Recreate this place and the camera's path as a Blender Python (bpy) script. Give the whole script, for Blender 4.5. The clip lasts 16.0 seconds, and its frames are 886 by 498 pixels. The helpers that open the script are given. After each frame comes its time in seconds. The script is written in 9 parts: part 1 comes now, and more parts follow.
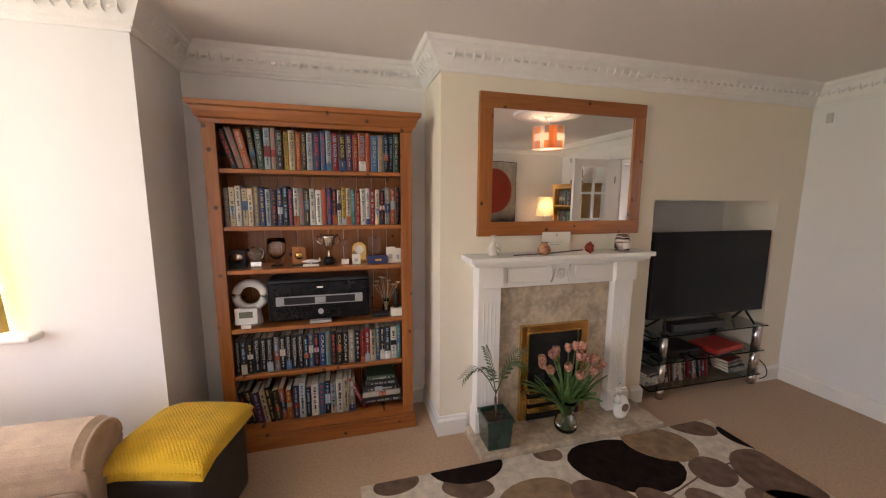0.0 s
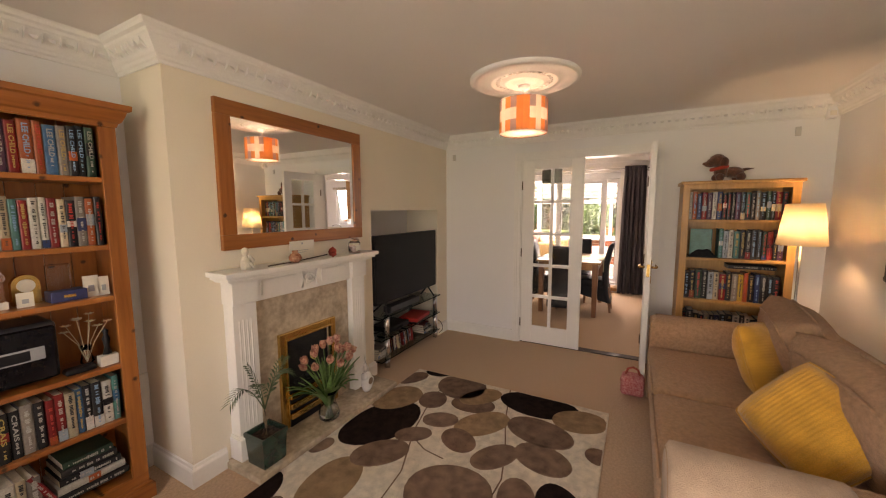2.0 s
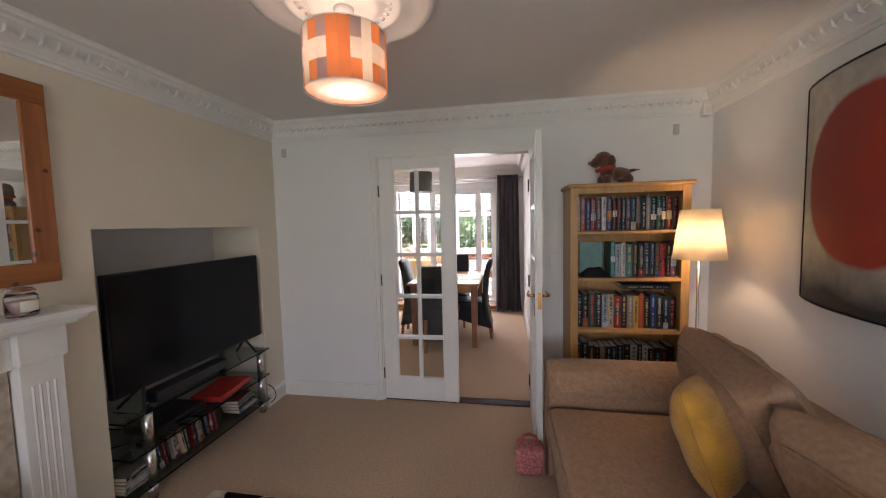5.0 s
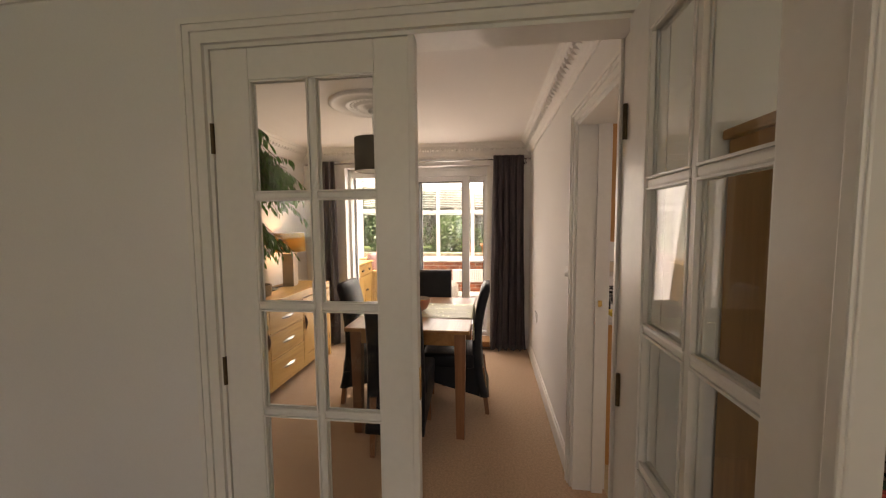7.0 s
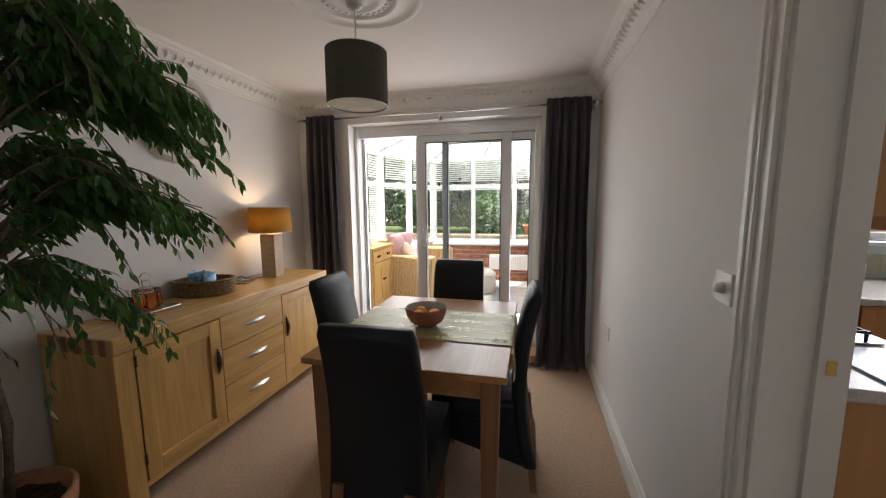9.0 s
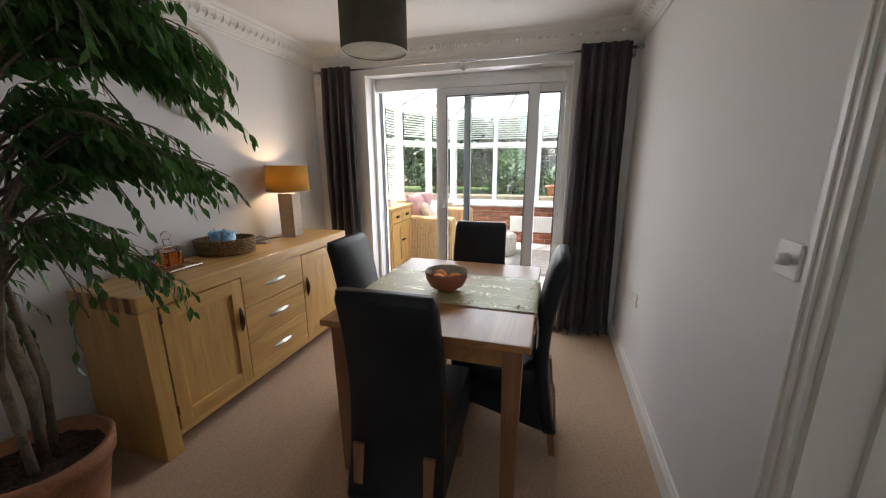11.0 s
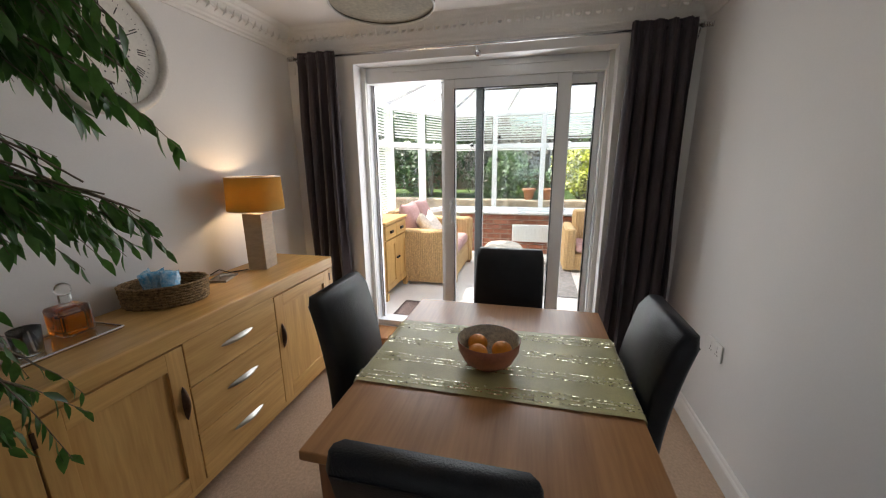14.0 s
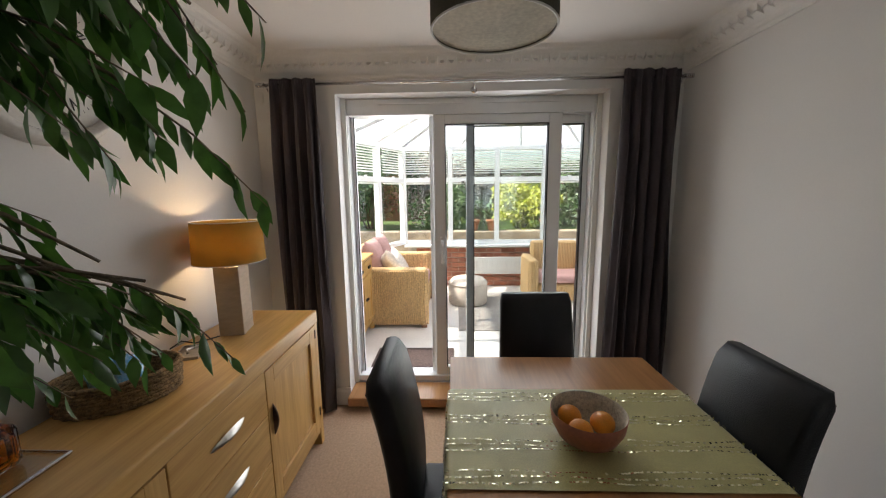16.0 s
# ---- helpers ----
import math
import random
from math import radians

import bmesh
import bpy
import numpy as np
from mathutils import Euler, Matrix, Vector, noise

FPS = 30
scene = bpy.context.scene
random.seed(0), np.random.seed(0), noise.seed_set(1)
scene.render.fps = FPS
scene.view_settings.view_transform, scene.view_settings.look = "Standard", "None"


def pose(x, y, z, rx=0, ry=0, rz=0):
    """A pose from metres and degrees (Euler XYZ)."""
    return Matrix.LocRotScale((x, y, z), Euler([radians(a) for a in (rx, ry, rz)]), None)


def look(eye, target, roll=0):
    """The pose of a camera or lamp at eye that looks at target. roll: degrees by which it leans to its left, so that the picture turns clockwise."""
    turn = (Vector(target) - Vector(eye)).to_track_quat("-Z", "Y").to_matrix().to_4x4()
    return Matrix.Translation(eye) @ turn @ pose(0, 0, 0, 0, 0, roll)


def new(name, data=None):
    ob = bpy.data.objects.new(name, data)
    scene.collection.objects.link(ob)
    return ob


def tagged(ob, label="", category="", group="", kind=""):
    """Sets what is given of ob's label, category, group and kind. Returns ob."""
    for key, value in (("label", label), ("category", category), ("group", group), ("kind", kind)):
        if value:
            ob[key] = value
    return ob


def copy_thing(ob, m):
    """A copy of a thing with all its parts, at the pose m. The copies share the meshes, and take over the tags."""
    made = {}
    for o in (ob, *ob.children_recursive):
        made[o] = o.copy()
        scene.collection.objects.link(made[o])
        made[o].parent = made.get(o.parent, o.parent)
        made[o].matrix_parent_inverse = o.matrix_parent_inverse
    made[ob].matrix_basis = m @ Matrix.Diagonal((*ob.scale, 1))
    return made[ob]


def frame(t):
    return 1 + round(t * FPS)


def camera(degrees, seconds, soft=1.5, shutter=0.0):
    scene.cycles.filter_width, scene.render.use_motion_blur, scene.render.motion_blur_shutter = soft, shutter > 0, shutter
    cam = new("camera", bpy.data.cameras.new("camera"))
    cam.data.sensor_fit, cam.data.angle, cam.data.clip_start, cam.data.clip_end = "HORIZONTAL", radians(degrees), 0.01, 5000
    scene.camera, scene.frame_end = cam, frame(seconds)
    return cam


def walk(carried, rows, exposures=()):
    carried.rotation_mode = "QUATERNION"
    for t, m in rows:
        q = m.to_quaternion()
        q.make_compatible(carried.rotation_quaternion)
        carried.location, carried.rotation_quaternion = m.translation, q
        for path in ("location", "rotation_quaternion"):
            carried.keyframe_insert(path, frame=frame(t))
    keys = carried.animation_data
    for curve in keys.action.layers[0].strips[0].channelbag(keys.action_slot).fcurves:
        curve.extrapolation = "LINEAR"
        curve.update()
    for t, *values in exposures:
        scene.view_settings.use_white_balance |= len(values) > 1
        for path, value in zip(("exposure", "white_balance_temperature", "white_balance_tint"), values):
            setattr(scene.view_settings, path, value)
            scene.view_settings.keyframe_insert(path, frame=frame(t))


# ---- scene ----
cam = camera(101.3, 16.0, soft=1.15)
PATH = [
    (0, (0.86, 0.242, 1.48), (1.381, 2.153, 1.204), 0.3),
    (0.5, (0.673, 0.321, 1.477), (1.275, 2.212, 1.231), 0.3),
    (1, (0.572, 0.377, 1.475), (1.522, 2.121, 1.23), 0.1),
    (1.5, (0.466, 0.376, 1.494), (1.819, 1.83, 1.261), 0.4),
    (2, (0.435, 0.253, 1.479), (2.189, 1.189, 1.264), -0.2),
    (2.5, (0.425, 0.238, 1.485), (2.311, 0.872, 1.28), -0.2),
    (3, (0.452, 0.262, 1.487), (2.374, 0.777, 1.285), -0.3),
    (3.5, (0.48, 0.294, 1.489), (2.416, 0.75, 1.283), -0.4),
    (4, (0.67, 0.32, 1.468), (2.614, 0.742, 1.261), -0.3),
    (4.2, (0.8, 0.323, 1.467), (2.751, 0.726, 1.29), -0.5),
    (6.3, (2.686, 0.491, 1.471), (4.661, 0.769, 1.317), -1.5),
    (6.4, (2.755, 0.508, 1.473), (4.734, 0.762, 1.324), -0.6),
    (6.5, (2.844, 0.523, 1.455), (4.823, 0.779, 1.322), -1.3),
    (7, (3.308, 0.533, 1.475), (5.287, 0.781, 1.328), -0.5),
    (7.5, (3.714, 0.579, 1.466), (5.692, 0.834, 1.318), -0.5),
    (8, (4.039, 0.559, 1.446), (6.016, 0.825, 1.306), -0.8),
    (8.2, (4.136, 0.55, 1.451), (6.113, 0.813, 1.3), -0.9),
    (8.5, (4.287, 0.518, 1.462), (6.252, 0.856, 1.298), -0.5),
    (9, (4.357, 0.587, 1.4), (6.287, 1.049, 1.151), -0.4),
    (9.5, (4.376, 0.573, 1.369), (6.264, 1.098, 0.968), -0.4),
    (11.8, (4.577, 0.641, 1.408), (6.422, 1.233, 0.911), -0.4),
    (12, (4.689, 0.602, 1.412), (6.507, 1.285, 0.934), -0.8),
    (12.5, (4.853, 0.521, 1.445), (6.574, 1.425, 0.974), -0.9),
    (13, (4.906, 0.564, 1.441), (6.627, 1.467, 0.969), -0.9),
    (13.5, (4.949, 0.737, 1.47), (6.744, 1.474, 0.983), -0.8),
    (14, (4.983, 0.98, 1.449), (6.873, 1.442, 0.988), -0.5),
    (14.5, (5.121, 1.207, 1.418), (7.06, 1.409, 0.97), -0.4),
    (15, (5.167, 1.34, 1.446), (7.116, 1.457, 1.011), -0.5),
    (15.5, (5.128, 1.436, 1.508), (7.087, 1.514, 1.111), -0.7),
    (16, (5.128, 1.485, 1.503), (7.103, 1.551, 1.195), -0.7),
]
EXPOSURES = [(0, 2.8, 7400, 29), (1, 2.75, 8100, 28), (2, 2.68, 8900, 31), (3, 2.62, 6700, 25), (4.2, 2.57, 6450, 24), (6.4, 2.05, 7300, 28), (7, 1.88, 8700, 24), (7.5, 1.88, 8200, 21), (8, 1.72, 7700, 20), (9, 1.35, 6700, 15), (12.5, 1.55, 6350, 13), (14, 1.26, 6500, 13), (16, 1.08, 6650, 12)]
walk(cam, [(t, look(eye, target, roll)) for t, eye, target, roll in PATH], EXPOSURES)

# ---- light ----
world = bpy.data.worlds.new("sky")
scene.world = world
world.use_nodes = True
_wn = world.node_tree
_sky = _wn.nodes.new("ShaderNodeTexSky")
_sky.sky_type, _sky.sun_disc = "NISHITA", False
_sky.sun_elevation, _sky.sun_rotation = radians(49), radians(2)
_sky.air_density, _sky.dust_density = 1.2, 2.0
_wn.links.new(_sky.outputs[0], _wn.nodes["Background"].inputs[0])
_wn.nodes["Background"].inputs[1].default_value = 0.15
_sun = bpy.data.lights.new("sun", "SUN")
_sun.energy, _sun.angle, _sun.color = 5.0, radians(1.5), (1.0, 0.95, 0.86)
new("sun", _sun).matrix_world = look((0, 0, 0), (0.03, -0.65, -0.75))


def area(name, eye, target, w, h, power, col=(1, 1, 1)):
    d = bpy.data.lights.new(name, "AREA")
    d.shape, d.size, d.size_y, d.energy, d.color = "RECTANGLE", w, h, power, col
    o = new(name, d)
    o.matrix_world = look(eye, target)
    return o


def bulb(name, at, power, col=(1.0, 0.72, 0.42), radius=0.03):
    d = bpy.data.lights.new(name, "POINT")
    d.energy, d.color, d.shadow_soft_size = power, col, radius
    o = new(name, d)
    o.location = at
    return o


# daylight standing in the window openings
area("daylight_west_window", (-2.2, 0.6, 1.45), (4.3, 0.5, 1.15), 2.4, 1.2, 7.0, (0.78, 0.89, 1.0))
area("daylight_north_window", (-1.1, 2.3, 1.45), (-0.7, 0.0, 1.0), 1.1, 1.1, 4.0, (0.76, 0.88, 1.0))
area("daylight_patio_door", (7.87, 1.37, 1.2), (5.45, 2.1, 0.85), 1.5, 1.8, 8.5, (0.95, 0.98, 1.0))
area("daylight_kitchen_window", (7.2, -1.85, 1.6), (5.0, -1.3, 1.0), 0.6, 0.7, 5.5, (0.95, 0.98, 1.0))


# ---- materials ----
def mat(name, col, rough=0.6, metal=0.0, var=0.12, scale=6.0, fine=90.0, bump=0.08, spec=0.5,
        stretch=(1, 1, 1), col2=None, sheen=0.0, coat=0.0, rand=0.0):
    m = bpy.data.materials.new(name)
    m.use_nodes = True
    t = m.node_tree
    N, L = t.nodes, t.links
    b = N["Principled BSDF"]
    tc = N.new("ShaderNodeTexCoord")
    mp = N.new("ShaderNodeMapping")
    mp.inputs["Scale"].default_value = stretch
    L.new(tc.outputs["Object"], mp.inputs[0])
    n1 = N.new("ShaderNodeTexNoise")
    n1.inputs["Scale"].default_value, n1.inputs["Detail"].default_value = scale, 4
    n2 = N.new("ShaderNodeTexNoise")
    n2.inputs["Scale"].default_value, n2.inputs["Detail"].default_value = fine, 3
    for n in (n1, n2):
        L.new(mp.outputs[0], n.inputs["Vector"])
    add = N.new("ShaderNodeMath")
    add.operation = "MULTIPLY_ADD"
    add.inputs[1].default_value = 0.45
    L.new(n2.outputs[0], add.inputs[0])
    sc = N.new("ShaderNodeMath")
    sc.operation = "MULTIPLY"
    sc.inputs[1].default_value = 0.55
    L.new(n1.outputs[0], sc.inputs[0])
    L.new(sc.outputs[0], add.inputs[2])
    ramp = N.new("ShaderNodeValToRGB")
    c2 = col2 or tuple(c * (1 - 2 * var) for c in col)
    c1 = tuple(min(1, c * (1 + (0 if col2 else var))) for c in col)
    ramp.color_ramp.elements[0].position, ramp.color_ramp.elements[1].position = 0.36, 0.62
    ramp.color_ramp.elements[0].color, ramp.color_ramp.elements[1].color = (*c2, 1), (*c1, 1)
    L.new(add.outputs[0], ramp.inputs[0])
    out = ramp.outputs[0]
    if rand:
        oi = N.new("ShaderNodeObjectInfo")
        hs = N.new("ShaderNodeHueSaturation")
        mr = N.new("ShaderNodeMapRange")
        mr.inputs[3].default_value, mr.inputs[4].default_value = 1 - rand, 1 + rand
        L.new(oi.outputs["Random"], mr.inputs[0])
        L.new(mr.outputs[0], hs.inputs["Value"])
        L.new(out, hs.inputs["Color"])
        out = hs.outputs[0]
    L.new(out, b.inputs["Base Color"])
    b.inputs["Roughness"].default_value, b.inputs["Metallic"].default_value = rough, metal
    b.inputs["Specular IOR Level"].default_value = spec
    if sheen:
        b.inputs["Sheen Weight"].default_value = sheen
    if coat:
        b.inputs["Coat Weight"].default_value, b.inputs["Coat Roughness"].default_value = coat, 0.15
    if bump:
        bp = N.new("ShaderNodeBump")
        bp.inputs["Strength"].default_value, bp.inputs["Distance"].default_value = min(1, bump * 4), 0.004
        L.new(n2.outputs[0], bp.inputs["Height"])
        L.new(bp.outputs[0], b.inputs["Normal"])
    return m


def wood(name, light, dark, axis=2, rough=0.42, scale=1.0, knots=0.0, coat=0.15):
    """Grain that runs along an axis, with growth bands and, for pine, dark knots."""
    m = bpy.data.materials.new(name)
    m.use_nodes = True
    t = m.node_tree
    N, L = t.nodes, t.links
    b = N["Principled BSDF"]
    tc = N.new("ShaderNodeTexCoord")
    mp = N.new("ShaderNodeMapping")
    s = [16 * scale] * 3
    s[axis] = 1.1 * scale
    mp.inputs["Scale"].default_value = s
    L.new(tc.outputs["Object"], mp.inputs[0])
    oi = N.new("ShaderNodeObjectInfo")
    sh = N.new("ShaderNodeVectorMath")
    sh.operation = "ADD"
    mul = N.new("ShaderNodeMath")
    mul.operation = "MULTIPLY"
    mul.inputs[1].default_value = 37.0
    L.new(oi.outputs["Random"], mul.inputs[0])
    L.new(mp.outputs[0], sh.inputs[0])
    L.new(mul.outputs[0], sh.inputs[1])
    n1 = N.new("ShaderNodeTexNoise")
    n1.inputs["Scale"].default_value, n1.inputs["Detail"].default_value, n1.inputs["Distortion"].default_value = 1.0, 5, 0.6
    L.new(sh.outputs[0], n1.inputs["Vector"])
    n2 = N.new("ShaderNodeTexNoise")
    n2.inputs["Scale"].default_value, n2.inputs["Detail"].default_value = 6.0, 2
    L.new(sh.outputs[0], n2.inputs["Vector"])
    mixv = N.new("ShaderNodeMath")
    mixv.operation = "MULTIPLY_ADD"
    mixv.inputs[1].default_value = 0.35
    L.new(n2.outputs[0], mixv.inputs[0])
    s2 = N.new("ShaderNodeMath")
    s2.operation = "MULTIPLY"
    s2.inputs[1].default_value = 0.65
    L.new(n1.outputs[0], s2.inputs[0])
    L.new(s2.outputs[0], mixv.inputs[2])
    ramp = N.new("ShaderNodeValToRGB")
    e = ramp.color_ramp.elements
    e[0].position, e[1].position = 0.32, 0.66
    e[0].color, e[1].color = (*dark, 1), (*light, 1)
    L.new(mixv.outputs[0], ramp.inputs[0])
    out = ramp.outputs[0]
    if knots:
        v = N.new("ShaderNodeTexVoronoi")
        v.inputs["Scale"].default_value = knots
        v.voronoi_dimensions = "2D"
        sp, cb = N.new("ShaderNodeSeparateXYZ"), N.new("ShaderNodeCombineXYZ")
        L.new(tc.outputs["Object"], sp.inputs[0])
        L.new(sp.outputs[0], cb.inputs[0])
        L.new(sp.outputs[2], cb.inputs[1])
        L.new(cb.outputs[0], v.inputs["Vector"])
        kr = N.new("ShaderNodeValToRGB")
        kr.color_ramp.elements[0].position, kr.color_ramp.elements[1].position = 0.085, 0.13
        kn, km = N.new("ShaderNodeTexNoise"), N.new("ShaderNodeMath")
        kn.inputs["Scale"].default_value, kn.inputs["Detail"].default_value = 34.0, 2
        L.new(tc.outputs["Object"], kn.inputs["Vector"])
        km.operation = "MULTIPLY_ADD"
        km.inputs[1].default_value = 0.11
        L.new(kn.outputs[0], km.inputs[0])
        L.new(v.outputs["Distance"], km.inputs[2])
        L.new(km.outputs[0], kr.inputs[0])
        mx = N.new("ShaderNodeMix")
        mx.data_type = "RGBA"
        mx.inputs["A"].default_value = (dark[0] * 0.22, dark[1] * 0.18, dark[2] * 0.2, 1)
        L.new(kr.outputs[0], mx.inputs["Factor"])
        L.new(out, mx.inputs["B"])
        out = mx.outputs["Result"]
    L.new(out, b.inputs["Base Color"])
    b.inputs["Roughness"].default_value = rough
    b.inputs["Coat Weight"].default_value, b.inputs["Coat Roughness"].default_value = coat, 0.2
    bp = N.new("ShaderNodeBump")
    bp.inputs["Strength"].default_value, bp.inputs["Distance"].default_value = 0.25, 0.002
    L.new(mixv.outputs[0], bp.inputs["Height"])
    L.new(bp.outputs[0], b.inputs["Normal"])
    return m


def glass(name, tint=(1, 1, 1), rough=0.0, ior=1.45):
    m = bpy.data.materials.new(name)
    m.use_nodes = True
    b = m.node_tree.nodes["Principled BSDF"]
    b.inputs["Base Color"].default_value = (*tint, 1)
    b.inputs["Roughness"].default_value, b.inputs["Transmission Weight"].default_value, b.inputs["IOR"].default_value = rough, 1.0, ior
    return m


def pane_glass(name, tint=(0.97, 0.985, 0.98), gloss=0.06):
    """Thin window glass: clear with a faint mirror film."""
    m = bpy.data.materials.new(name)
    m.use_nodes = True
    N, L = m.node_tree.nodes, m.node_tree.links
    N.remove(N["Principled BSDF"])
    tr, gl, mx = N.new("ShaderNodeBsdfTransparent"), N.new("ShaderNodeBsdfGlossy"), N.new("ShaderNodeMixShader")
    lw, pw, ma = N.new("ShaderNodeLayerWeight"), N.new("ShaderNodeMath"), N.new("ShaderNodeMath")
    tr.inputs[0].default_value = (*tint, 1)
    gl.inputs["Roughness"].default_value = 0.02
    pw.operation, ma.operation = "POWER", "MULTIPLY_ADD"
    pw.inputs[1].default_value = 4.0
    ma.inputs[1].default_value, ma.inputs[2].default_value = 0.55, gloss * 0.6
    L.new(lw.outputs["Facing"], pw.inputs[0])
    L.new(pw.outputs[0], ma.inputs[0])
    L.new(ma.outputs[0], mx.inputs[0])
    L.new(tr.outputs[0], mx.inputs[1])
    L.new(gl.outputs[0], mx.inputs[2])
    L.new(mx.outputs[0], N["Material Output"].inputs[0])
    return m


def shade_cloth(name, col, weight=0.6):
    """Lamp shade cloth that lets some of the bulb's light through."""
    m = mat(name, col, rough=0.9, var=0.05, scale=20, fine=300, bump=0.05)
    N, L = m.node_tree.nodes, m.node_tree.links
    b = N["Principled BSDF"]
    tl = N.new("ShaderNodeBsdfTranslucent")
    tl.inputs[0].default_value = (*col, 1)
    mx = N.new("ShaderNodeMixShader")
    mx.inputs[0].default_value = weight
    L.new(b.outputs[0], mx.inputs[1])
    L.new(tl.outputs[0], mx.inputs[2])
    L.new(mx.outputs[0], N["Material Output"].inputs[0])
    return m


WALL = mat("white_wall_paint", (0.78, 0.765, 0.75), 0.75, var=0.012, scale=2.0, fine=160, bump=0.02)
CREAM = mat("cream_wall_paint", (0.80, 0.72, 0.59), 0.75, var=0.012, scale=2.0, fine=160, bump=0.02)
CEIL = mat("ceiling_paint", (0.80, 0.77, 0.745), 0.85, var=0.01, scale=2.0, fine=140, bump=0.02)
TRIM = mat("white_gloss_paint", (0.80, 0.78, 0.74), 0.32, var=0.015, scale=5, fine=40, bump=0.015)
PLASTER = mat("white_plaster_moulding", (0.82, 0.80, 0.77), 0.7, var=0.02, scale=10, fine=120, bump=0.02)
UPVC = mat("white_plastic_frame", (0.84, 0.85, 0.86), 0.25, var=0.01, scale=5, fine=40, bump=0.0)
CARPET = mat("beige_carpet", (0.59, 0.41, 0.28), 0.95, var=0.09, scale=70, fine=420, bump=0.3, spec=0.08, sheen=0.1)
PINE = wood("orange_pine", (0.42, 0.145, 0.036), (0.22, 0.062, 0.013), 2, 0.34, 0.7, 5.5)
PINE_X = wood("orange_pine_across", (0.42, 0.145, 0.036), (0.23, 0.066, 0.014), 0, 0.34, 0.7, 5.5)
OAK = wood("light_oak", (0.70, 0.44, 0.16), (0.50, 0.275, 0.083), 2, 0.4)
OAK_X = wood("light_oak_across", (0.70, 0.44, 0.16), (0.49, 0.27, 0.08), 0, 0.36)
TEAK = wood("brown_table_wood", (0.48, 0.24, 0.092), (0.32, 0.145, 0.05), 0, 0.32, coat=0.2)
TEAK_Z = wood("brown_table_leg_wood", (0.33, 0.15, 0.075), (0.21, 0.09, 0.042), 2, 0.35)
LEATHER = mat("black_leather", (0.008, 0.010, 0.015), 0.42, var=0.2, scale=12, fine=260, bump=0.10, spec=0.35)
GLASS = glass("clear_glass")
PANE = pane_glass("window_glass")
CHROME = mat("brushed_chrome", (0.72, 0.72, 0.74), 0.22, 1.0, var=0.03, bump=0.0)
BRASS = mat("polished_brass", (0.72, 0.47, 0.17), 0.24, 1.0, var=0.06, bump=0.01)
BLACK = mat("black_plastic", (0.010, 0.010, 0.012), 0.38, var=0.1, bump=0.02, spec=0.3)
SCREEN = mat("black_screen_glass", (0.005, 0.005, 0.007), 0.16, var=0.05, bump=0.0, spec=0.2)
MIRROR = mat("mirror_silver", (0.93, 0.94, 0.93), 0.0, 1.0, var=0.0, bump=0.0)
SOFA = mat("beige_chenille", (0.45, 0.268, 0.16), 0.9, var=0.12, scale=55, fine=420, bump=0.22, spec=0.12, sheen=0.15)
GOLD = mat("mustard_cord_cloth", (0.64, 0.32, 0.05), 0.9, var=0.12, scale=14, fine=240, bump=0.2, spec=0.15, sheen=0.4)
YELLOW = mat("yellow_wool_throw", (0.80, 0.47, 0.03), 0.95, var=0.10, scale=12, fine=240, bump=0.25, spec=0.1, sheen=0.3)
CURTAIN = mat("aubergine_curtain", (0.052, 0.039, 0.046), 0.8, var=0.25, scale=10, fine=300, bump=0.15, sheen=0.2, stretch=(1, 1, 0.3))


# ---- mesh tools ----
def part(name, bm, material, parent=None, label="", smooth=False):
    me = bpy.data.meshes.new(name)
    bmesh.ops.recalc_face_normals(bm, faces=bm.faces)
    bm.to_mesh(me)
    bm.free()
    for m_ in (material if isinstance(material, (list, tuple)) else [material]):
        me.materials.append(m_)
    if smooth:
        me.polygons.foreach_set("use_smooth", [True] * len(me.polygons))
    o = new(name, me)
    if parent is not None:
        o.parent = parent
    if label:
        o["label"] = label
    return o


def structure(name, bm, material, label="", smooth=False):
    return tagged(part(name, bm, material, None, label, smooth), kind="structure")


def thing(name, at, label, category, group="", rz=0.0, kind=""):
    e = new(name)
    e.empty_display_size = 0.1
    e.matrix_world = pose(*at, 0, 0, rz)
    return tagged(e, label, category, group, kind)


def box(bm, x0, x1, y0, y1, z0, z1, bevel=0.0, seg=2, m=None):
    r = bmesh.ops.create_cube(bm, size=1.0)
    vs = r["verts"]
    t = Matrix.Translation(((x0 + x1) / 2, (y0 + y1) / 2, (z0 + z1) / 2)) @ Matrix.Diagonal((x1 - x0, y1 - y0, z1 - z0, 1))
    bmesh.ops.transform(bm, matrix=t, verts=vs)
    if bevel > 0:
        es = list({e for v in vs for e in v.link_edges})
        rb = bmesh.ops.bevel(bm, geom=es, offset=bevel, segments=seg, affect="EDGES", profile=0.5)
        vs = list({v for f in rb["faces"] for v in f.verts} | {v for v in vs if v.is_valid})
    if m is not None:
        bmesh.ops.transform(bm, matrix=m, verts=vs)
    return vs


def B(*boxes, bevel=0.0, seg=2):
    bm = bmesh.new()
    for b in boxes:
        box(bm, *b, bevel=bevel, seg=seg)
    return bm


def cyl(bm, x, y, z0, z1, r0, r1=None, n=24, m=None):
    r1 = r0 if r1 is None else r1
    r = bmesh.ops.create_cone(bm, cap_ends=True, segments=n, radius1=r0, radius2=r1, depth=z1 - z0)
    t = Matrix.Translation((x, y, (z0 + z1) / 2))
    bmesh.ops.transform(bm, matrix=(m @ t) if m is not None else t, verts=r["verts"])
    return r["verts"]


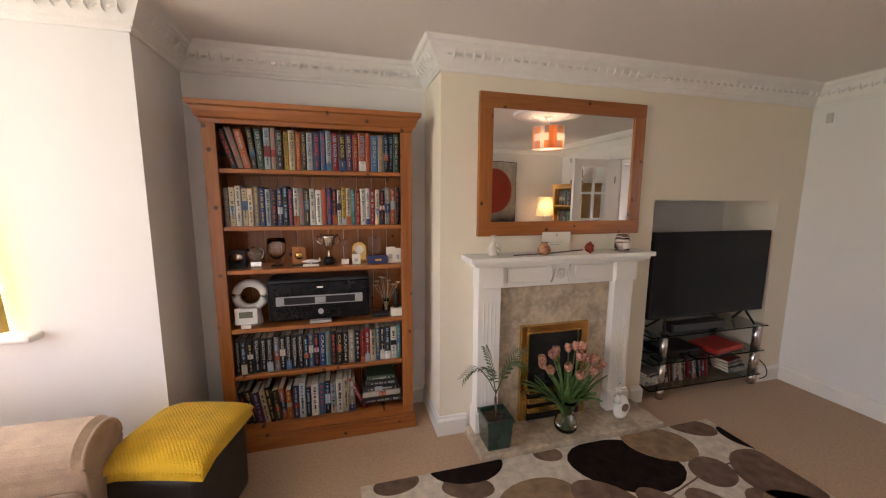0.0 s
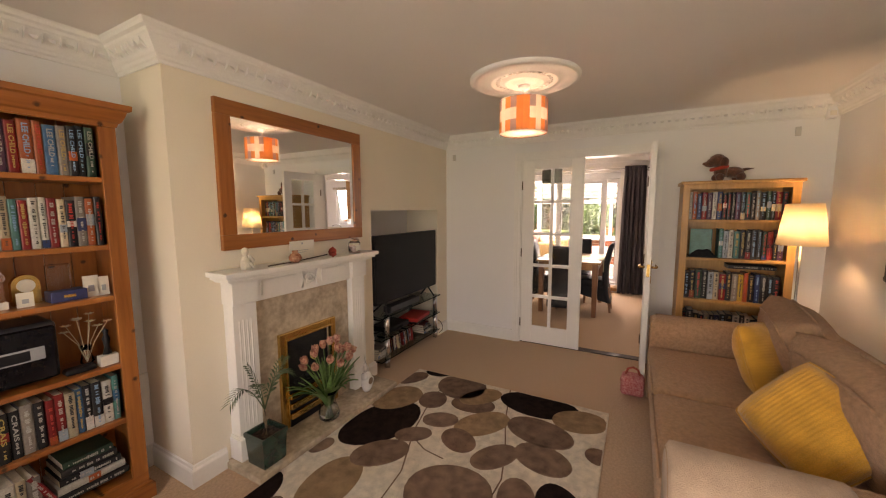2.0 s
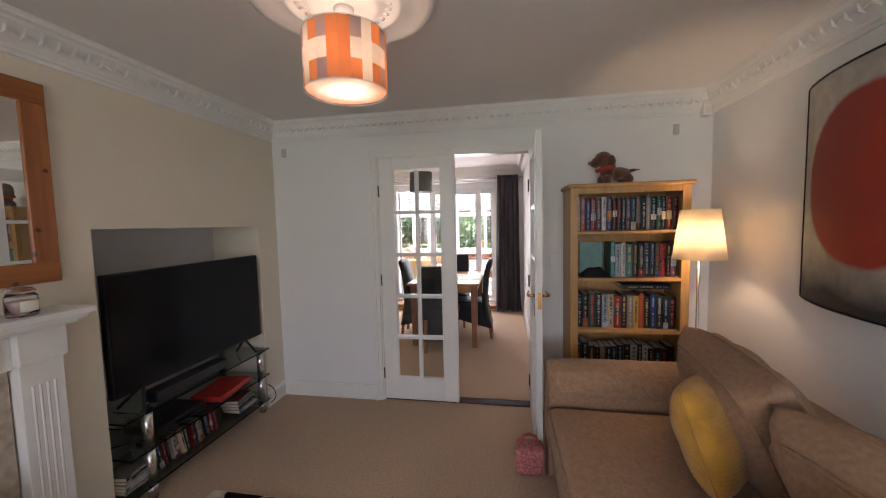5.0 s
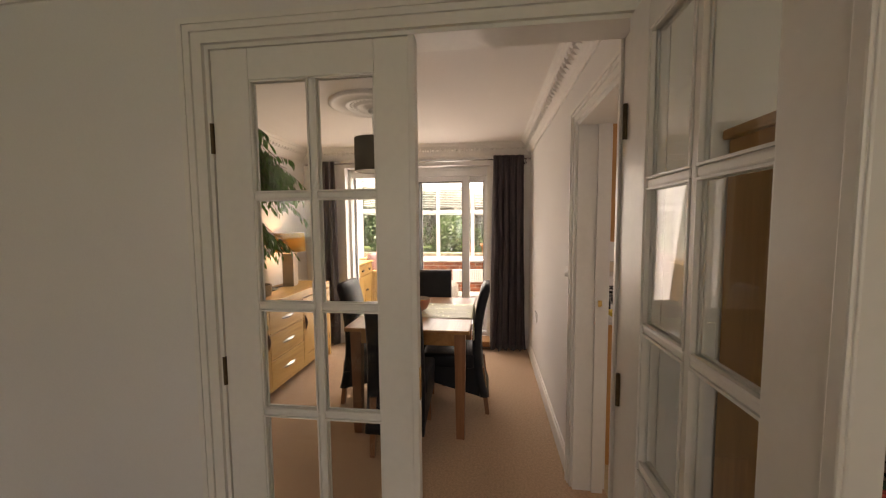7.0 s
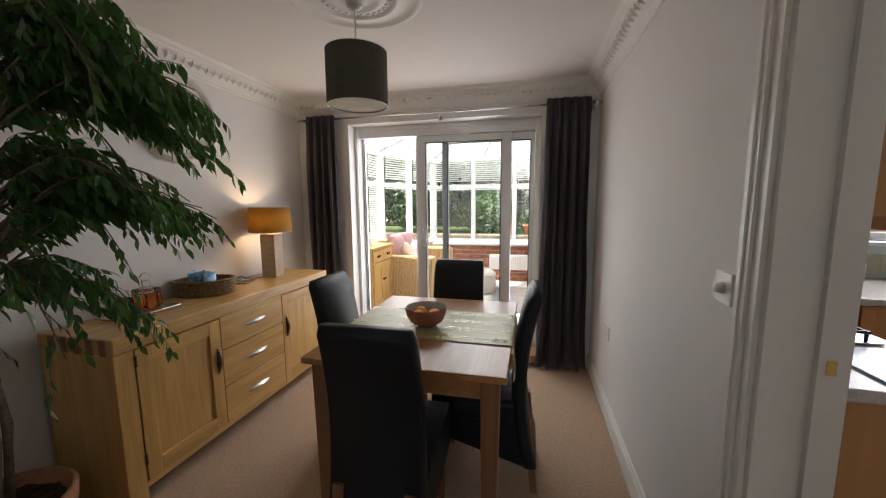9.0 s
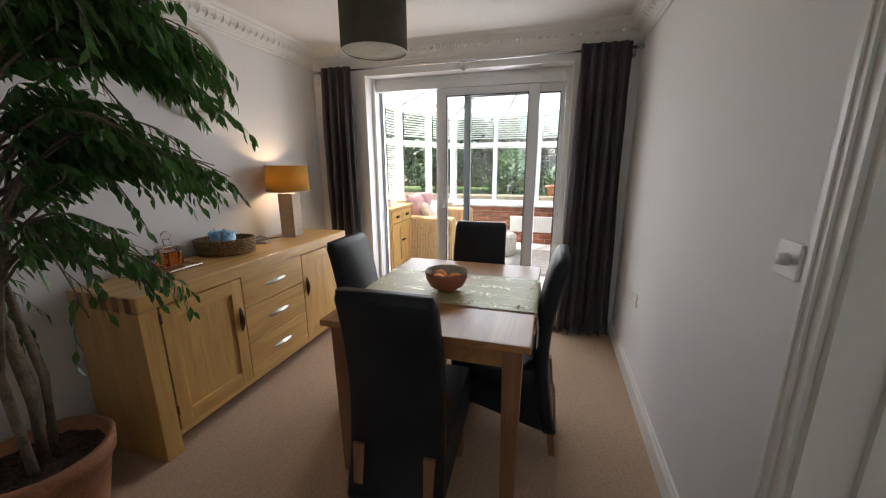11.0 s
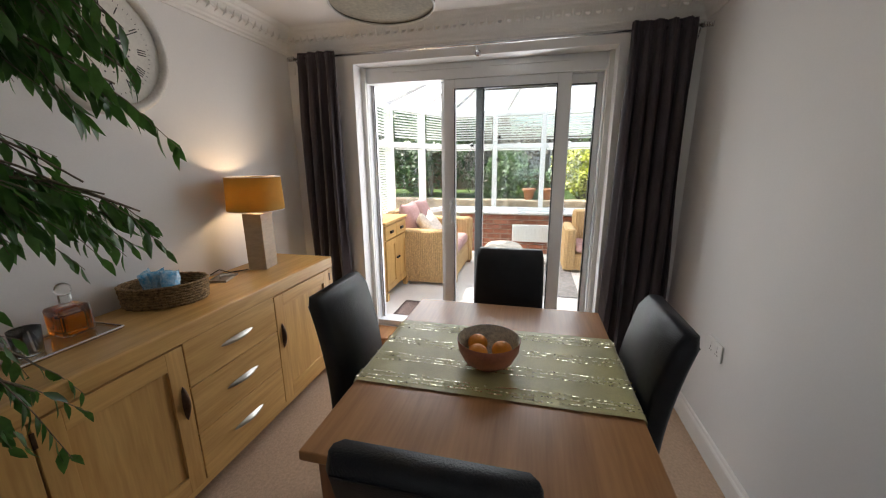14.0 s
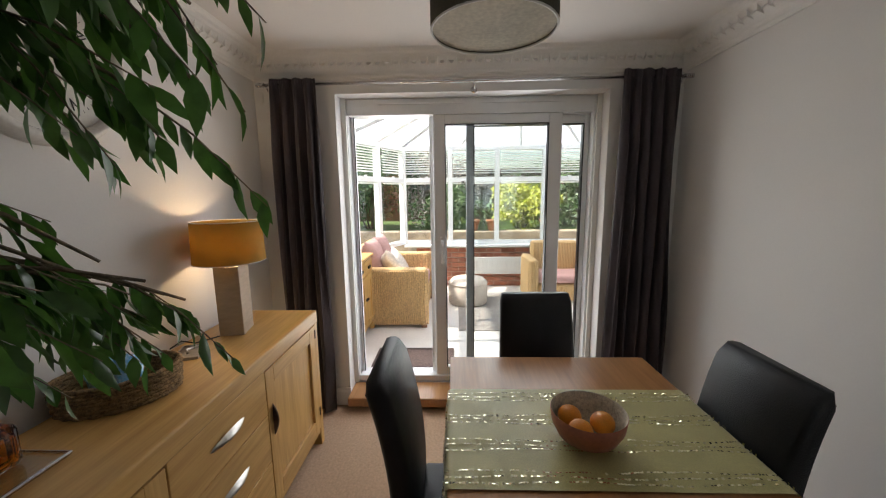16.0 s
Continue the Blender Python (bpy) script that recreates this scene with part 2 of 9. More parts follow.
def lathe(bm, prof, n=32, m=None, a0=0.0, a1=2 * math.pi, sx=1.0, sy=1.0):
    """Turns a list of (radius, height) about z."""
    full = abs(a1 - a0 - 2 * math.pi) < 1e-6
    k = n if full else n + 1
    rings = []
    for r, z in prof:
        ring = []
        for i in range(k):
            a = a0 + (a1 - a0) * i / n
            v = Vector((r * math.cos(a) * sx, r * math.sin(a) * sy, z))
            ring.append(bm.verts.new(m @ v if m is not None else v))
        rings.append(ring)
    for a, b in zip(rings, rings[1:]):
        for i in range(n):
            j = (i + 1) % k
            bm.faces.new((a[i], a[j], b[j], b[i]))
    return rings


def sweep(bm, pts, r, n=8, close=False):
    """A round rod along points; r is a number or one for each point."""
    pts = [Vector(p) for p in pts]
    rings = []
    up = Vector((0, 0, 1))
    for i, p in enumerate(pts):
        d = (pts[(i + 1) % len(pts)] if close or i + 1 < len(pts) else p) - (pts[i - 1] if close or i else p)
        d = d.normalized() if d.length > 1e-9 else Vector((0, 0, 1))
        s = d.cross(up)
        s = s.normalized() if s.length > 1e-3 else d.cross(Vector((1, 0, 0))).normalized()
        u = s.cross(d)
        rr = r[i] if isinstance(r, (list, tuple)) else r
        rings.append([bm.verts.new(p + rr * (math.cos(2 * math.pi * k / n) * s + math.sin(2 * math.pi * k / n) * u)) for k in range(n)])
    seq = list(zip(rings, rings[1:])) + ([(rings[-1], rings[0])] if close else [])
    for a, b in seq:
        for k in range(n):
            bm.faces.new((a[k], a[(k + 1) % n], b[(k + 1) % n], b[k]))
    if not close:
        bm.faces.new(rings[0])
        bm.faces.new(rings[-1])


def grid(bm, nu, nv, f):
    vs = [[bm.verts.new(f(i / nu, j / nv)) for j in range(nv + 1)] for i in range(nu + 1)]
    for i in range(nu):
        for j in range(nv):
            bm.faces.new((vs[i][j], vs[i + 1][j], vs[i + 1][j + 1], vs[i][j + 1]))
    return vs


def cushion(bm, w, d, h, n=14, puff=0.5, m=None):
    """A soft pillow: w by d, h thick at its middle, seams round its edge."""
    for s in (1, -1):
        def f(u, v):
            a, b = 2 * u - 1, 2 * v - 1
            q = (1 - abs(a) ** 2.6) * (1 - abs(b) ** 2.6)
            pin = 1 - 0.10 * (abs(a) * (1 - abs(b)) ** 0 * (1 - b * b) + 0) * 0
            x, y = a * w / 2 * (1 - 0.07 * (1 - b * b) * abs(a) ** 3), b * d / 2 * (1 - 0.07 * (1 - a * a) * abs(b) ** 3)
            wob = 0.012 * noise.noise((x * 7, y * 7, s * 3.1))
            v3 = Vector((x * pin, y, s * (h / 2) * max(q, 0) ** puff + wob * q))
            return m @ v3 if m is not None else v3
        grid(bm, n, n, f)
    bmesh.ops.remove_doubles(bm, verts=bm.verts, dist=0.0005)


def extrude_profile(bm, prof, path, close=False):
    """Sweeps a profile of (out, up) along corners (x, y, z), mitred; out is to the right of the path."""
    P = [Vector(p) for p in path]
    rows = []
    n = len(P)
    for i, p in enumerate(P):
        dirs = []
        if i > 0 or close:
            dirs.append((p - P[i - 1]).normalized())
        if i < n - 1 or close:
            dirs.append((P[(i + 1) % n] - p).normalized())
        rights = [Vector((d.y, -d.x, 0)).normalized() for d in dirs]
        r = sum(rights, Vector()).normalized()
        k = 1 / max(0.3, r.dot(rights[0]))
        rows.append([bm.verts.new(p + r * (o * k) + Vector((0, 0, u))) for o, u in prof])
    pairs = list(zip(rows, rows[1:])) + ([(rows[-1], rows[0])] if close else [])
    for a, b in pairs:
        for j in range(len(prof) - 1):
            bm.faces.new((a[j], b[j], b[j + 1], a[j + 1]))
    return rows

# ---- the rooms ----
H = 2.36          # ceiling, dining room
HL = 2.32        # ceiling, living room
NB = 2.285        # face of the chimney breast
NA = 2.70         # back of the alcoves
SW = -1.06        # sofa wall
EL = 4.335        # door wall, living side
ED = 4.445        # door wall, dining side
DN, DS, DE = 2.76, 0.07, 7.535   # dining walls
DK = -0.10        # kitchen side of the dining wall
DO0, DO1, DOH = 0.135, 1.372, 2.005   # double door opening
KX0, KX1 = 4.52, 5.30           # kitchen doorway
PY0, PY1, PZ0, PZ1 = 0.515, 2.243, 0.07, 2.128   # patio door opening

structure("floor_living", B((-2.4, 4.39, -1.2, 2.85, -0.1, 0.0)), CARPET, "beige cut-pile carpet")
structure("floor_dining", B((4.39, 7.7, DK, 2.85, -0.1, 0.0)), CARPET, "beige cut-pile carpet")
structure("threshold", B((4.345, 4.435, DO0, DO1, 0.0, 0.012), bevel=0.004), mat("dark_bronze_strip", (0.05, 0.035, 0.03), 0.35, 0.6), "dark metal threshold strip")
structure("ceiling_living", B((-2.4, 4.39, -1.2, 2.85, HL, H + 0.1)), CEIL, "plain painted ceiling")
structure("ceiling_dining", B((4.39, 7.84, DK, 2.85, H, H + 0.1)), CEIL, "plain painted ceiling")
structure("wall_north", B((1.40, 2.92, NB, 2.85, 0, H), (2.92, 4.10, NB, 2.85, 1.475, H), (4.10, EL, NB, 2.85, 0, H)), CREAM, "cream chimney breast wall")
structure("wall_alcove", B((0.0, 1.40, NA, 2.85, 0, H)), WALL, "white alcove wall")
structure("wall_niche", B((2.92, 4.10, NA, 2.85, 0, 1.475)), WALL, "white back of the television niche")
structure("wall_northwest", B((-0.56, 0.0, 2.2, 2.85, 0, H), (-2.3, -1.7, 2.2, 2.5, 0, H), (-1.7, -0.56, 2.2, 2.5, 0, 0.86), (-1.7, -0.56, 2.2, 2.5, 2.02, H)), WALL, "white wall with a window")
structure("wall_west", B((-2.4, -2.3, -1.2, 2.85, 0, 0.75), (-2.4, -2.3, -1.2, 2.85, 2.1, H), (-2.4, -2.3, -1.2, -0.7, 0.75, 2.1), (-2.4, -2.3, 1.9, 2.85, 0.75, 2.1)), WALL)
structure("wall_south", B((-2.4, EL, -1.2, SW, 0, H)), WALL, "white wall behind the sofa")
structure("wall_east", B((EL, ED, DO1, 2.85, 0, H), (EL, ED, -1.2, DO0, 0, H), (EL, ED, DO0, DO1, DOH, H)), WALL, "white wall round the double doors")
structure("wall_dining_north", B((ED, 7.84, DN, 2.85, 0, H)), WALL)
structure("wall_dining_south", B((ED, KX0, DK, DS, 0, H), (KX1, DE, DK, DS, 0, H), (KX0, KX1, DK, DS, 1.985, H)), WALL)
structure("wall_dining_east", B((DE, 7.84, PY1, DN, 0, H), (DE, 7.84, DK, PY0, 0, H), (DE, 7.84, PY0, PY1, PZ1, H), (DE, 7.84, PY0, PY1, -0.1, PZ0)), WALL)
structure("window_sill", B((-1.78, -0.441, 2.12, 2.32, 0.86, 0.89), bevel=0.012), TRIM, "white gloss window sill")

# cornices with an egg-and-dart band
CORN = [(0.0, -0.145), (0.010, -0.145), (0.014, -0.132), (0.024, -0.124), (0.028, -0.114), (0.036, -0.106), (0.044, -0.092),
        (0.074, -0.046), (0.080, -0.04), (0.085, -0.028), (0.098, -0.02), (0.104, -0.008), (0.112, 0.0)]


def cornice(name, path, top=H, ornament=True, label=""):
    bm = bmesh.new()
    P = [(x, y, top) for x, y in path]
    extrude_profile(bm, CORN, P, close=True)
    if ornament:
        egg = bmesh.new()
        bmesh.ops.create_icosphere(egg, subdivisions=1, radius=1.0)
        ev = [v.co.copy() for v in egg.verts]
        ef = [[v.index for v in f.verts] for f in egg.faces]
        egg.free()
        for i in range(len(P)):
            a, b = Vector(P[i]), Vector(P[(i + 1) % len(P)])
            d = (b - a).normalized()
            r = Vector((d.y, -d.x, 0))
            n = int((b - a).length / 0.056)
            for k in range(n):
                q = a + d * (k + 0.5) * (b - a).length / n + r * 0.062 + Vector((0, 0, -0.070))
                vs = [bm.verts.new(q + d * (v.x * 0.016) + (r * 0.68 - Vector((0, 0, 0.73))) * (v.y * 0.026) + (r * 0.73 + Vector((0, 0, -0.68))) * (v.z * 0.016)) for v in ev]
                for f in ef:
                    bm.faces.new([vs[j] for j in f])
                dart = [q + d * s + o for s, o in ((0.024, r * 0.02 + Vector((0, 0, 0.02))), (0.033, r * 0.02 + Vector((0, 0, 0.02))), (0.028, r * -0.02 + Vector((0, 0, -0.024))), (0.028, r * 0.012 + Vector((0, 0, -0.012))))]
                dv = [bm.verts.new(p) for p in dart]
                bm.faces.new((dv[0], dv[1], dv[3]))
                bm.faces.new((dv[1], dv[2], dv[3]))
                bm.faces.new((dv[2], dv[0], dv[3]))
    me = bpy.data.meshes.new(name)
    bm.to_mesh(me)
    bm.free()
    me.materials.append(PLASTER)
    tagged(new(name, me), label or "white plaster cornice with egg-and-dart moulding", kind="structure")


cornice("cornice_living", [(-2.3, 2.2), (0, 2.2), (0, NA), (1.40, NA), (1.40, NB), (EL, NB), (EL, SW), (-2.3, SW)], HL)
cornice("cornice_dining", [(ED, DN), (DE, DN), (DE, DS), (ED, DS)])

SK = [(0.018, 0.0), (0.018, 0.095), (0.014, 0.105), (0.011, 0.108), (0.008, 0.122), (0.0, 0.125)]
for nm, path in (("baseboard_alcove", [(-2.3, 2.2), (0, 2.2), (0, NA), (1.40, NA), (1.40, NB), (1.575, NB)]),
                 ("baseboard_niche", [(2.835, NB), (2.92, NB), (2.92, NA), (4.10, NA), (4.10, NB), (EL, NB), (EL, DO1 + 0.075)]),
                 ("baseboard_sofa", [(EL, DO0 - 0.075), (EL, SW), (-2.3, SW)]),
                 ("baseboard_dining", [(ED, DO1 + 0.075), (ED, DN), (DE, DN), (DE, PY1)]),
                 ("baseboard_dining_south", [(DE, PY0), (DE, DS), (KX1 + 0.075, DS)])):
    bm = bmesh.new()
    extrude_profile(bm, SK, [(x, y, 0.0) for x, y in path])
    structure(nm, bm, TRIM, "white painted skirting board")


def architrave(name, plane, axis, a0, a1, top, out, w=0.07):
    """Moulded door surround on a wall; axis 'x' for a wall that faces x."""
    bm = bmesh.new()
    for t0, t1, s0, s1 in ((0.0, 0.016, 0.0, 1.0), (0.016, 0.024, 0.45, 1.0), (0.024, 0.029, 0.72, 0.95)):
        for lo, hi, z0, z1 in ((a0 - w * s1, a0 - w * s0, 0, top + w * s1), (a1 + w * s0, a1 + w * s1, 0, top + w * s1), (a0 - w * s0, a1 + w * s0, top + w * s0, top + w * s1)):
            p0, p1 = sorted((plane + out * t0, plane + out * t1))
            if axis == "x":
                box(bm, p0, p1, lo, hi, z0, z1)
            else:
                box(bm, lo, hi, p0, p1, z0, z1)
    structure(name, bm, TRIM, "white gloss moulded door surround")


architrave("trim_double_door", EL, "x", DO0, DO1, DOH, -1)
architrave("trim_double_door_dining", ED, "x", DO0 + 0.02, DO1, DOH, 1, 0.06)
architrave("trim_kitchen_door", DS, "y", KX0, KX1, 1.985, 1, 0.065)
structure("trim_double_door_lining", B((4.332, 4.442, DO1 - 0.012, DO1, 0, DOH), (4.332, 4.442, DO0, DO0 + 0.012, 0, DOH), (4.332, 4.442, DO0 + 0.012, DO1 - 0.012, DOH - 0.012, DOH)), TRIM)
structure("trim_kitchen_lining", B((KX1 - 0.02, KX1, -0.08, DS + 0.004, 0, 1.985), (KX1 - 0.034, KX1 - 0.02, -0.08, -0.022, 0, 1.97), (KX0, KX0 + 0.02, DK - 0.01, DS + 0.004, 0, 1.985), (KX0 + 0.02, KX1 - 0.02, DK - 0.01, DS + 0.004, 1.965, 1.985)), TRIM, "white gloss door lining")
structure("strike_plate", B((KX1 - 0.0365, KX1 - 0.0342, -0.054, -0.036, 1.028, 1.06)), BRASS, "brass strike plate on the lining")

# the double doors
DULLB = mat("dull_bronze", (0.11, 0.07, 0.035), 0.45, 0.7, var=0.15, bump=0.02)
LW, LH, LT = 0.621, 1.98, 0.036


def glazed_leaf(name, at, rz, label, handle):
    d = thing(name, at, label, "door", "glazed double doors", rz, "structure")
    st, gt, gb, mun = 0.118, 1.888, 0.185, 0.02
    for nm, b in (("stile", (0, st, 0, LT, 0, LH)), ("stile", (LW - st, LW, 0, LT, 0, LH)), ("rail", (st, LW - st, 0, LT, gt, LH)), ("rail", (st, LW - st, 0, LT, 0, gb))):
        part(nm, B(b, bevel=0.003), TRIM, d)
    rows = 5
    ph = (gt - gb) / rows
    part("muntin", B((LW / 2 - mun / 2, LW / 2 + mun / 2, 0.006, LT - 0.006, gb, gt), bevel=0.005), TRIM, d)
    for k in range(1, rows):
        z = gb + k * ph
        for x0, x1 in ((st, LW / 2 - mun / 2), (LW / 2 + mun / 2, LW - st)):
            part("muntin", B((x0, x1, 0.006, LT - 0.006, z - mun / 2, z + mun / 2), bevel=0.005), TRIM, d)
    for k in range(rows):
        for x0, x1 in ((st, LW / 2 - mun / 2), (LW / 2 + mun / 2, LW - st)):
            o = part("pane", B((x0, x1, LT / 2 - 0.002, LT / 2 + 0.002, gb + k * ph + (mun / 2 if k else 0), gb + (k + 1) * ph - (mun / 2 if k < rows - 1 else 0))), PANE, d, "clear glass pane")
            o.visible_shadow = False
            bm = bmesh.new()
            z0, z1 = gb + k * ph + (mun / 2 if k else 0), gb + (k + 1) * ph - (mun / 2 if k < rows - 1 else 0)
            for yy in (0.004, LT - 0.012):
                for bb in ((x0, x0 + 0.005, yy, yy + 0.008, z0, z1), (x1 - 0.005, x1, yy, yy + 0.008, z0, z1), (x0 + 0.005, x1 - 0.005, yy, yy + 0.008, z0, z0 + 0.005), (x0 + 0.005, x1 - 0.005, yy, yy + 0.008, z1 - 0.005, z1)):
                    box(bm, *bb)
            part("glazing_bead", bm, TRIM, d)
    for z in (0.22, 1.0, 1.72):
        bm = bmesh.new()
        cyl(bm, -0.002, -0.004, z - 0.045, z + 0.045, 0.006, n=10)
        box(bm, -0.001, 0.002, 0.0, 0.022, z - 0.045, z + 0.045)
        part("hinge", bm, DULLB, d, "dull bronze hinge")
    if handle:
        for s, y in ((-1, -0.0), (1, LT)):
            bm = bmesh.new()
            box(bm, LW - 0.082, LW - 0.042, min(y, y + s * 0.006), max(y, y + s * 0.006), 0.87, 1.06, bevel=0.003)
            cyl(bm, 0, 0, 0, 0.045, 0.009, n=12, m=Matrix.Translation((LW - 0.062, y, 1.0)) @ Matrix.Rotation(radians(90 if s < 0 else -90), 4, "X"))
            sweep(bm, [(LW - 0.062, y + s * 0.042, 1.0), (LW - 0.10, y + s * 0.046, 1.002), (LW - 0.14, y + s * 0.044, 0.996), (LW - 0.168, y + s * 0.036, 1.008)], [0.009, 0.008, 0.007, 0.005], 8)
            part("handle", bm, BRASS, d, "brass lever handle on a long plate", True)
    part("meeting_bead", B((LW - 0.02, LW, -0.007, -0.0002, 0, LH), bevel=0.003), TRIM, d)
    part("latch_plate", B((LW - 0.0005, LW + 0.0015, 0.007, 0.029, 0.93, 1.03)), BRASS, d)
    return d


# the closed leaf hangs from the north jamb, the open one folds back into the living room
glazed_leaf("door_1", (4.337, 1.358, 0.012), -90, "closed white glazed door leaf with ten panes", False)
glazed_leaf("door_2", (4.325, 0.176, 0.012), 180, "open white glazed door leaf with brass lever handle", True)

# ---- living room ----
def leaf_shape(bm, a, b, w, z0, z1, n=22, p=1.0):
    """A flat pointed oval from a to b, w wide."""
    a, b = Vector((*a, 0)), Vector((*b, 0))
    d = b - a
    L = d.length
    u = d / L
    v = Vector((-u.y, u.x, 0))
    pts = []
    for i in range(n):
        t = 2 * math.pi * i / n
        c, s = math.cos(t), math.sin(t)
        pts.append(a + u * (L / 2 * (1 + c)) + v * (w / 2 * (abs(s) ** p) * (1 if s >= 0 else -1)))
    return pts


def poly_slab(bm, pts, z0, z1):
    lo = [bm.verts.new((p.x, p.y, z0)) for p in pts]
    hi = [bm.verts.new((p.x + (sum((q.x for q in pts)) / len(pts) - p.x) * 0.02, p.y + (sum((q.y for q in pts)) / len(pts) - p.y) * 0.02, z1)) for p in pts]
    bm.faces.new(hi)
    bm.faces.new(lo[::-1])
    for i in range(len(pts)):
        j = (i + 1) % len(pts)
        bm.faces.new((lo[i], lo[j], hi[j], hi[i]))


def clip_pts(pts, x0, x1, y0, y1):
    return [Vector((min(max(p.x, x0), x1), min(max(p.y, y0), y1), 0)) for p in pts]


RUG_CREAM = mat("rug_cream_wool", (0.70, 0.61, 0.49), 0.97, var=0.14, scale=22, fine=380, bump=0.25, spec=0.05, sheen=0.3)
RUG_DARK = mat("rug_dark_brown_wool", (0.022, 0.013, 0.011), 0.97, var=0.25, scale=22, fine=380, bump=0.25, spec=0.05)
RUG_TAUPE = mat("rug_taupe_wool", (0.225, 0.145, 0.105), 0.97, var=0.22, scale=16, fine=380, bump=0.25, spec=0.05, rand=0.12)
RUG_TAN = mat("rug_tan_wool", (0.34, 0.225, 0.135), 0.97, var=0.18, scale=16, fine=380, bump=0.25, spec=0.05, rand=0.08)
RX0, RX1, RY0, RY1 = 0.90, 3.185, 0.365, 1.97
rug = thing("rug", (0, 0, 0), "cream wool rug with brown and taupe leaf ovals", "rug")
part("field", B((RX0, RX1, RY0, RY1, 0.001, 0.014), bevel=0.005), RUG_CREAM, rug)
LEAVES = [
    ('d', 3.16, 1.883, 3.204, 1.655, 0.131),
    ('t', 2.903, 1.599, 3.213, 1.352, 0.42),
    ('t', 2.868, 2.001, 3.122, 1.846, 0.172),
    ('t', 2.808, 1.448, 2.868, 1.117, 0.23),
    ('n', 2.824, 1.383, 3.114, 1.159, 0.209),
    ('n', 2.896, 0.709, 3.043, 0.368, 0.274),
    ('d', 3.05, 1.138, 3.073, 0.549, 0.357),
    ('t', 2.734, 1.691, 2.783, 1.481, 0.249),
    ('n', 2.476, 1.958, 2.842, 1.745, 0.313),
    ('d', 2.036, 1.861, 2.641, 1.655, 0.42),
    ('t', 2.492, 1.519, 2.603, 1.291, 0.177),
    ('t', 2.315, 1.248, 2.486, 1.144, 0.262),
    ('n', 2.472, 1.257, 2.811, 1.001, 0.25),
    ('t', 2.768, 0.978, 2.682, 0.537, 0.291),
    ('t', 2.247, 1.584, 2.391, 1.384, 0.149),
]
LEAVES += [
    ('t', 2.227, 1.03, 2.493, 0.844, 0.189),
    ('t', 2.517, 0.851, 2.422, 0.513, 0.252),
    ('t', 1.939, 1.69, 2.203, 1.44, 0.227),
    ('t', 1.875, 1.96, 2.039, 1.911, 0.114),
    ('t', 2.705, 0.437, 2.575, 0.345, 0.146),
    ('d', 1.265, 1.975, 1.68, 1.955, 0.26),
    ('n', 1.53, 1.64, 1.97, 1.665, 0.28),
    ('t', 1.91, 1.28, 2.07, 0.84, 0.4),
    ('t', 2.25, 0.77, 1.93, 0.68, 0.2),
    ('d', 2.3, 0.6, 1.98, 0.44, 0.24),
    ('t', 1.3, 1.86, 1.56, 1.78, 0.14),
    ('t', 0.96, 1.93, 1.2, 1.95, 0.14),
    ('t', 1.25, 1.35, 1.6, 1.22, 0.22),
    ('n', 1.5, 0.95, 1.8, 0.7, 0.22),
    ('t', 1.1, 0.9, 1.4, 0.75, 0.2),
    ('d', 1.0, 1.2, 1.2, 1.65, 0.22),
]
for i, (kind, ax, ay, bx, by, w) in enumerate(LEAVES):
    bm = bmesh.new()
    pts = clip_pts(leaf_shape(bm, (ax, ay), (bx, by), w, 0, 0, p=0.92 if kind != "d" else 1.15), RX0 + 0.008, RX1 - 0.008, RY0 + 0.008, RY1 - 0.008)
    poly_slab(bm, pts, 0.0135, 0.0165 + 0.0012 * (i % 3))
    part("oval", bm, {"d": RUG_DARK, "t": RUG_TAUPE, "n": RUG_TAN}[kind], rug, {"d": "dark brown oval", "t": "taupe oval", "n": "tan oval"}[kind])
for pts in (((3.15, 1.62), (2.75, 1.60), (2.35, 1.50), (2.0, 1.36), (1.6, 1.32), (0.95, 1.45)), ((3.18, 1.10), (2.75, 1.00), (2.45, 0.90), (2.2, 0.84), (1.8, 0.86), (1.2, 0.70)), ((2.3, 1.48), (2.22, 1.34), (2.2, 1.2))):
    bm = bmesh.new()
    for a, b in zip(pts, pts[1:]):
        a, b = Vector((*a, 0)), Vector((*b, 0))
        n = Vector((-(b - a).y, (b - a).x, 0)).normalized() * 0.0045
        vs = [bm.verts.new((p.x, p.y, 0.0148)) for p in (a - n, b - n, b + n, a + n)]
        bm.faces.new(vs)
    part("stem", bm, RUG_TAUPE, rug, "thin brown stem line")

# pine bookcase in the alcove
BX0, BX1, BY0, BY1 = 0.17, 1.255, 2.425, 2.69
SHELF = (0.143, 0.461, 0.739, 1.079, 1.321, 1.632)   # tops of the shelves, from the lowest up
bc = thing("bookcase", (0, 0, 0), "orange pine open bookcase with moulded top, six shelves full", "bookcase")
part("side", B((BX0, BX0 + 0.03, BY0 + 0.02, BY1, 0, 1.93), bevel=0.003), PINE, bc)
part("side", B((BX1 - 0.03, BX1, BY0 + 0.02, BY1, 0, 1.93), bevel=0.003), PINE, bc)
part("stile", B((BX0 - 0.003, BX0 + 0.062, BY0, BY0 + 0.02, 0.14, 1.86), bevel=0.003), PINE, bc)
part("stile", B((BX1 - 0.062, BX1 + 0.003, BY0, BY0 + 0.02, 0.14, 1.86), bevel=0.003), PINE, bc)
part("top_rail", B((BX0 - 0.003, BX1 + 0.003, BY0, BY0 + 0.02, 1.86, 1.92), bevel=0.003), PINE_X, bc)
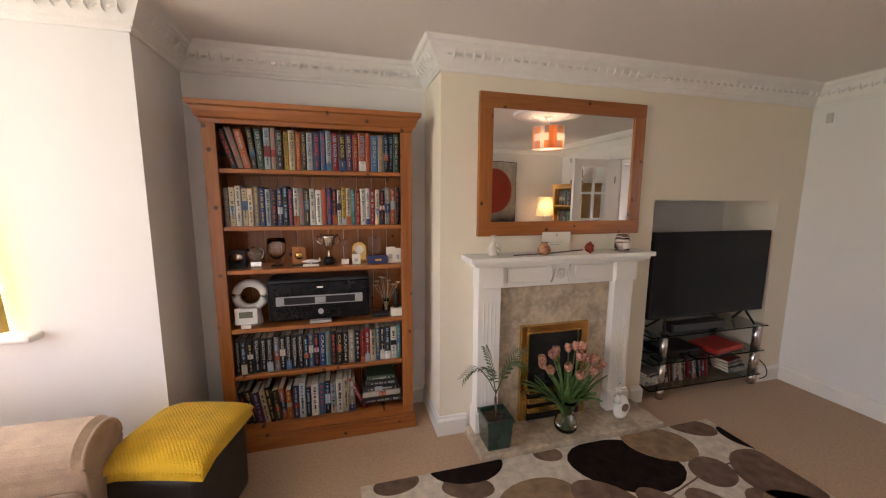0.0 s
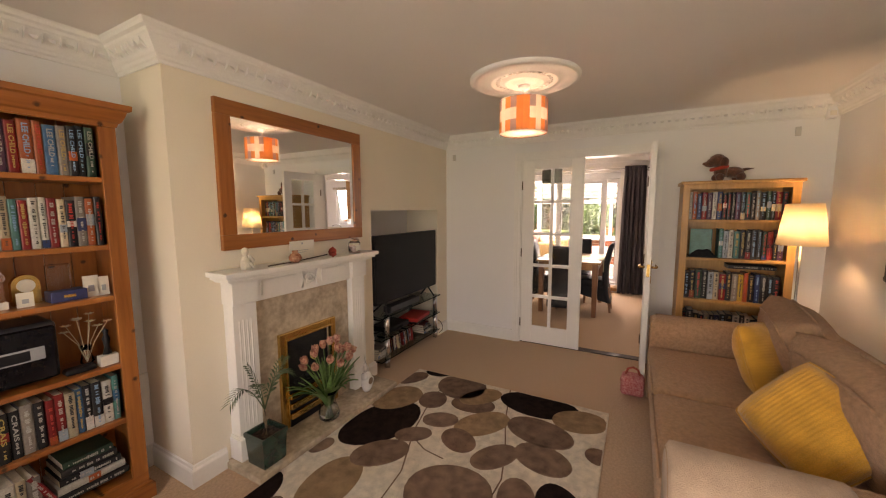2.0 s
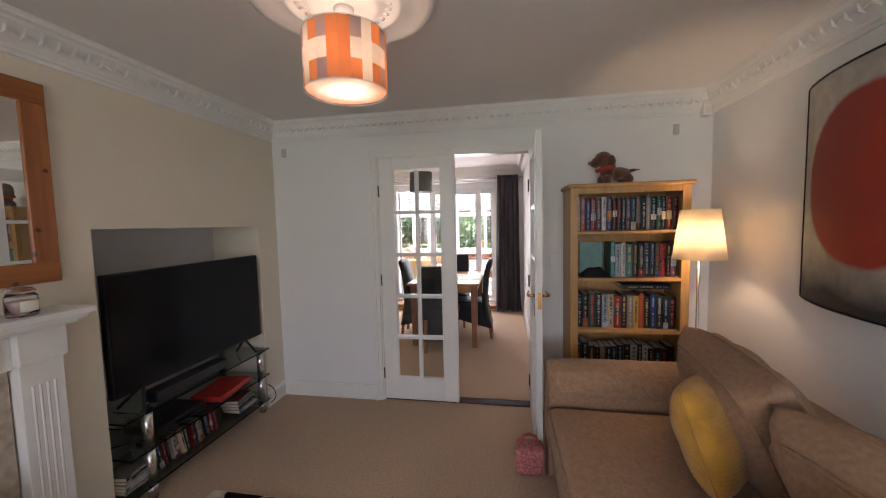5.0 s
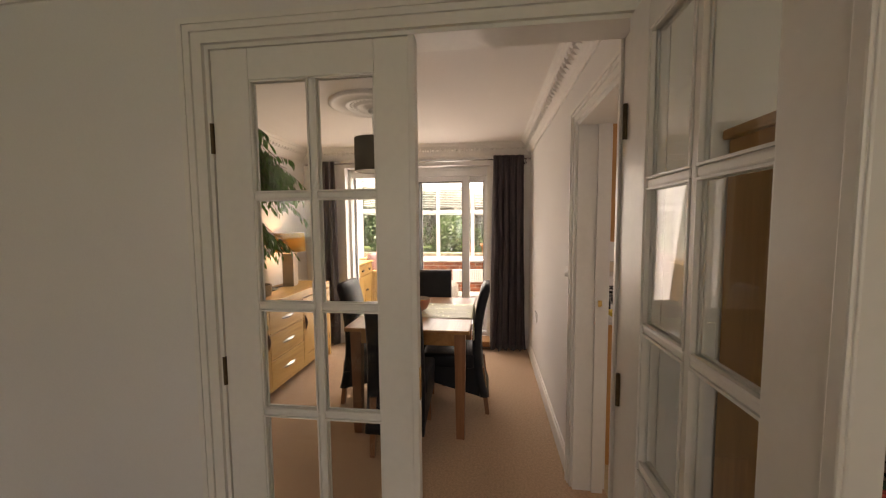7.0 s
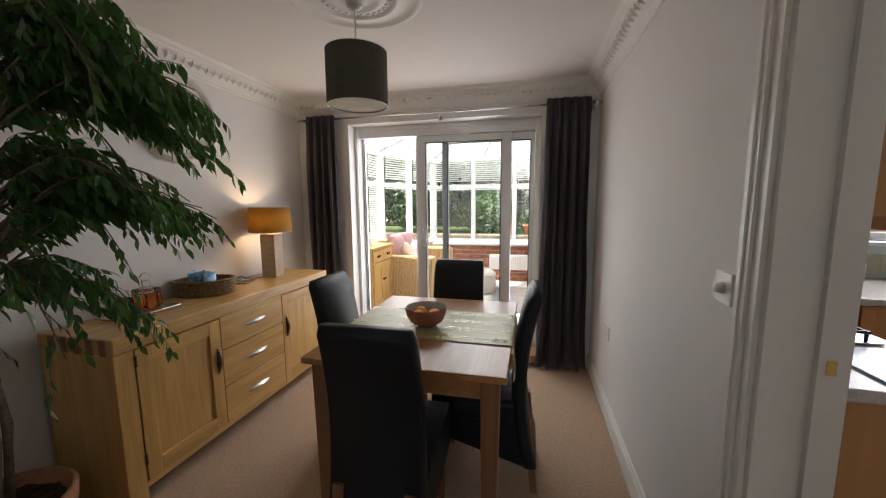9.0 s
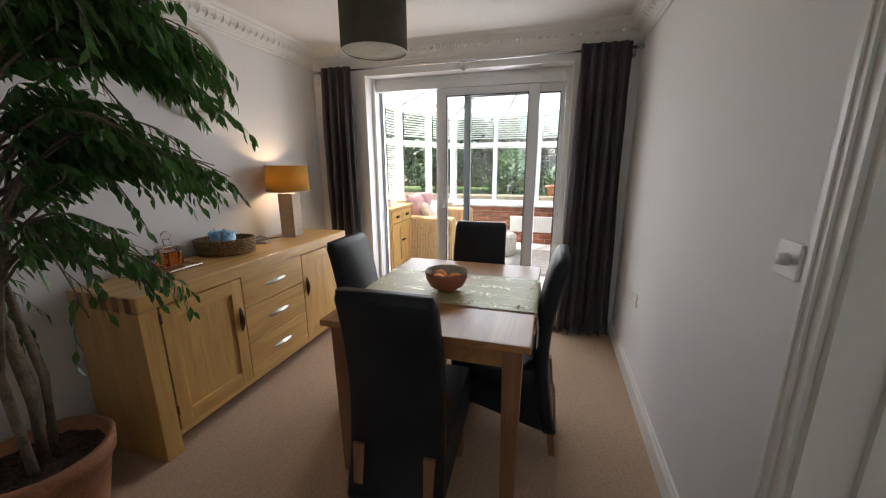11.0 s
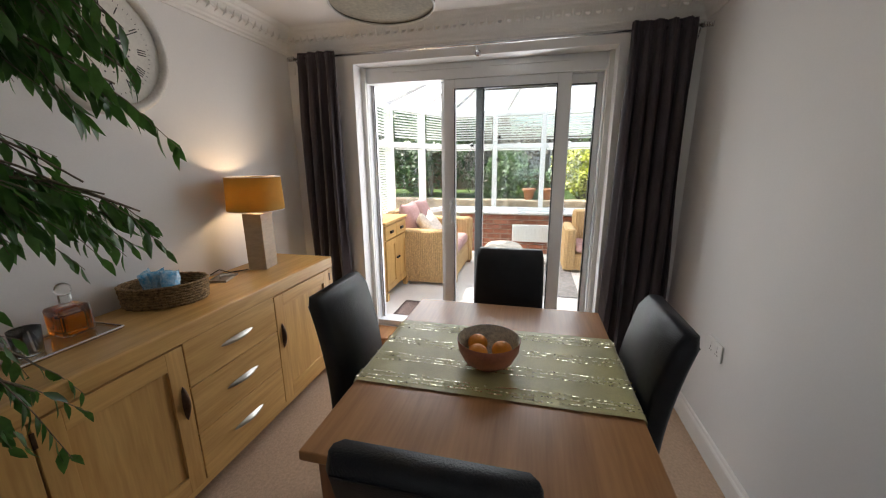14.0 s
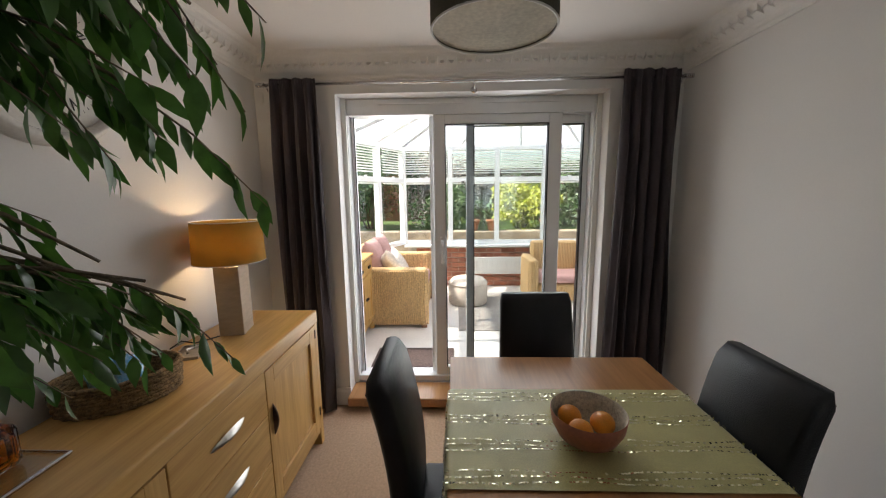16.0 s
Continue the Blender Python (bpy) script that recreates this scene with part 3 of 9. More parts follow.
part("plinth", B((BX0 - 0.022, BX1 + 0.022, BY0 - 0.02, BY0 + 0.02, 0, 0.075), (BX0 - 0.012, BX1 + 0.012, BY0 - 0.01, BY0 + 0.02, 0.075, 0.09), (BX0 - 0.003, BX1 + 0.003, BY0, BY0 + 0.02, 0.09, 0.142), bevel=0.003), PINE_X, bc)
bm = bmesh.new()
extrude_profile(bm, [(-0.02, -0.10), (0.004, -0.10), (0.008, -0.085), (0.018, -0.078), (0.03, -0.05), (0.036, -0.03), (0.05, -0.024), (0.052, 0.0), (-0.05, 0.0)][::-1], [(BX1 + 0.003, BY1, 1.965), (BX1 + 0.003, BY0, 1.965), (BX0 - 0.003, BY0, 1.965), (BX0 - 0.003, BY1, 1.965)][::-1])
bmesh.ops.transform(bm, matrix=Matrix.Identity(4), verts=bm.verts)
part("crown_moulding", bm, PINE_X, bc)
part("top", B((BX0 - 0.003, BX1 + 0.003, BY0, BY1, 1.93, 1.962)), PINE_X, bc)
nb = 11
for i in range(nb):
    w = (BX1 - BX0 - 0.06) / nb
    part("back_board", B((BX0 + 0.03 + i * w + 0.0015, BX0 + 0.03 + (i + 1) * w - 0.0015, BY1 - 0.012, BY1 - 0.002, 0.12, 1.93)), PINE, bc)
for z in SHELF:
    part("shelf", B((BX0 + 0.031, BX1 - 0.031, BY0 + 0.012, BY1 - 0.014, z - 0.024, z), bevel=0.004), PINE_X, bc)

PAL = [(0.025, 0.025, 0.03), (0.05, 0.05, 0.055), (0.62, 0.6, 0.56), (0.33, 0.03, 0.03), (0.05, 0.09, 0.22), (0.09, 0.22, 0.36), (0.55, 0.40, 0.10), (0.06, 0.13, 0.09), (0.50, 0.17, 0.06), (0.33, 0.30, 0.27), (0.16, 0.07, 0.13), (0.45, 0.50, 0.55), (0.12, 0.30, 0.28), (0.60, 0.52, 0.40)]
PALN = ["black", "charcoal", "off-white", "red", "navy", "blue", "yellow", "dark green", "orange", "grey", "plum", "pale blue", "teal", "cream"]
BOOKM = [mat("book_cover_" + n.replace(" ", "_").replace("-", "_"), tuple(x ** 1.45 for x in c), 0.42, var=0.12, scale=30, fine=160, bump=0.01, rand=0.25) for n, c in zip(PALN, PAL)]
PAGE = mat("book_page_edges", (0.66, 0.60, 0.48), 0.9, var=0.1, scale=60, fine=300, bump=0.05)
INKS = [mat("book_ink_white", (0.40, 0.39, 0.36), 0.5, bump=0), mat("book_ink_gold", (0.45, 0.31, 0.10), 0.45, bump=0), mat("book_ink_black", (0.03, 0.03, 0.03), 0.5, bump=0), mat("book_ink_red", (0.5, 0.05, 0.04), 0.5, bump=0), mat("book_ink_blue", (0.2, 0.36, 0.55), 0.5, bump=0)]
rnd = random.Random(7)


SPINE = {}


def spine_word(word, ink):
    """A flat mesh of a word, one unit high, that books of a shelf share."""
    if (word, ink.name) not in SPINE:
        cu = bpy.data.curves.new("lettering", "FONT")
        cu.body, cu.size, cu.align_y, cu.extrude, cu.resolution_u, cu.offset = word, 1.0, "CENTER", 0.0004, 2, 0.018
        tmp = bpy.data.objects.new("lettering_text", cu)
        scene.collection.objects.link(tmp)
        me = bpy.data.meshes.new_from_object(tmp.evaluated_get(bpy.context.evaluated_depsgraph_get()))
        bpy.data.objects.remove(tmp)
        me.materials.clear()
        me.materials.append(ink)
        me["length"] = max(v.co.x for v in me.vertices)
        SPINE[(word, ink.name)] = me
    return SPINE[(word, ink.name)]


words = []


def book(at, w, h, d, ci, rz=0.0, lean=0.0, ink=None, flat=False, group="", tones=None):
    """A hardback or paperback; its spine faces local -y, origin at the foot of the spine's middle."""
    bm = bmesh.new()
    n = 4
    pr = [(-w / 2, d), (-w / 2, 0.004)] + [(-w / 2 * math.cos(math.pi * k / n) if k not in (0, n) else (-w / 2 if k == 0 else w / 2), 0.004 - 0.004 * math.sin(math.pi * k / n)) for k in range(1, n)] + [(w / 2, 0.004), (w / 2, d)]
    lo = [bm.verts.new((x, y, 0)) for x, y in pr]
    hi = [bm.verts.new((x, y, h)) for x, y in pr]
    for i in range(len(pr) - 1):
        bm.faces.new((lo[i], lo[i + 1], hi[i + 1], hi[i]))
    c = part("book", bm, BOOKM[ci])
    m = pose(*at, 0, 0, rz) @ Matrix.Rotation(lean, 4, "Y")
    if flat:
        m = pose(*at, 0, 90, rz) @ Matrix.Translation((-w / 2, 0, -h / 2))
    c.matrix_world = m
    tagged(c, f"{PALN[ci]} book " + ("lying flat on the shelf" if flat else "leaning on its neighbours" if abs(lean) > 0.05 else "standing upright on the shelf"), "book", group)
    part("page_block", B((-w / 2 + 0.0015, w / 2 - 0.0015, 0.005, d - 0.003, 0.002, h - 0.003)), PAGE, c, "cream page edges")
    ink = ink if ink is not None else (2 if ci in (2, 11, 13, 6) else rnd.choice([0, 1, 4, 3]))
    word = words.pop(0) if words else ""
    lw = w * 0.22
    lo_, hi_ = 0.10, 0.92
    if word:
        span = h * 0.56
        lt = new("title_lettering", spine_word(word, INKS[ink]))
        lt.parent = c
        sx_ = span / max(lt.data["length"], 0.01)
        lt.matrix_local = Matrix.Translation((0, -0.0022, h * 0.93)) @ Matrix.Rotation(radians(90), 4, "X") @ Matrix.Rotation(radians(-90), 4, "Z") @ Matrix.Diagonal((sx_, w * 0.62, 1, 1))
        hi_ = 0.33
    bm = bmesh.new()
    z = h * lo_
    while z < h * hi_:
        st = rnd.uniform(0.003, 0.0065)
        if rnd.random() < 0.86:
            k = lw * rnd.uniform(0.55, 1.0) * (0.6 if word or z < h * 0.42 else 1.0)
            box(bm, -k, k, -0.0022, 0.0005, z, z + st)
        z += st + (0.0022 if rnd.random() < 0.85 else 0.012)
    tagged(part("small_lettering" if word else "title_lettering", bm, INKS[ink], c), "printed lettering bars", kind="stuff")
    if rnd.random() < (0.4 if tones is None else tones):
        c2 = rnd.choice([0, 2, 3, 4, 5, 8, 11, 13])
        z0 = h * rnd.choice([0.0, 0.30, 0.42])
        part("spine_panel", B((-w / 2 * 0.96, w / 2 * 0.96, -0.0012, 0.003, z0 + 0.002, z0 + h * rnd.uniform(0.12, 0.3))), BOOKM[c2], c)
    return c


def shelf_row(x0, x1, y, z, hmin, hmax, seq, group, gap=0.002, depth=0.15):
    n = len(seq)
    ws = [rnd.uniform(0.8, 1.25) for _ in seq]
    k = (x1 - x0 - gap * n) / sum(ws)
    x = x0
    for s, w in zip(seq, ws):
        w *= k
        ci, lean, ink = s if isinstance(s, tuple) else (s, 0.0, None)
        book((x + w / 2 + math.sin(max(0, -lean)) * 0.0, y + rnd.uniform(0, 0.012), z + (w / 2 * abs(math.sin(lean)) if lean else 0.0005)), w, rnd.uniform(hmin, hmax), depth, ci, 0, lean, ink, group=group)
        x += w + gap


XS0, XS1, YS = BX0 + 0.066, BX1 - 0.066, BY0 + 0.03
L = -0.17
words[:] = ["LEE CHILD", "", ""] + ["LEE CHILD"] * 24
shelf_row(XS0 + 0.05, XS1, YS, SHELF[5], 0.205, 0.222, [(0, -0.30, 3), (9, -0.26, None), (8, -0.22, None), (0, -0.10, 1), (7, -0.06, 0), 11, 9, 0, 6, 13, 8, 1, 11, 4, 5, 11, 3, 0, 10, 3, 8, 8, 5, 9, 0, 0, 7], "top shelf books")
shelf_row(XS0, XS1, YS, SHELF[4], 0.20, 0.225, [9, 13, 2, 13, 13, 9, 4, 11, 1, 4, 0, 10, 2, 9, 1, 2, 2, 8, 4, 0, 2, 6, 13, 12, 3, 2, 2, 3, 13, 0, 9, 8, 1], "second shelf books")
words[:] = ["BALDACCI", "", "", "BALDACCI", "BALDACCI", "BALDACCI", "", "BALDACCI", "BALDACCI", "BALDACCI", "BALDACCI", "", "", "", "CRAIS", "CRAIS", "", "CRAIS", "CRAIS"]
shelf_row(XS0, XS1, YS, SHELF[1], 0.205, 0.222, [(0, 0, 0), 0, 0, (0, 0, 0), (0, 0, 0), (0, 0, 0), 9, (0, 0, 0), (0, 0, 0), (0, 0, 0), (0, 0, 0), 1, 5, 0, 4, 12, 0, (0, 0, 1), 0, 9, 0, 3, 3, 13, 5, 0, 1, 2, 12], "fifth shelf books")
words.clear()
shelf_row(XS0, XS0 + 0.66, YS, SHELF[0], 0.19, 0.225, [(9, -0.2, None), (1, -0.2, None), (0, -0.18, None), (10, -0.17, None), (13, -0.15, None), (0, -0.14, None), (1, -0.12, None), (8, -0.10, None), (8, -0.06, None), 4, 11, 1, 2, 5, 0, 11, 2, 13, 9], "bottom shelf books")
book((XS0 + 0.72, YS, SHELF[0] + 0.008), 0.022, 0.23, 0.15, 3, 0, -0.42, 0, group="bottom shelf books")
for i, (ci, dz) in enumerate(((0, 0.0), (2, 0.036), (0, 0.068), (1, 0.1), (7, 0.13))):
    book((1.06, YS - 0.005 + 0.01 * i, SHELF[0] + dz + 0.034), 0.033, 0.26 - 0.02 * i, 0.19, ci, 0, 0, 0, True, "bottom shelf books")

# trophies and ornaments on the third shelf
SILVER = mat("polished_silver", (0.75, 0.73, 0.68), 0.15, 1.0, var=0.04, bump=0)
CREAMP = mat("cream_card", (0.75, 0.70, 0.60), 0.7, var=0.03, bump=0.02)
NAVY = mat("navy_box", (0.03, 0.04, 0.12), 0.5, bump=0.02)
WHITEP = mat("white_plastic", (0.78, 0.77, 0.75), 0.35, var=0.02, bump=0)
GREYP = mat("grey_plastic", (0.35, 0.36, 0.38), 0.4, var=0.04, bump=0)
ZT, YT = SHELF[3], BY0 + 0.10


def plaque(x, w, h, m, label, fm=SILVER):
    t = thing("award_plaque", (x, YT, ZT), label, "trophy", "awards on the shelf")
    part("board", B((-w / 2, w / 2, 0.0, 0.012, 0, h), bevel=0.004), m, t)
    bm = bmesh.new()
    cyl(bm, 0, 0, 0, 0.004, w * 0.32, n=20, m=Matrix.Translation((0, -0.001, h * 0.55)) @ Matrix.Rotation(radians(90), 4, "X"))
    part("medal", bm, fm, t, "round metal medal", True)
    part("foot", B((-w / 2, w / 2, -0.02, 0.03, 0, 0.01)), BLACK, t)


plaque(0.265, 0.09, 0.105, BLACK, "black square award plaque with a silver disc")
plaque(0.595, 0.075, 0.11, PINE, "brown wooden plaque with a small gold medal", BRASS)
t = thing("glass_globe_award", (0.365, YT, ZT), "round clear glass award on a silver block", "trophy", "awards on the shelf")
part("base", B((-0.03, 0.03, -0.02, 0.02, 0, 0.035), bevel=0.003), SILVER, t)
bm = bmesh.new()
bmesh.ops.create_uvsphere(bm, u_segments=20, v_segments=12, radius=0.042)
bmesh.ops.transform(bm, matrix=Matrix.Translation((0, 0, 0.08)) @ Matrix.Diagonal((1, 0.4, 1, 1)), verts=bm.verts)
part("disc", bm, GLASS, t, "clear glass disc", True)
t = thing("glass_goblet", (0.475, YT, ZT), "large clear glass goblet on a short stem", "glass", "awards on the shelf")
bm = bmesh.new()
lathe(bm, [(0.0, 0.0), (0.035, 0.002), (0.033, 0.008), (0.008, 0.016), (0.008, 0.04), (0.03, 0.055), (0.05, 0.085), (0.052, 0.13), (0.048, 0.165), (0.045, 0.165), (0.049, 0.13), (0.047, 0.088), (0.028, 0.06), (0.0, 0.05)], 24)
part("bowl", bm, GLASS, t, "", True)
t = thing("silver_cup", (0.765, YT + 0.02, ZT), "two-handled silver trophy cup on a black plinth", "trophy", "awards on the shelf")
bm = bmesh.new()
lathe(bm, [(0, 0), (0.032, 0), (0.032, 0.03), (0.022, 0.045), (0, 0.045)], 24)
part("plinth", bm, BLACK, t, "black round plinth", True)
bm = bmesh.new()
lathe(bm, [(0.02, 0.045), (0.008, 0.06), (0.008, 0.085), (0.02, 0.10), (0.036, 0.125), (0.04, 0.165), (0.044, 0.175), (0.04, 0.175), (0.034, 0.13), (0, 0.105)], 24)
part("cup", bm, SILVER, t, "", True)
for s in (1, -1):
    bm = bmesh.new()
    sweep(bm, [(s * 0.038, 0, 0.16), (s * 0.062, 0, 0.17), (s * 0.066, 0, 0.145), (s * 0.05, 0, 0.125), (s * 0.032, 0, 0.12)], 0.0035, 6)
    part("cup_handle", bm, SILVER, t, "", True)
t = thing("glass_column_award", (0.86, YT, ZT), "slim clear glass column award", "trophy", "awards on the shelf")
part("column", B((-0.016, 0.016, -0.012, 0.012, 0.03, 0.11), bevel=0.005), GLASS, t)
part("base", B((-0.022, 0.022, -0.02, 0.02, 0, 0.03), bevel=0.003), CREAMP, t)
bm = bmesh.new()
bmesh.ops.create_uvsphere(bm, u_segments=16, v_segments=10, radius=0.024)
bmesh.ops.translate(bm, vec=(0, 0, 0.13), verts=bm.verts)
part("ball", bm, GLASS, t, "", True)
t = thing("mantel_clock", (0.945, YT + 0.03, ZT), "small domed brass clock with a white face", "clock")
bm = bmesh.new()
pts = [Vector((0.043 * math.cos(a), 0.043 * math.sin(a) + 0.085, 0)) for a in [math.pi * k / 12 for k in range(13)]] + [Vector((-0.043, 0.0, 0)), Vector((0.043, 0.0, 0))]
f = bm.faces.new([bm.verts.new((p.x, 0, p.y)) for p in pts])
r = bmesh.ops.extrude_face_region(bm, geom=[f])
bmesh.ops.translate(bm, vec=(0, 0.035, 0), verts=[v for v in r["geom"] if isinstance(v, bmesh.types.BMVert)])
part("case", bm, BRASS, t)
bm = bmesh.new()
cyl(bm, 0, 0, 0, 0.004, 0.028, n=24, m=Matrix.Translation((0, 0, 0.082)) @ Matrix.Rotation(radians(90), 4, "X"))
part("face", bm, CREAMP, t, "white round face")
for x, w, h, m_, lb in ((0.925, 0.05, 0.062, CREAMP, "small cream framed card"), (1.135, 0.055, 0.1, CREAMP, "white greeting card"), (1.18, 0.04, 0.09, CREAMP, "white greeting card")):
    o = thing("card", (x, YT - 0.03, ZT), lb + " standing on the shelf", "card")
    part("sheet", B((-w / 2, w / 2, 0, 0.004, 0, h)), m_, o)
    part("print", B((-w * 0.2, w * 0.2, -0.001, 0.001, h * 0.25, h * 0.55)), GREYP, o)
t = thing("presentation_box", (1.055, YT - 0.02, ZT), "navy blue box with a glass block on top", "box")
part("box_body", B((-0.06, 0.06, -0.03, 0.05, 0, 0.048), bevel=0.003), NAVY, t)
part("box_lettering", B((-0.02, 0.02, -0.0315, -0.0295, 0.018, 0.03)), BRASS, t)
t = thing("glass_block_award", (1.04, YT + 0.005, ZT + 0.048), "upright clear glass award block on a box", "trophy", "awards on the shelf")
part("block", B((-0.04, 0.04, -0.008, 0.012, 0, 0.115), bevel=0.004), GLASS, t)
t = thing("model_plane", (0.665, YT - 0.045, ZT), "small white model aeroplane on a stand", "ornament")
part("stand", B((-0.045, 0.045, -0.012, 0.012, 0, 0.014), bevel=0.004), CREAMP, t)
bm = bmesh.new()
sweep(bm, [(-0.05, 0, 0.03), (-0.02, 0, 0.032), (0.03, 0, 0.03), (0.055, 0, 0.034)], [0.002, 0.009, 0.009, 0.002], 8)
box(bm, -0.012, 0.012, -0.045, 0.045, 0.03, 0.034)
box(bm, 0.045, 0.052, -0.003, 0.003, 0.03, 0.05)
box(bm, -0.003, 0.003, -0.003, 0.003, 0.012, 0.03)
part("plane_body", bm, WHITEP, t)


# printer, fan and odd ornaments on the fourth shelf
ZP, YP = SHELF[2], BY0 + 0.03
DARKP = mat("dark_grey_plastic", (0.03, 0.032, 0.038), 0.28, var=0.1, bump=0.01)
t = thing("printer", (0.71, YP, ZP), "wide black and grey inkjet printer", "printer")
part("body", B((-0.295, 0.295, 0.03, 0.235, 0.012, 0.265), bevel=0.02, seg=3), DARKP, t)
part("front_panel", B((-0.285, 0.285, 0.006, 0.03, 0.02, 0.25), bevel=0.012, seg=3), SCREEN, t, "glossy black front panel")
part("tray_slot", B((-0.245, 0.245, 0.0, 0.008, 0.115, 0.17), bevel=0.004), GREYP, t)
part("tray_recess", B((-0.20, 0.20, -0.002, 0.004, 0.122, 0.163)), BLACK, t)
part("display", B((-0.03, 0.03, -0.004, 0.0, 0.124, 0.161)), GREYP, t, "small grey display")
bm = bmesh.new()
cyl(bm, 0, 0, 0, 0.006, 0.016, n=20, m=Matrix.Translation((0, 0.006, 0.07)) @ Matrix.Rotation(radians(90), 4, "X"))
part("button", bm, GREYP, t, "round power button")
part("paper_tray", B((-0.06, 0.06, -0.02, 0.03, 0.004, 0.02), bevel=0.003), GREYP, t)
part("name_bar", B((-0.018, 0.018, 0.0045, 0.0065, 0.213, 0.221)), WHITEP, t)
t = thing("bladeless_fan", (0.315, YP + 0.09, ZP), "white ring-shaped desk fan", "fan")
bm = bmesh.new()
sweep(bm, [(0.075 * math.cos(a), 0, 0.17 + 0.075 * math.sin(a)) for a in [2 * math.pi * k / 28 for k in range(28)]], 0.024, 10, True)
part("ring", bm, WHITEP, t, "", True)
bm = bmesh.new()
lathe(bm, [(0, 0), (0.062, 0), (0.06, 0.02), (0.05, 0.085), (0, 0.09)], 24)
part("stand", bm, WHITEP, t, "", True)
t = thing("thermostat", (0.305, YP + 0.005, ZP), "small white digital thermostat on a stand", "thermostat")
part("case", B((-0.06, 0.06, 0, 0.022, 0.02, 0.115), bevel=0.005), WHITEP, t)
part("display", B((-0.035, 0.035, -0.002, 0.001, 0.06, 0.095)), mat("grey_green_display", (0.16, 0.16, 0.12), 0.3, bump=0), t)
part("foot", B((-0.025, 0.025, -0.012, 0.03, 0, 0.02)), WHITEP, t)
CREAMF = mat("dried_flower_cream", (0.66, 0.55, 0.38), 0.9, var=0.2, bump=0.1)
t = thing("dried_flower_vase", (1.105, YP + 0.08, ZP), "dried cream flowers in a narrow glass vase", "vase")
bm = bmesh.new()
lathe(bm, [(0, 0), (0.03, 0), (0.026, 0.03), (0.015, 0.075), (0.022, 0.105), (0.02, 0.105), (0.013, 0.075), (0.024, 0.03), (0, 0.006)], 20)
part("glass", bm, GLASS, t, "", True)
for k in range(8):
    a, l = k * 2.4, 0.05 + 0.02 * (k % 3)
    tip = Vector((l * math.cos(a), l * 0.6 * math.sin(a), 0.185 + 0.02 * (k % 4)))
    bm = bmesh.new()
    sweep(bm, [(0, 0, 0.02), (tip.x * 0.4, tip.y * 0.4, 0.12), tip], 0.0016, 5)
    for j in range(7):
        b = j * 0.9
        d = Vector((math.cos(b), math.sin(b), 0.35)) * 0.022
        vs = [bm.verts.new(tip + q) for q in (Vector((0, 0, 0)), d * 0.6 + Vector((-d.y, d.x, 0)) * 0.35, d, d * 0.6 - Vector((-d.y, d.x, 0)) * 0.35)]
        bm.faces.new(vs)
    part("flower", bm, CREAMF, t, "dried cream flower")
t = thing("figurine", (1.165, YP + 0.03, ZP), "dark metal figurine on a cream block", "ornament")
part("block", B((-0.035, 0.035, -0.02, 0.02, 0, 0.05), bevel=0.003), CREAMP, t)
bm = bmesh.new()
lathe(bm, [(0.0, 0.05), (0.018, 0.055), (0.01, 0.09), (0.016, 0.13), (0.008, 0.15), (0.012, 0.168), (0, 0.18)], 14)
part("figure", bm, BLACK, t, "", True)
t = thing("sunglasses_case", (1.06, YP + 0.02, ZP), "slim black case lying flat", "case")
part("shell", B((-0.05, 0.06, -0.012, 0.045, 0, 0.028), bevel=0.011, seg=3), BLACK, t)

# socket boxes in the gap beside the bookcase
structure("cable_box", B((1.31, 1.395, NA - 0.02, NA, 0.42, 0.56), (1.31, 1.395, NA - 0.012, NA, 0.13, 0.42)), WALL, "white boxed-in pipe")

# chimney piece
MARBLE = mat("beige_marble", (0.50, 0.405, 0.305), 0.25, var=0.16, scale=9, fine=34, bump=0.0, coat=0.2)
FY = 2.20
fp = thing("fireplace", (0, 0, 0), "cream painted mantelpiece with beige marble and brass gas fire", "fireplace")
part("mantel_shelf", B((1.53, 2.778, 2.095, NB, 1.122, 1.15), (1.55, 2.757, 2.115, NB, 1.103, 1.122), (1.57, 2.737, 2.14, NB, 1.088, 1.103), bevel=0.004), TRIM, fp)
part("frieze", B((1.765, 2.56, FY + 0.012, NB, 0.945, 1.088), bevel=0.003), TRIM, fp)
for b in ((1.80, 2.06, FY + 0.004, FY + 0.012, 0.975, 1.065), (2.27, 2.525, FY + 0.004, FY + 0.012, 0.975, 1.065)):
    part("frieze_panel", B(b, bevel=0.003), TRIM, fp)
bm = bmesh.new()
for r0 in (0.034, 0.018):
    sweep(bm, [(2.165 + r0 * math.cos(a), FY + 0.008, 1.02 + r0 * math.sin(a)) for a in [2 * math.pi * k / 24 for k in range(24)]], 0.006, 6, True)
for s in (1, -1):
    sweep(bm, [(2.165 + s * 0.065, FY + 0.008, 0.965), (2.165 + s * 0.052, FY + 0.008, 1.02), (2.165 + s * 0.065, FY + 0.008, 1.075)], 0.006, 6)
part("rosette", bm, TRIM, fp, "carved round rosette", True)
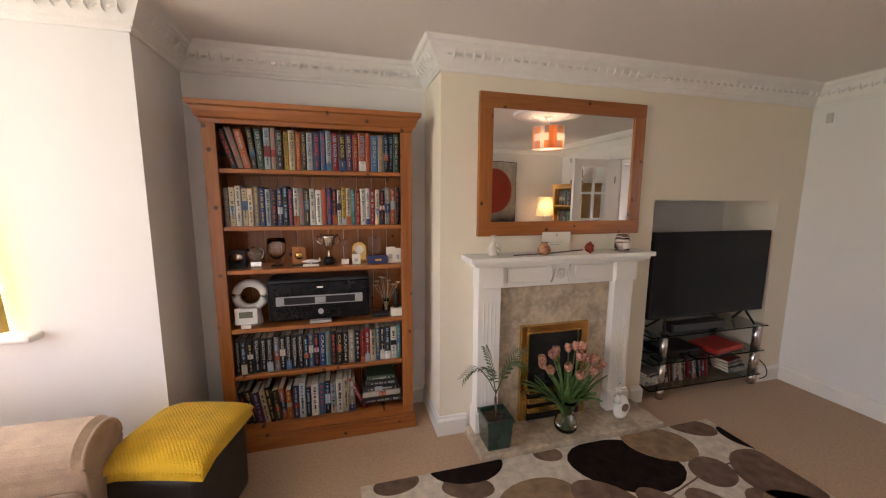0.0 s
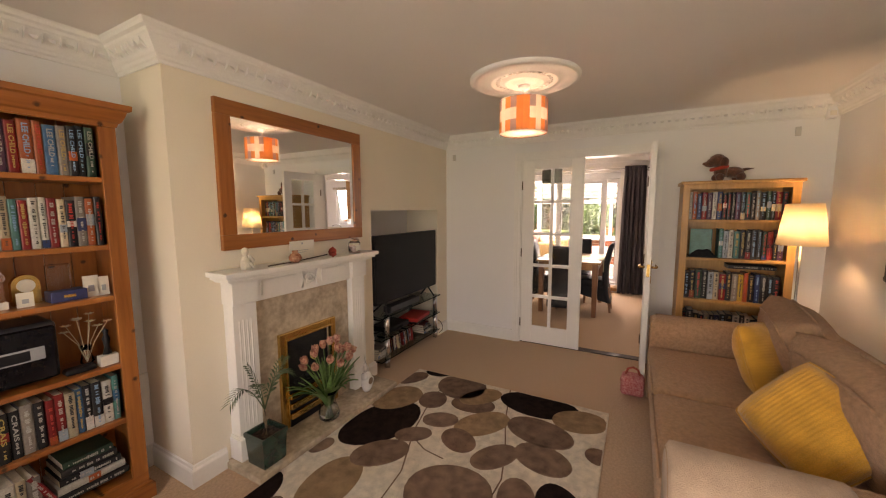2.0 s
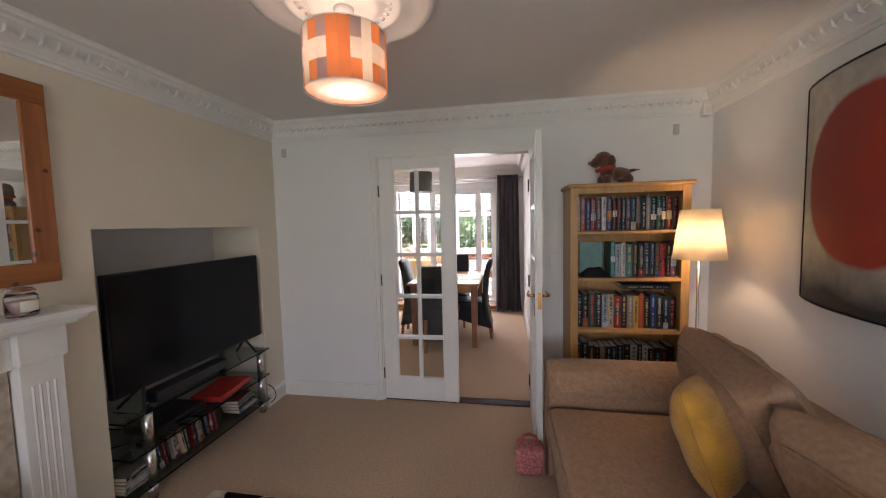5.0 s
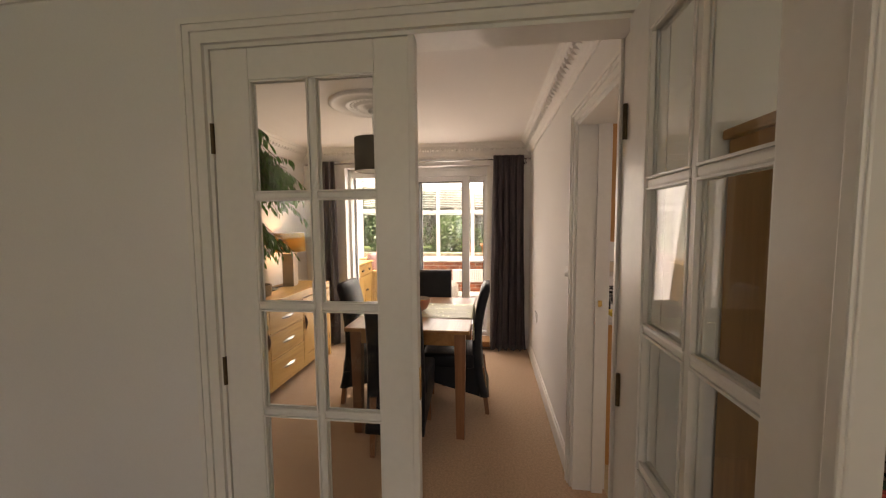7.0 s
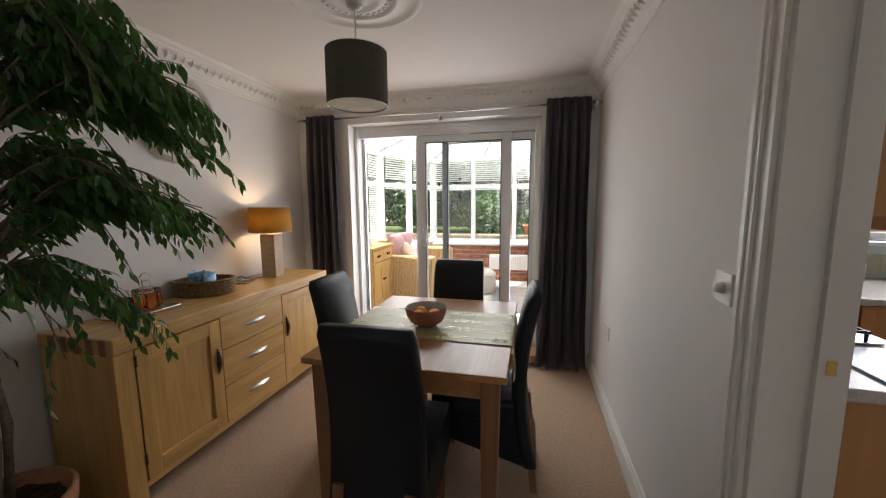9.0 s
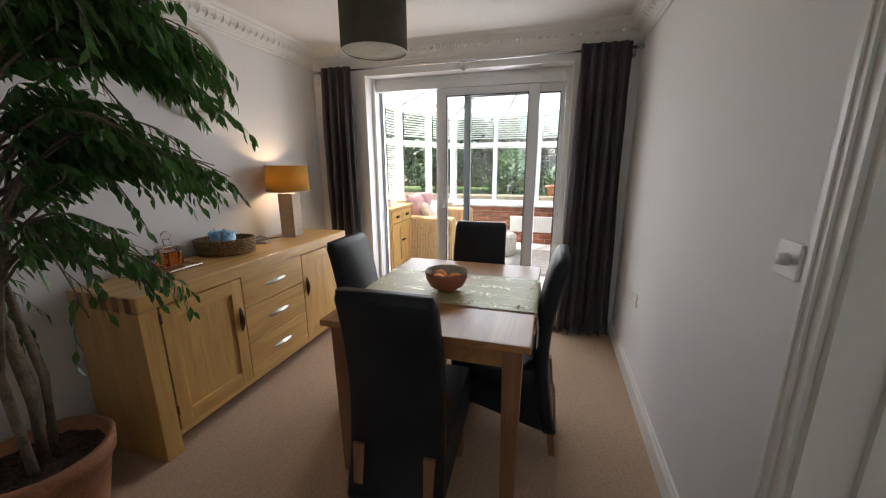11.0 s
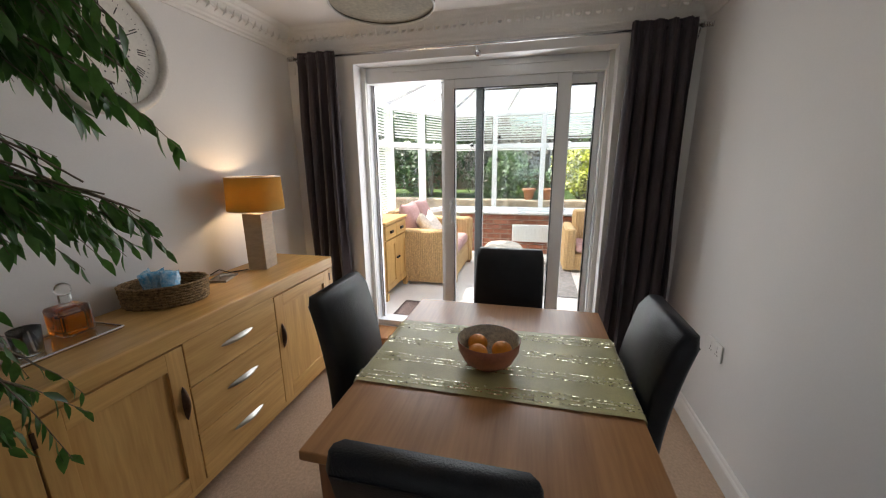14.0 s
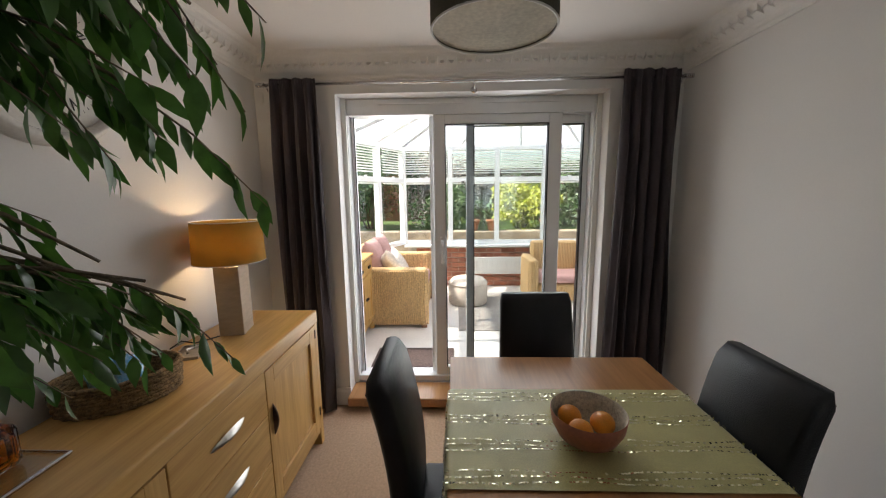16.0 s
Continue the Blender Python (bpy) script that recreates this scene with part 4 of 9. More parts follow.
for x0 in (1.605, 2.56):
    part("capital", B((x0, x0 + 0.16, FY - 0.02, NB, 0.955, 1.088), bevel=0.004), TRIM, fp)
    pil = part("pilaster", B((x0 + 0.008, x0 + 0.152, FY, NB, 0.04, 0.955), bevel=0.003), TRIM, fp, "fluted white pilaster")
    for k in range(4):
        bm = bmesh.new()
        cyl(bm, x0 + 0.044 + 0.024 * k, FY + 0.0052, 0.22, 0.86, 0.0075, n=10)
        part("flute", bm, TRIM, pil)
    part("plinth", B((x0 - 0.006, x0 + 0.166, FY - 0.02, NB, 0.04, 0.17), (x0, x0 + 0.16, FY - 0.012, NB, 0.17, 0.185), bevel=0.004), TRIM, fp)
for b in ((1.765, 1.935, 2.245, NB, 0.04, 0.945), (2.385, 2.56, 2.245, NB, 0.04, 0.945), (1.935, 2.385, 2.245, NB, 0.665, 0.945)):
    part("marble_slab", B(b), MARBLE, fp, "polished beige marble back slab")
part("hearth", B((1.565, 2.835, 1.978, 2.285, 0.0, 0.04), bevel=0.006), MARBLE, fp, "polished beige marble hearth")
for b in ((1.915, 1.965, 2.225, 2.255, 0.04, 0.685), (2.355, 2.405, 2.225, 2.255, 0.04, 0.685), (1.965, 2.355, 2.225, 2.255, 0.635, 0.685)):
    part("brass_frame", B(b, bevel=0.006), BRASS, fp, "polished brass fire frame")
for b in ((1.958, 1.97, 2.218, 2.235, 0.05, 0.64), (2.35, 2.362, 2.218, 2.235, 0.05, 0.64), (1.97, 2.35, 2.218, 2.235, 0.628, 0.64)):
    part("brass_bead", B(b, bevel=0.003), BRASS, fp, "thin brass inner bead")
COAL = mat("black_coal", (0.014, 0.013, 0.013), 0.8, var=0.4, scale=20, bump=0.3)
part("firebox", B((1.965, 2.355, 2.268, 2.282, 0.05, 0.635)), COAL, fp, "black firebox back")
bm = bmesh.new()
for k in range(34):
    bmesh.ops.create_icosphere(bm, subdivisions=1, radius=rnd.uniform(0.018, 0.032), matrix=Matrix.Translation((rnd.uniform(1.99, 2.33), rnd.uniform(2.235, 2.262), rnd.uniform(0.22, 0.34))) @ Euler((rnd.random() * 6, rnd.random() * 6, 0)).to_matrix().to_4x4())
part("coals", bm, COAL, fp, "black coals")
for z in (0.10, 0.165, 0.235):
    part("grate_bar", B((1.962, 2.358, 2.195, 2.222, z, z + 0.04), bevel=0.006), BRASS, fp, "brass grate bar")
part("ash_panel", B((1.965, 2.355, 2.214, 2.232, 0.045, 0.29)), BLACK, fp)

# mirror over the mantel
mi = thing("wall_mirror", (0, 0, 0), "large mirror in a flat knotty pine frame", "mirror")
MX0, MX1, MZ0, MZ1, MW = 1.622, 2.772, 1.256, 2.083, 0.086
for b, m_ in (((MX0, MX1, NB - 0.03, NB - 0.001, MZ1 - MW, MZ1), PINE_X), ((MX0, MX1, NB - 0.03, NB - 0.001, MZ0, MZ0 + MW), PINE_X), ((MX0, MX0 + MW, NB - 0.03, NB - 0.001, MZ0 + MW, MZ1 - MW), PINE), ((MX1 - MW, MX1, NB - 0.03, NB - 0.001, MZ0 + MW, MZ1 - MW), PINE)):
    part("frame_rail", B(b, bevel=0.004), m_, mi)
part("mirror_glass", B((MX0 + MW - 0.004, MX1 - MW + 0.004, NB - 0.02, NB - 0.004, MZ0 + MW - 0.004, MZ1 - MW + 0.004)), MIRROR, mi, "clear silvered mirror")

# ornaments on the mantel shelf
ZM = 1.15
STONE = mat("cream_stone", (0.62, 0.56, 0.47), 0.6, var=0.1, bump=0.05)
t = thing("abstract_figurine", (1.69, 2.175, ZM), "cream abstract seated figurine", "ornament")
bm = bmesh.new()
lathe(bm, [(0, 0), (0.028, 0.0), (0.034, 0.02), (0.03, 0.05), (0.018, 0.068), (0.012, 0.078), (0.02, 0.092), (0.021, 0.105), (0.014, 0.12), (0, 0.124)], 20, sx=1.0, sy=0.7)
part("figure", bm, STONE, t, "", True)
bm = bmesh.new()
sweep(bm, [(0.01, -0.02, 0.075), (0.035, -0.02, 0.05), (0.03, -0.024, 0.015), (0.012, -0.026, 0.04)], 0.009, 8)
part("arm", bm, STONE, t, "", True)
t = thing("round_bud_vase", (2.005, 2.15, ZM), "small round brown and orange pottery vase", "vase")
bm = bmesh.new()
lathe(bm, [(0, 0), (0.022, 0.0), (0.038, 0.02), (0.04, 0.035), (0.028, 0.055), (0.017, 0.062), (0.02, 0.076), (0.014, 0.076), (0.012, 0.06), (0, 0.02)], 24)
part("pot", bm, mat("brown_glaze", (0.24, 0.07, 0.04), 0.25, var=0.5, scale=40, col2=(0.55, 0.28, 0.16), bump=0), t, "", True)
t = thing("card", (2.145, 2.245, ZM), "white card leaning against the wall", "card")
part("sheet", B((-0.10, 0.10, 0, 0.003, 0, 0.125)), CREAMP, t)
part("print", B((-0.05, 0.05, -0.001, 0.001, 0.06, 0.063), (-0.05, 0.03, -0.001, 0.001, 0.045, 0.048), (-0.006, 0.006, -0.001, 0.001, 0.10, 0.113)), GREYP, t)
t = thing("fabric_poppy", (1.80, 2.135, ZM + 0.006), "dark red fabric flower on a long thin stem", "flower")
bm = bmesh.new()
sweep(bm, [(0, 0, 0), (0.2, 0.005, 0.002), (0.46, 0.0, 0.018)], 0.004, 6)
part("stem", bm, mat("dark_stem", (0.05, 0.03, 0.02), 0.7), t, "", True)
bm = bmesh.new()
for k in range(6):
    a = k * 1.05
    m_ = Matrix.Translation((0.475, -0.005, 0.03)) @ Matrix.Rotation(a, 4, "X") @ Matrix.Rotation(radians(50), 4, "Y")
    grid(bm, 5, 5, lambda u, v: m_ @ Vector(((v) * 0.05, (u - 0.5) * 0.06 * math.sin(math.pi * (0.15 + 0.8 * v)), 0.012 * math.sin(3.1 * v) + 0.006 * math.sin(9 * u))))
part("petals", bm, mat("rust_red_cloth", (0.27, 0.035, 0.02), 0.85, var=0.2), t, "dark red petals")
t = thing("candle_jar", (2.585, 2.18, ZM), "pink candle in a lidded glass jar with a label", "candle")
bm = bmesh.new()
lathe(bm, [(0, 0), (0.042, 0), (0.046, 0.01), (0.046, 0.075), (0.038, 0.088), (0.035, 0.088), (0.043, 0.072), (0.043, 0.012), (0, 0.006)], 24)
part("jar", bm, GLASS, t, "", True)
bm = bmesh.new()
cyl(bm, 0, 0, 0.008, 0.055, 0.041, n=24)
part("wax", bm, mat("pink_wax", (0.55, 0.36, 0.33), 0.5), t, "pale pink wax")
bm = bmesh.new()
lathe(bm, [(0, 0.089), (0.04, 0.089), (0.042, 0.098), (0.03, 0.108), (0, 0.112)], 24)
part("lid", bm, GLASS, t, "glass lid", True)
bm = bmesh.new()
lathe(bm, [(0.0468, 0.02), (0.0468, 0.06)], 12, a0=-2.2, a1=-0.9)
part("label", bm, CREAMP, t, "cream paper label")

# plants and ornament on the hearth
GREENPOT = mat("dark_green_glaze", (0.018, 0.045, 0.032), 0.2, var=0.2, scale=12, bump=0.01, coat=0.4)
SOIL = mat("potting_soil", (0.06, 0.035, 0.022), 0.95, var=0.5, scale=60, bump=0.4)
LEAFP = mat("palm_leaf", (0.055, 0.10, 0.035), 0.5, var=0.25, scale=30, bump=0.03)
t = thing("potted_palm", (1.685, 2.075, 0.04), "small parlour palm in a square dark green pot", "plant")
t.matrix_world = pose(1.685, 2.075, 0.04) @ Matrix.Scale(0.84, 4)
bm = bmesh.new()
lo = [(-0.082, -0.082), (0.082, -0.082), (0.082, 0.082), (-0.082, 0.082)]
for r0, r1, z0, z1 in ((0.92, 1.0, 0.0, 0.012), (1.0, 1.12, 0.012, 0.19), (1.12, 1.2, 0.19, 0.195), (1.2, 1.2, 0.195, 0.225), (1.2, 1.06, 0.225, 0.225), (1.06, 1.04, 0.225, 0.18)):
    a = [bm.verts.new((x * r0, y * r0, z0)) for x, y in lo]
    b = [bm.verts.new((x * r1, y * r1, z1)) for x, y in lo]
    for i in range(4):
        bm.faces.new((a[i], a[(i + 1) % 4], b[(i + 1) % 4], b[i]))
bm.faces.new([bm.verts.new((x * 0.92, y * 0.92, 0)) for x, y in lo][::-1])
part("pot", bm, GREENPOT, t)
bm = bmesh.new()
grid(bm, 8, 8, lambda u, v: Vector(((u - 0.5) * 0.175, (v - 0.5) * 0.175, 0.19 + 0.012 * noise.noise((u * 6, v * 6, 0)))))
part("soil", bm, SOIL, t)
bm = bmesh.new()
sweep(bm, [(0, 0, 0.18), (0.004, 0.002, 0.25), (-0.003, 0, 0.34), (0.0, 0, 0.40)], [0.011, 0.009, 0.008, 0.006], 8)
part("trunk", bm, mat("palm_stem", (0.13, 0.09, 0.05), 0.8, var=0.3, scale=40), t, "", True)


def frond(bm, base, tip, droop, ll, n=13):
    base, tip = Vector(base), Vector(tip)
    pts = []
    for k in range(n + 1):
        s = k / n
        p = base.lerp(tip, s)
        p.z += droop * math.sin(math.pi * s * 0.9)
        pts.append(p)
    sweep(bm, pts, [0.004 * (1 - 0.7 * k / n) for k in range(n + 1)], 5)
    for k in range(3, n + 1):
        d = (pts[k] - pts[k - 1]).normalized()
        side = d.cross(Vector((0, 0, 1))).normalized()
        for s in (1, -1):
            q = 1 - 0.5 * abs(k / n - 0.6)
            e = pts[k] + (side * s * 0.8 + d * 0.75 + Vector((0, 0, -0.25))) * ll * q
            w = d * 0.0075
            mid = pts[k].lerp(e, 0.45) + Vector((0, 0, 0.004))
            vs = [bm.verts.new(x) for x in (pts[k], mid - w, e, mid + w)]
            bm.faces.new(vs)


for tip, dr, l in (((-0.24, -0.02, 0.50), 0.13, 0.085), ((-0.13, -0.12, 0.60), 0.08, 0.07), ((0.2, 0.0, 0.52), 0.13, 0.085), ((0.12, -0.1, 0.58), 0.1, 0.075), ((0.22, 0.07, 0.62), 0.06, 0.07), ((-0.05, 0.08, 0.66), 0.04, 0.06)):
    bm = bmesh.new()
    frond(bm, (0, 0, 0.37), tip, dr, l)
    part("frond", bm, LEAFP, t, "feathery palm frond")

t = thing("glass_vase", (2.165, 2.075, 0.04), "round clear glass vase holding tulip stems in water", "vase")
bm = bmesh.new()
lathe(bm, [(0, 0.002), (0.05, 0.0), (0.068, 0.02), (0.072, 0.05), (0.055, 0.10), (0.042, 0.14), (0.05, 0.185), (0.066, 0.215), (0.063, 0.215), (0.047, 0.186), (0.039, 0.14), (0.052, 0.10), (0.068, 0.052), (0.06, 0.02), (0, 0.008)], 28)
part("glass", bm, GLASS, t, "", True)
bm = bmesh.new()
lathe(bm, [(0, 0.009), (0.058, 0.02), (0.0665, 0.05), (0.051, 0.098), (0.0, 0.098)], 24)
part("water", bm, glass("water", (0.93, 0.97, 0.9), 0.0, 1.33), t, "", True)
STEMG = mat("tulip_green", (0.085, 0.19, 0.05), 0.5, var=0.25, scale=30, bump=0.03)
TULIP = mat("tulip_petal", (0.66, 0.38, 0.26), 0.55, var=0.3, scale=55, col2=(0.30, 0.06, 0.05), bump=0.02)
TULIPY = mat("tulip_yellow_green", (0.45, 0.42, 0.10), 0.55, var=0.2, scale=40, bump=0.02)
r2 = random.Random(11)
for k in range(17):
    a = k * 2.399
    rad = 0.045 + 0.16 * math.sqrt((k + 0.5) / 17)
    hx, hy = rad * math.cos(a), rad * 0.62 * math.sin(a) - 0.015
    hz = 0.565 - 0.9 * rad + r2.uniform(-0.03, 0.05)
    tu = thing("tulip", (2.165, 2.075, 0.055), ("closed yellow-green tulip bud" if k == 6 else "pink and cream striped tulip") + " in the glass vase", "flower", "tulips in the vase")
    st = [Vector((-hx * 0.12, -hy * 0.12, 0.0)), Vector((hx * 0.06, hy * 0.06, 0.14)), Vector((hx * 0.55, hy * 0.55, 0.14 + (hz - 0.14) * 0.6)), Vector((hx, hy, hz))]
    bm = bmesh.new()
    sweep(bm, st, 0.0042, 6)
    part("stem", bm, STEMG, tu, "", True)
    d = (st[3] - st[2]).normalized()
    q = d.to_track_quat("Z", "Y").to_matrix().to_4x4()
    for j in range(6):
        bm = bmesh.new()
        m_ = Matrix.Translation(st[3]) @ q @ Matrix.Rotation(j * math.pi / 3 + k, 4, "Z")
        o = 1.0 if j % 2 else 0.85
        grid(bm, 4, 5, lambda u, v: m_ @ Vector(((u - 0.5) * 0.042 * math.sin(math.pi * (0.12 + 0.86 * v)) ** 0.8, o * (0.004 + 0.022 * math.sin(math.pi * min(1, v * 0.62 + 0.05))) - 0.012 * (2 * u - 1) ** 2 * 0.6, v * 0.058)))
        part("petal", bm, TULIPY if k == 6 else TULIP, tu, "", True)
    for j in range(2):
        b = a + r2.uniform(-0.9, 0.9)
        ln, out = r2.uniform(0.24, 0.36), r2.uniform(0.13, 0.30)
        c, s = math.cos(b), math.sin(b) * 0.7
        bm = bmesh.new()
        w = r2.uniform(0.016, 0.026)
        dr = r2.uniform(0.0, 0.14)
        grid(bm, 2, 8, lambda u, v: Vector((c * out * v ** 1.4 * 0.95 + 0.02 * c - s * (u - 0.5) * 2 * w * math.sin(math.pi * (0.12 + 0.88 * v)) ** 0.8, s * out * v ** 1.4 + c * (u - 0.5) * 2 * w * math.sin(math.pi * (0.12 + 0.88 * v)) ** 0.8, 0.07 + ln * v - dr * v * v * v + 0.008 * abs(u - 0.5) * 2)))
        part("leaf", bm, STEMG, tu, "", True)
t = thing("swan_ornament", (2.60, 2.10, 0.04), "white glossy ceramic swan-necked ornament with hollow", "ornament")
CER = mat("white_ceramic", (0.80, 0.78, 0.74), 0.15, var=0.01, bump=0, coat=0.3)
bm = bmesh.new()
lathe(bm, [(0.0, 0.0), (0.034, 0.0), (0.05, 0.02), (0.06, 0.055), (0.058, 0.09), (0.046, 0.125), (0.026, 0.15), (0.0, 0.158)], 28, sy=0.55)
sweep(bm, [(-0.03, 0, 0.11), (-0.036, 0, 0.145), (-0.03, 0, 0.185), (-0.018, 0, 0.225), (-0.016, 0, 0.265), (-0.028, 0, 0.305)], [0.026, 0.022, 0.017, 0.012, 0.008, 0.002], 12)
part("body", bm, CER, t, "", True)
bm = bmesh.new()
lathe(bm, [(0.034, 0.0), (0.036, 0.006), (0.030, 0.008), (0.026, 0.002)], 24, Matrix.Translation((0.004, -0.027, 0.085)) @ Matrix.Rotation(radians(90), 4, "X"))
part("hollow_rim", bm, CER, t, "", True)
bm = bmesh.new()
cyl(bm, 0, 0, 0, 0.007, 0.0275, n=24, m=Matrix.Translation((0.004, -0.027, 0.085)) @ Matrix.Rotation(radians(90), 4, "X"))
part("hollow", bm, mat("brown_hollow", (0.26, 0.16, 0.10), 0.6, var=0.2), t, "brown round hollow")

# television, stand and its contents
t = thing("television", (0, 0, 0), "large black flat television on a glass stand", "television")
part("panel", B((2.955, 4.065, 2.285, 2.325, 0.615, 1.25), bevel=0.006), BLACK, t)
part("screen", B((2.965, 4.055, 2.282, 2.2855, 0.632, 1.242)), SCREEN, t, "dark switched-off screen")
for x in (3.12, 3.90):
    s = 1 if x > 3.5 else -1
    bm = bmesh.new()
    sweep(bm, [(x, 2.305, 0.63), (x + s * 0.05, 2.25, 0.512)], 0.009, 6)
    sweep(bm, [(x, 2.305, 0.63), (x + s * 0.05, 2.42, 0.512)], 0.009, 6)
    part("foot", bm, BLACK, t, "splayed black foot")
t = thing("soundbar", (3.42, 2.27, 0.502), "short black soundbar under the television", "speaker")
part("body", B((-0.26, 0.26, 0, 0.09, 0, 0.065), bevel=0.008), BLACK, t)
part("grille", B((-0.25, 0.25, -0.003, 0.0, 0.008, 0.058)), DARKP, t)
SMOKE = glass("smoked_green_glass", (0.62, 0.72, 0.70))
t = thing("tv_stand", (0, 0, 0), "three-tier glass television stand with chrome legs", "stand")
for z, x0, x1 in ((0.49, 2.95, 4.085), (0.285, 2.97, 4.075), (0.085, 2.97, 4.065)):
    part("glass_shelf", B((x0, x1, 2.235, 2.66, z, z + 0.01), bevel=0.003), SMOKE, t, "smoked glass shelf")
for x, y in ((3.10, 2.275), (4.02, 2.275), (3.10, 2.62), (4.02, 2.62)):
    bm = bmesh.new()
    for z0, z1 in ((0.0, 0.085), (0.095, 0.285), (0.295, 0.49)):
        cyl(bm, x, y, z0, z1, 0.026, n=20)
    part("leg", bm, CHROME, t, "round chrome leg", True)
t = thing("red_box", (3.72, 2.34, 0.295), "flat red board-game box", "box", rz=8)
part("lid", B((-0.17, 0.17, -0.09, 0.13, 0.012, 0.05), bevel=0.006), mat("red_card", (0.50, 0.03, 0.02), 0.45, var=0.08, bump=0.02), t, "bright red lid")
part("base", B((-0.165, 0.165, -0.085, 0.125, 0, 0.012)), BLACK, t)
t = thing("set_top_box", (3.33, 2.36, 0.295), "low black set-top box", "electronics")
part("case", B((-0.17, 0.17, -0.07, 0.16, 0.006, 0.055), bevel=0.006), BLACK, t)
part("display", B((-0.05, 0.05, -0.0715, -0.0695, 0.02, 0.04)), SCREEN, t)
xx = 3.16
for k in range(17):
    w = rnd.uniform(0.013, 0.026)
    if k in (4, 8):
        xx += 0.02
    lean = -0.2 + 0.02 * (k % 5)
    book((xx + w / 2, 2.30 + rnd.uniform(0, 0.02), 0.101), w, rnd.uniform(0.135, 0.165), 0.13, rnd.choice([0, 2, 2, 9, 3, 0, 13]), 0, lean, group="discs on the stand")
    xx += w + 0.005
for k, (ci, dz) in enumerate(((2, 0), (0, 0.024), (9, 0.046), (3, 0.07))):
    book((3.86, 2.27 + 0.01 * k, 0.095 + dz + 0.022), 0.021, 0.19, 0.14, ci, 4 * k, 0, 0, True, "discs on the stand")
for k, (ci, dz) in enumerate(((9, 0), (2, 0.02), (2, 0.038), (0, 0.06), (9, 0.08))):
    book((3.02, 2.27, 0.095 + dz + 0.02), 0.018, 0.13, 0.14, ci, 3 * k, 0, 0, True, "discs on the stand")
for k, pts in enumerate((((4.0, 2.5, 0.09), (4.07, 2.32, 0.02), (4.13, 2.24, 0.06), (4.12, 2.26, 0.16), (4.08, 2.4, 0.24)), ((3.02, 2.6, 0.46), (3.06, 2.4, 0.40), (3.2, 2.36, 0.44), (3.3, 2.5, 0.40), (3.5, 2.55, 0.45)), ((3.0, 2.5, 0.30), (3.05, 2.3, 0.36), (3.15, 2.34, 0.42), (3.1, 2.5, 0.46)))):
    bm = bmesh.new()
    P = [Vector(p) for p in pts]
    q = []
    for i in range(len(P) - 1):
        for s in range(5):
            f = s / 5
            p0, p1, p2, p3 = P[max(i - 1, 0)], P[i], P[i + 1], P[min(i + 2, len(P) - 1)]
            q.append(0.5 * ((2 * p1) + (p2 - p0) * f + (2 * p0 - 5 * p1 + 4 * p2 - p3) * f * f + (3 * p1 - p0 - 3 * p2 + p3) * f ** 3))
    sweep(bm, q + [P[-1]], 0.004, 6)
    tagged(part("cable", bm, BLACK, None, "", True), "loose black cable behind the television stand", "cable")

# small wall fittings
GREYW = mat("aged_white_plastic", (0.52, 0.50, 0.47), 0.4, var=0.02, bump=0)
for nm, b, lb in (("wall_plate", (EL - 0.012, EL, 2.158, 2.195, 2.045, 2.115), "small white blanking plate high on the wall"), ("wall_plate", (EL - 0.012, EL, -0.845, -0.81, 2.045, 2.115), "small white blanking plate high on the wall")):
    tagged(part(nm, B(b, bevel=0.003), GREYW), lb, "wall plate")
t = thing("alarm_sensor", (EL - 0.03, SW + 0.06, 2.15), "small white alarm sensor in the corner", "sensor")
part("case", B((-0.03, 0.03, -0.03, 0.03, 0, 0.10), bevel=0.012, seg=3), WHITEP, t)
part("lens", B((-0.034, -0.028, -0.018, 0.018, 0.02, 0.055), bevel=0.002), CREAMP, t)
t = thing("light_switch", (EL - 0.009, -0.02, 1.12), "white light switch beside the door", "switch")
part("plate", B((0, 0.009, -0.042, 0.042, 0, 0.085), bevel=0.003), WHITEP, t)
part("rocker", B((-0.005, 0.0, -0.008, 0.008, 0.03, 0.055), bevel=0.002), WHITEP, t)


# ceiling roses and pendants
def rose(x, y, R, label, top=H):
    t = thing("ceiling_rose", (x, y, top), label, "ceiling rose", kind="structure")
    bm = bmesh.new()
    P = [(1.0, 0.0), (0.99, -0.016), (0.95, -0.024), (0.90, -0.02), (0.86, -0.010), (0.66, -0.014), (0.63, -0.024), (0.58, -0.026), (0.55, -0.016), (0.42, -0.018), (0.38, -0.030), (0.32, -0.030), (0.28, -0.020), (0.16, -0.024), (0.13, -0.036), (0.0, -0.038)]
    lathe(bm, [(r * R, z) for r, z in P], 64)
    part("moulding", bm, PLASTER, t, "", True)
    bm = bmesh.new()
    for k in range(28):
        a = 2 * math.pi * k / 28
        bmesh.ops.create_icosphere(bm, subdivisions=1, radius=1, matrix=Matrix.Translation((0.485 * R * math.cos(a), 0.485 * R * math.sin(a), -0.017)) @ Matrix.Rotation(a, 4, "Z") @ Matrix.Diagonal((0.045 * R, 0.04 * R, 0.003, 1)))
    part("leaf_ornament", bm, PLASTER, t, "", True)


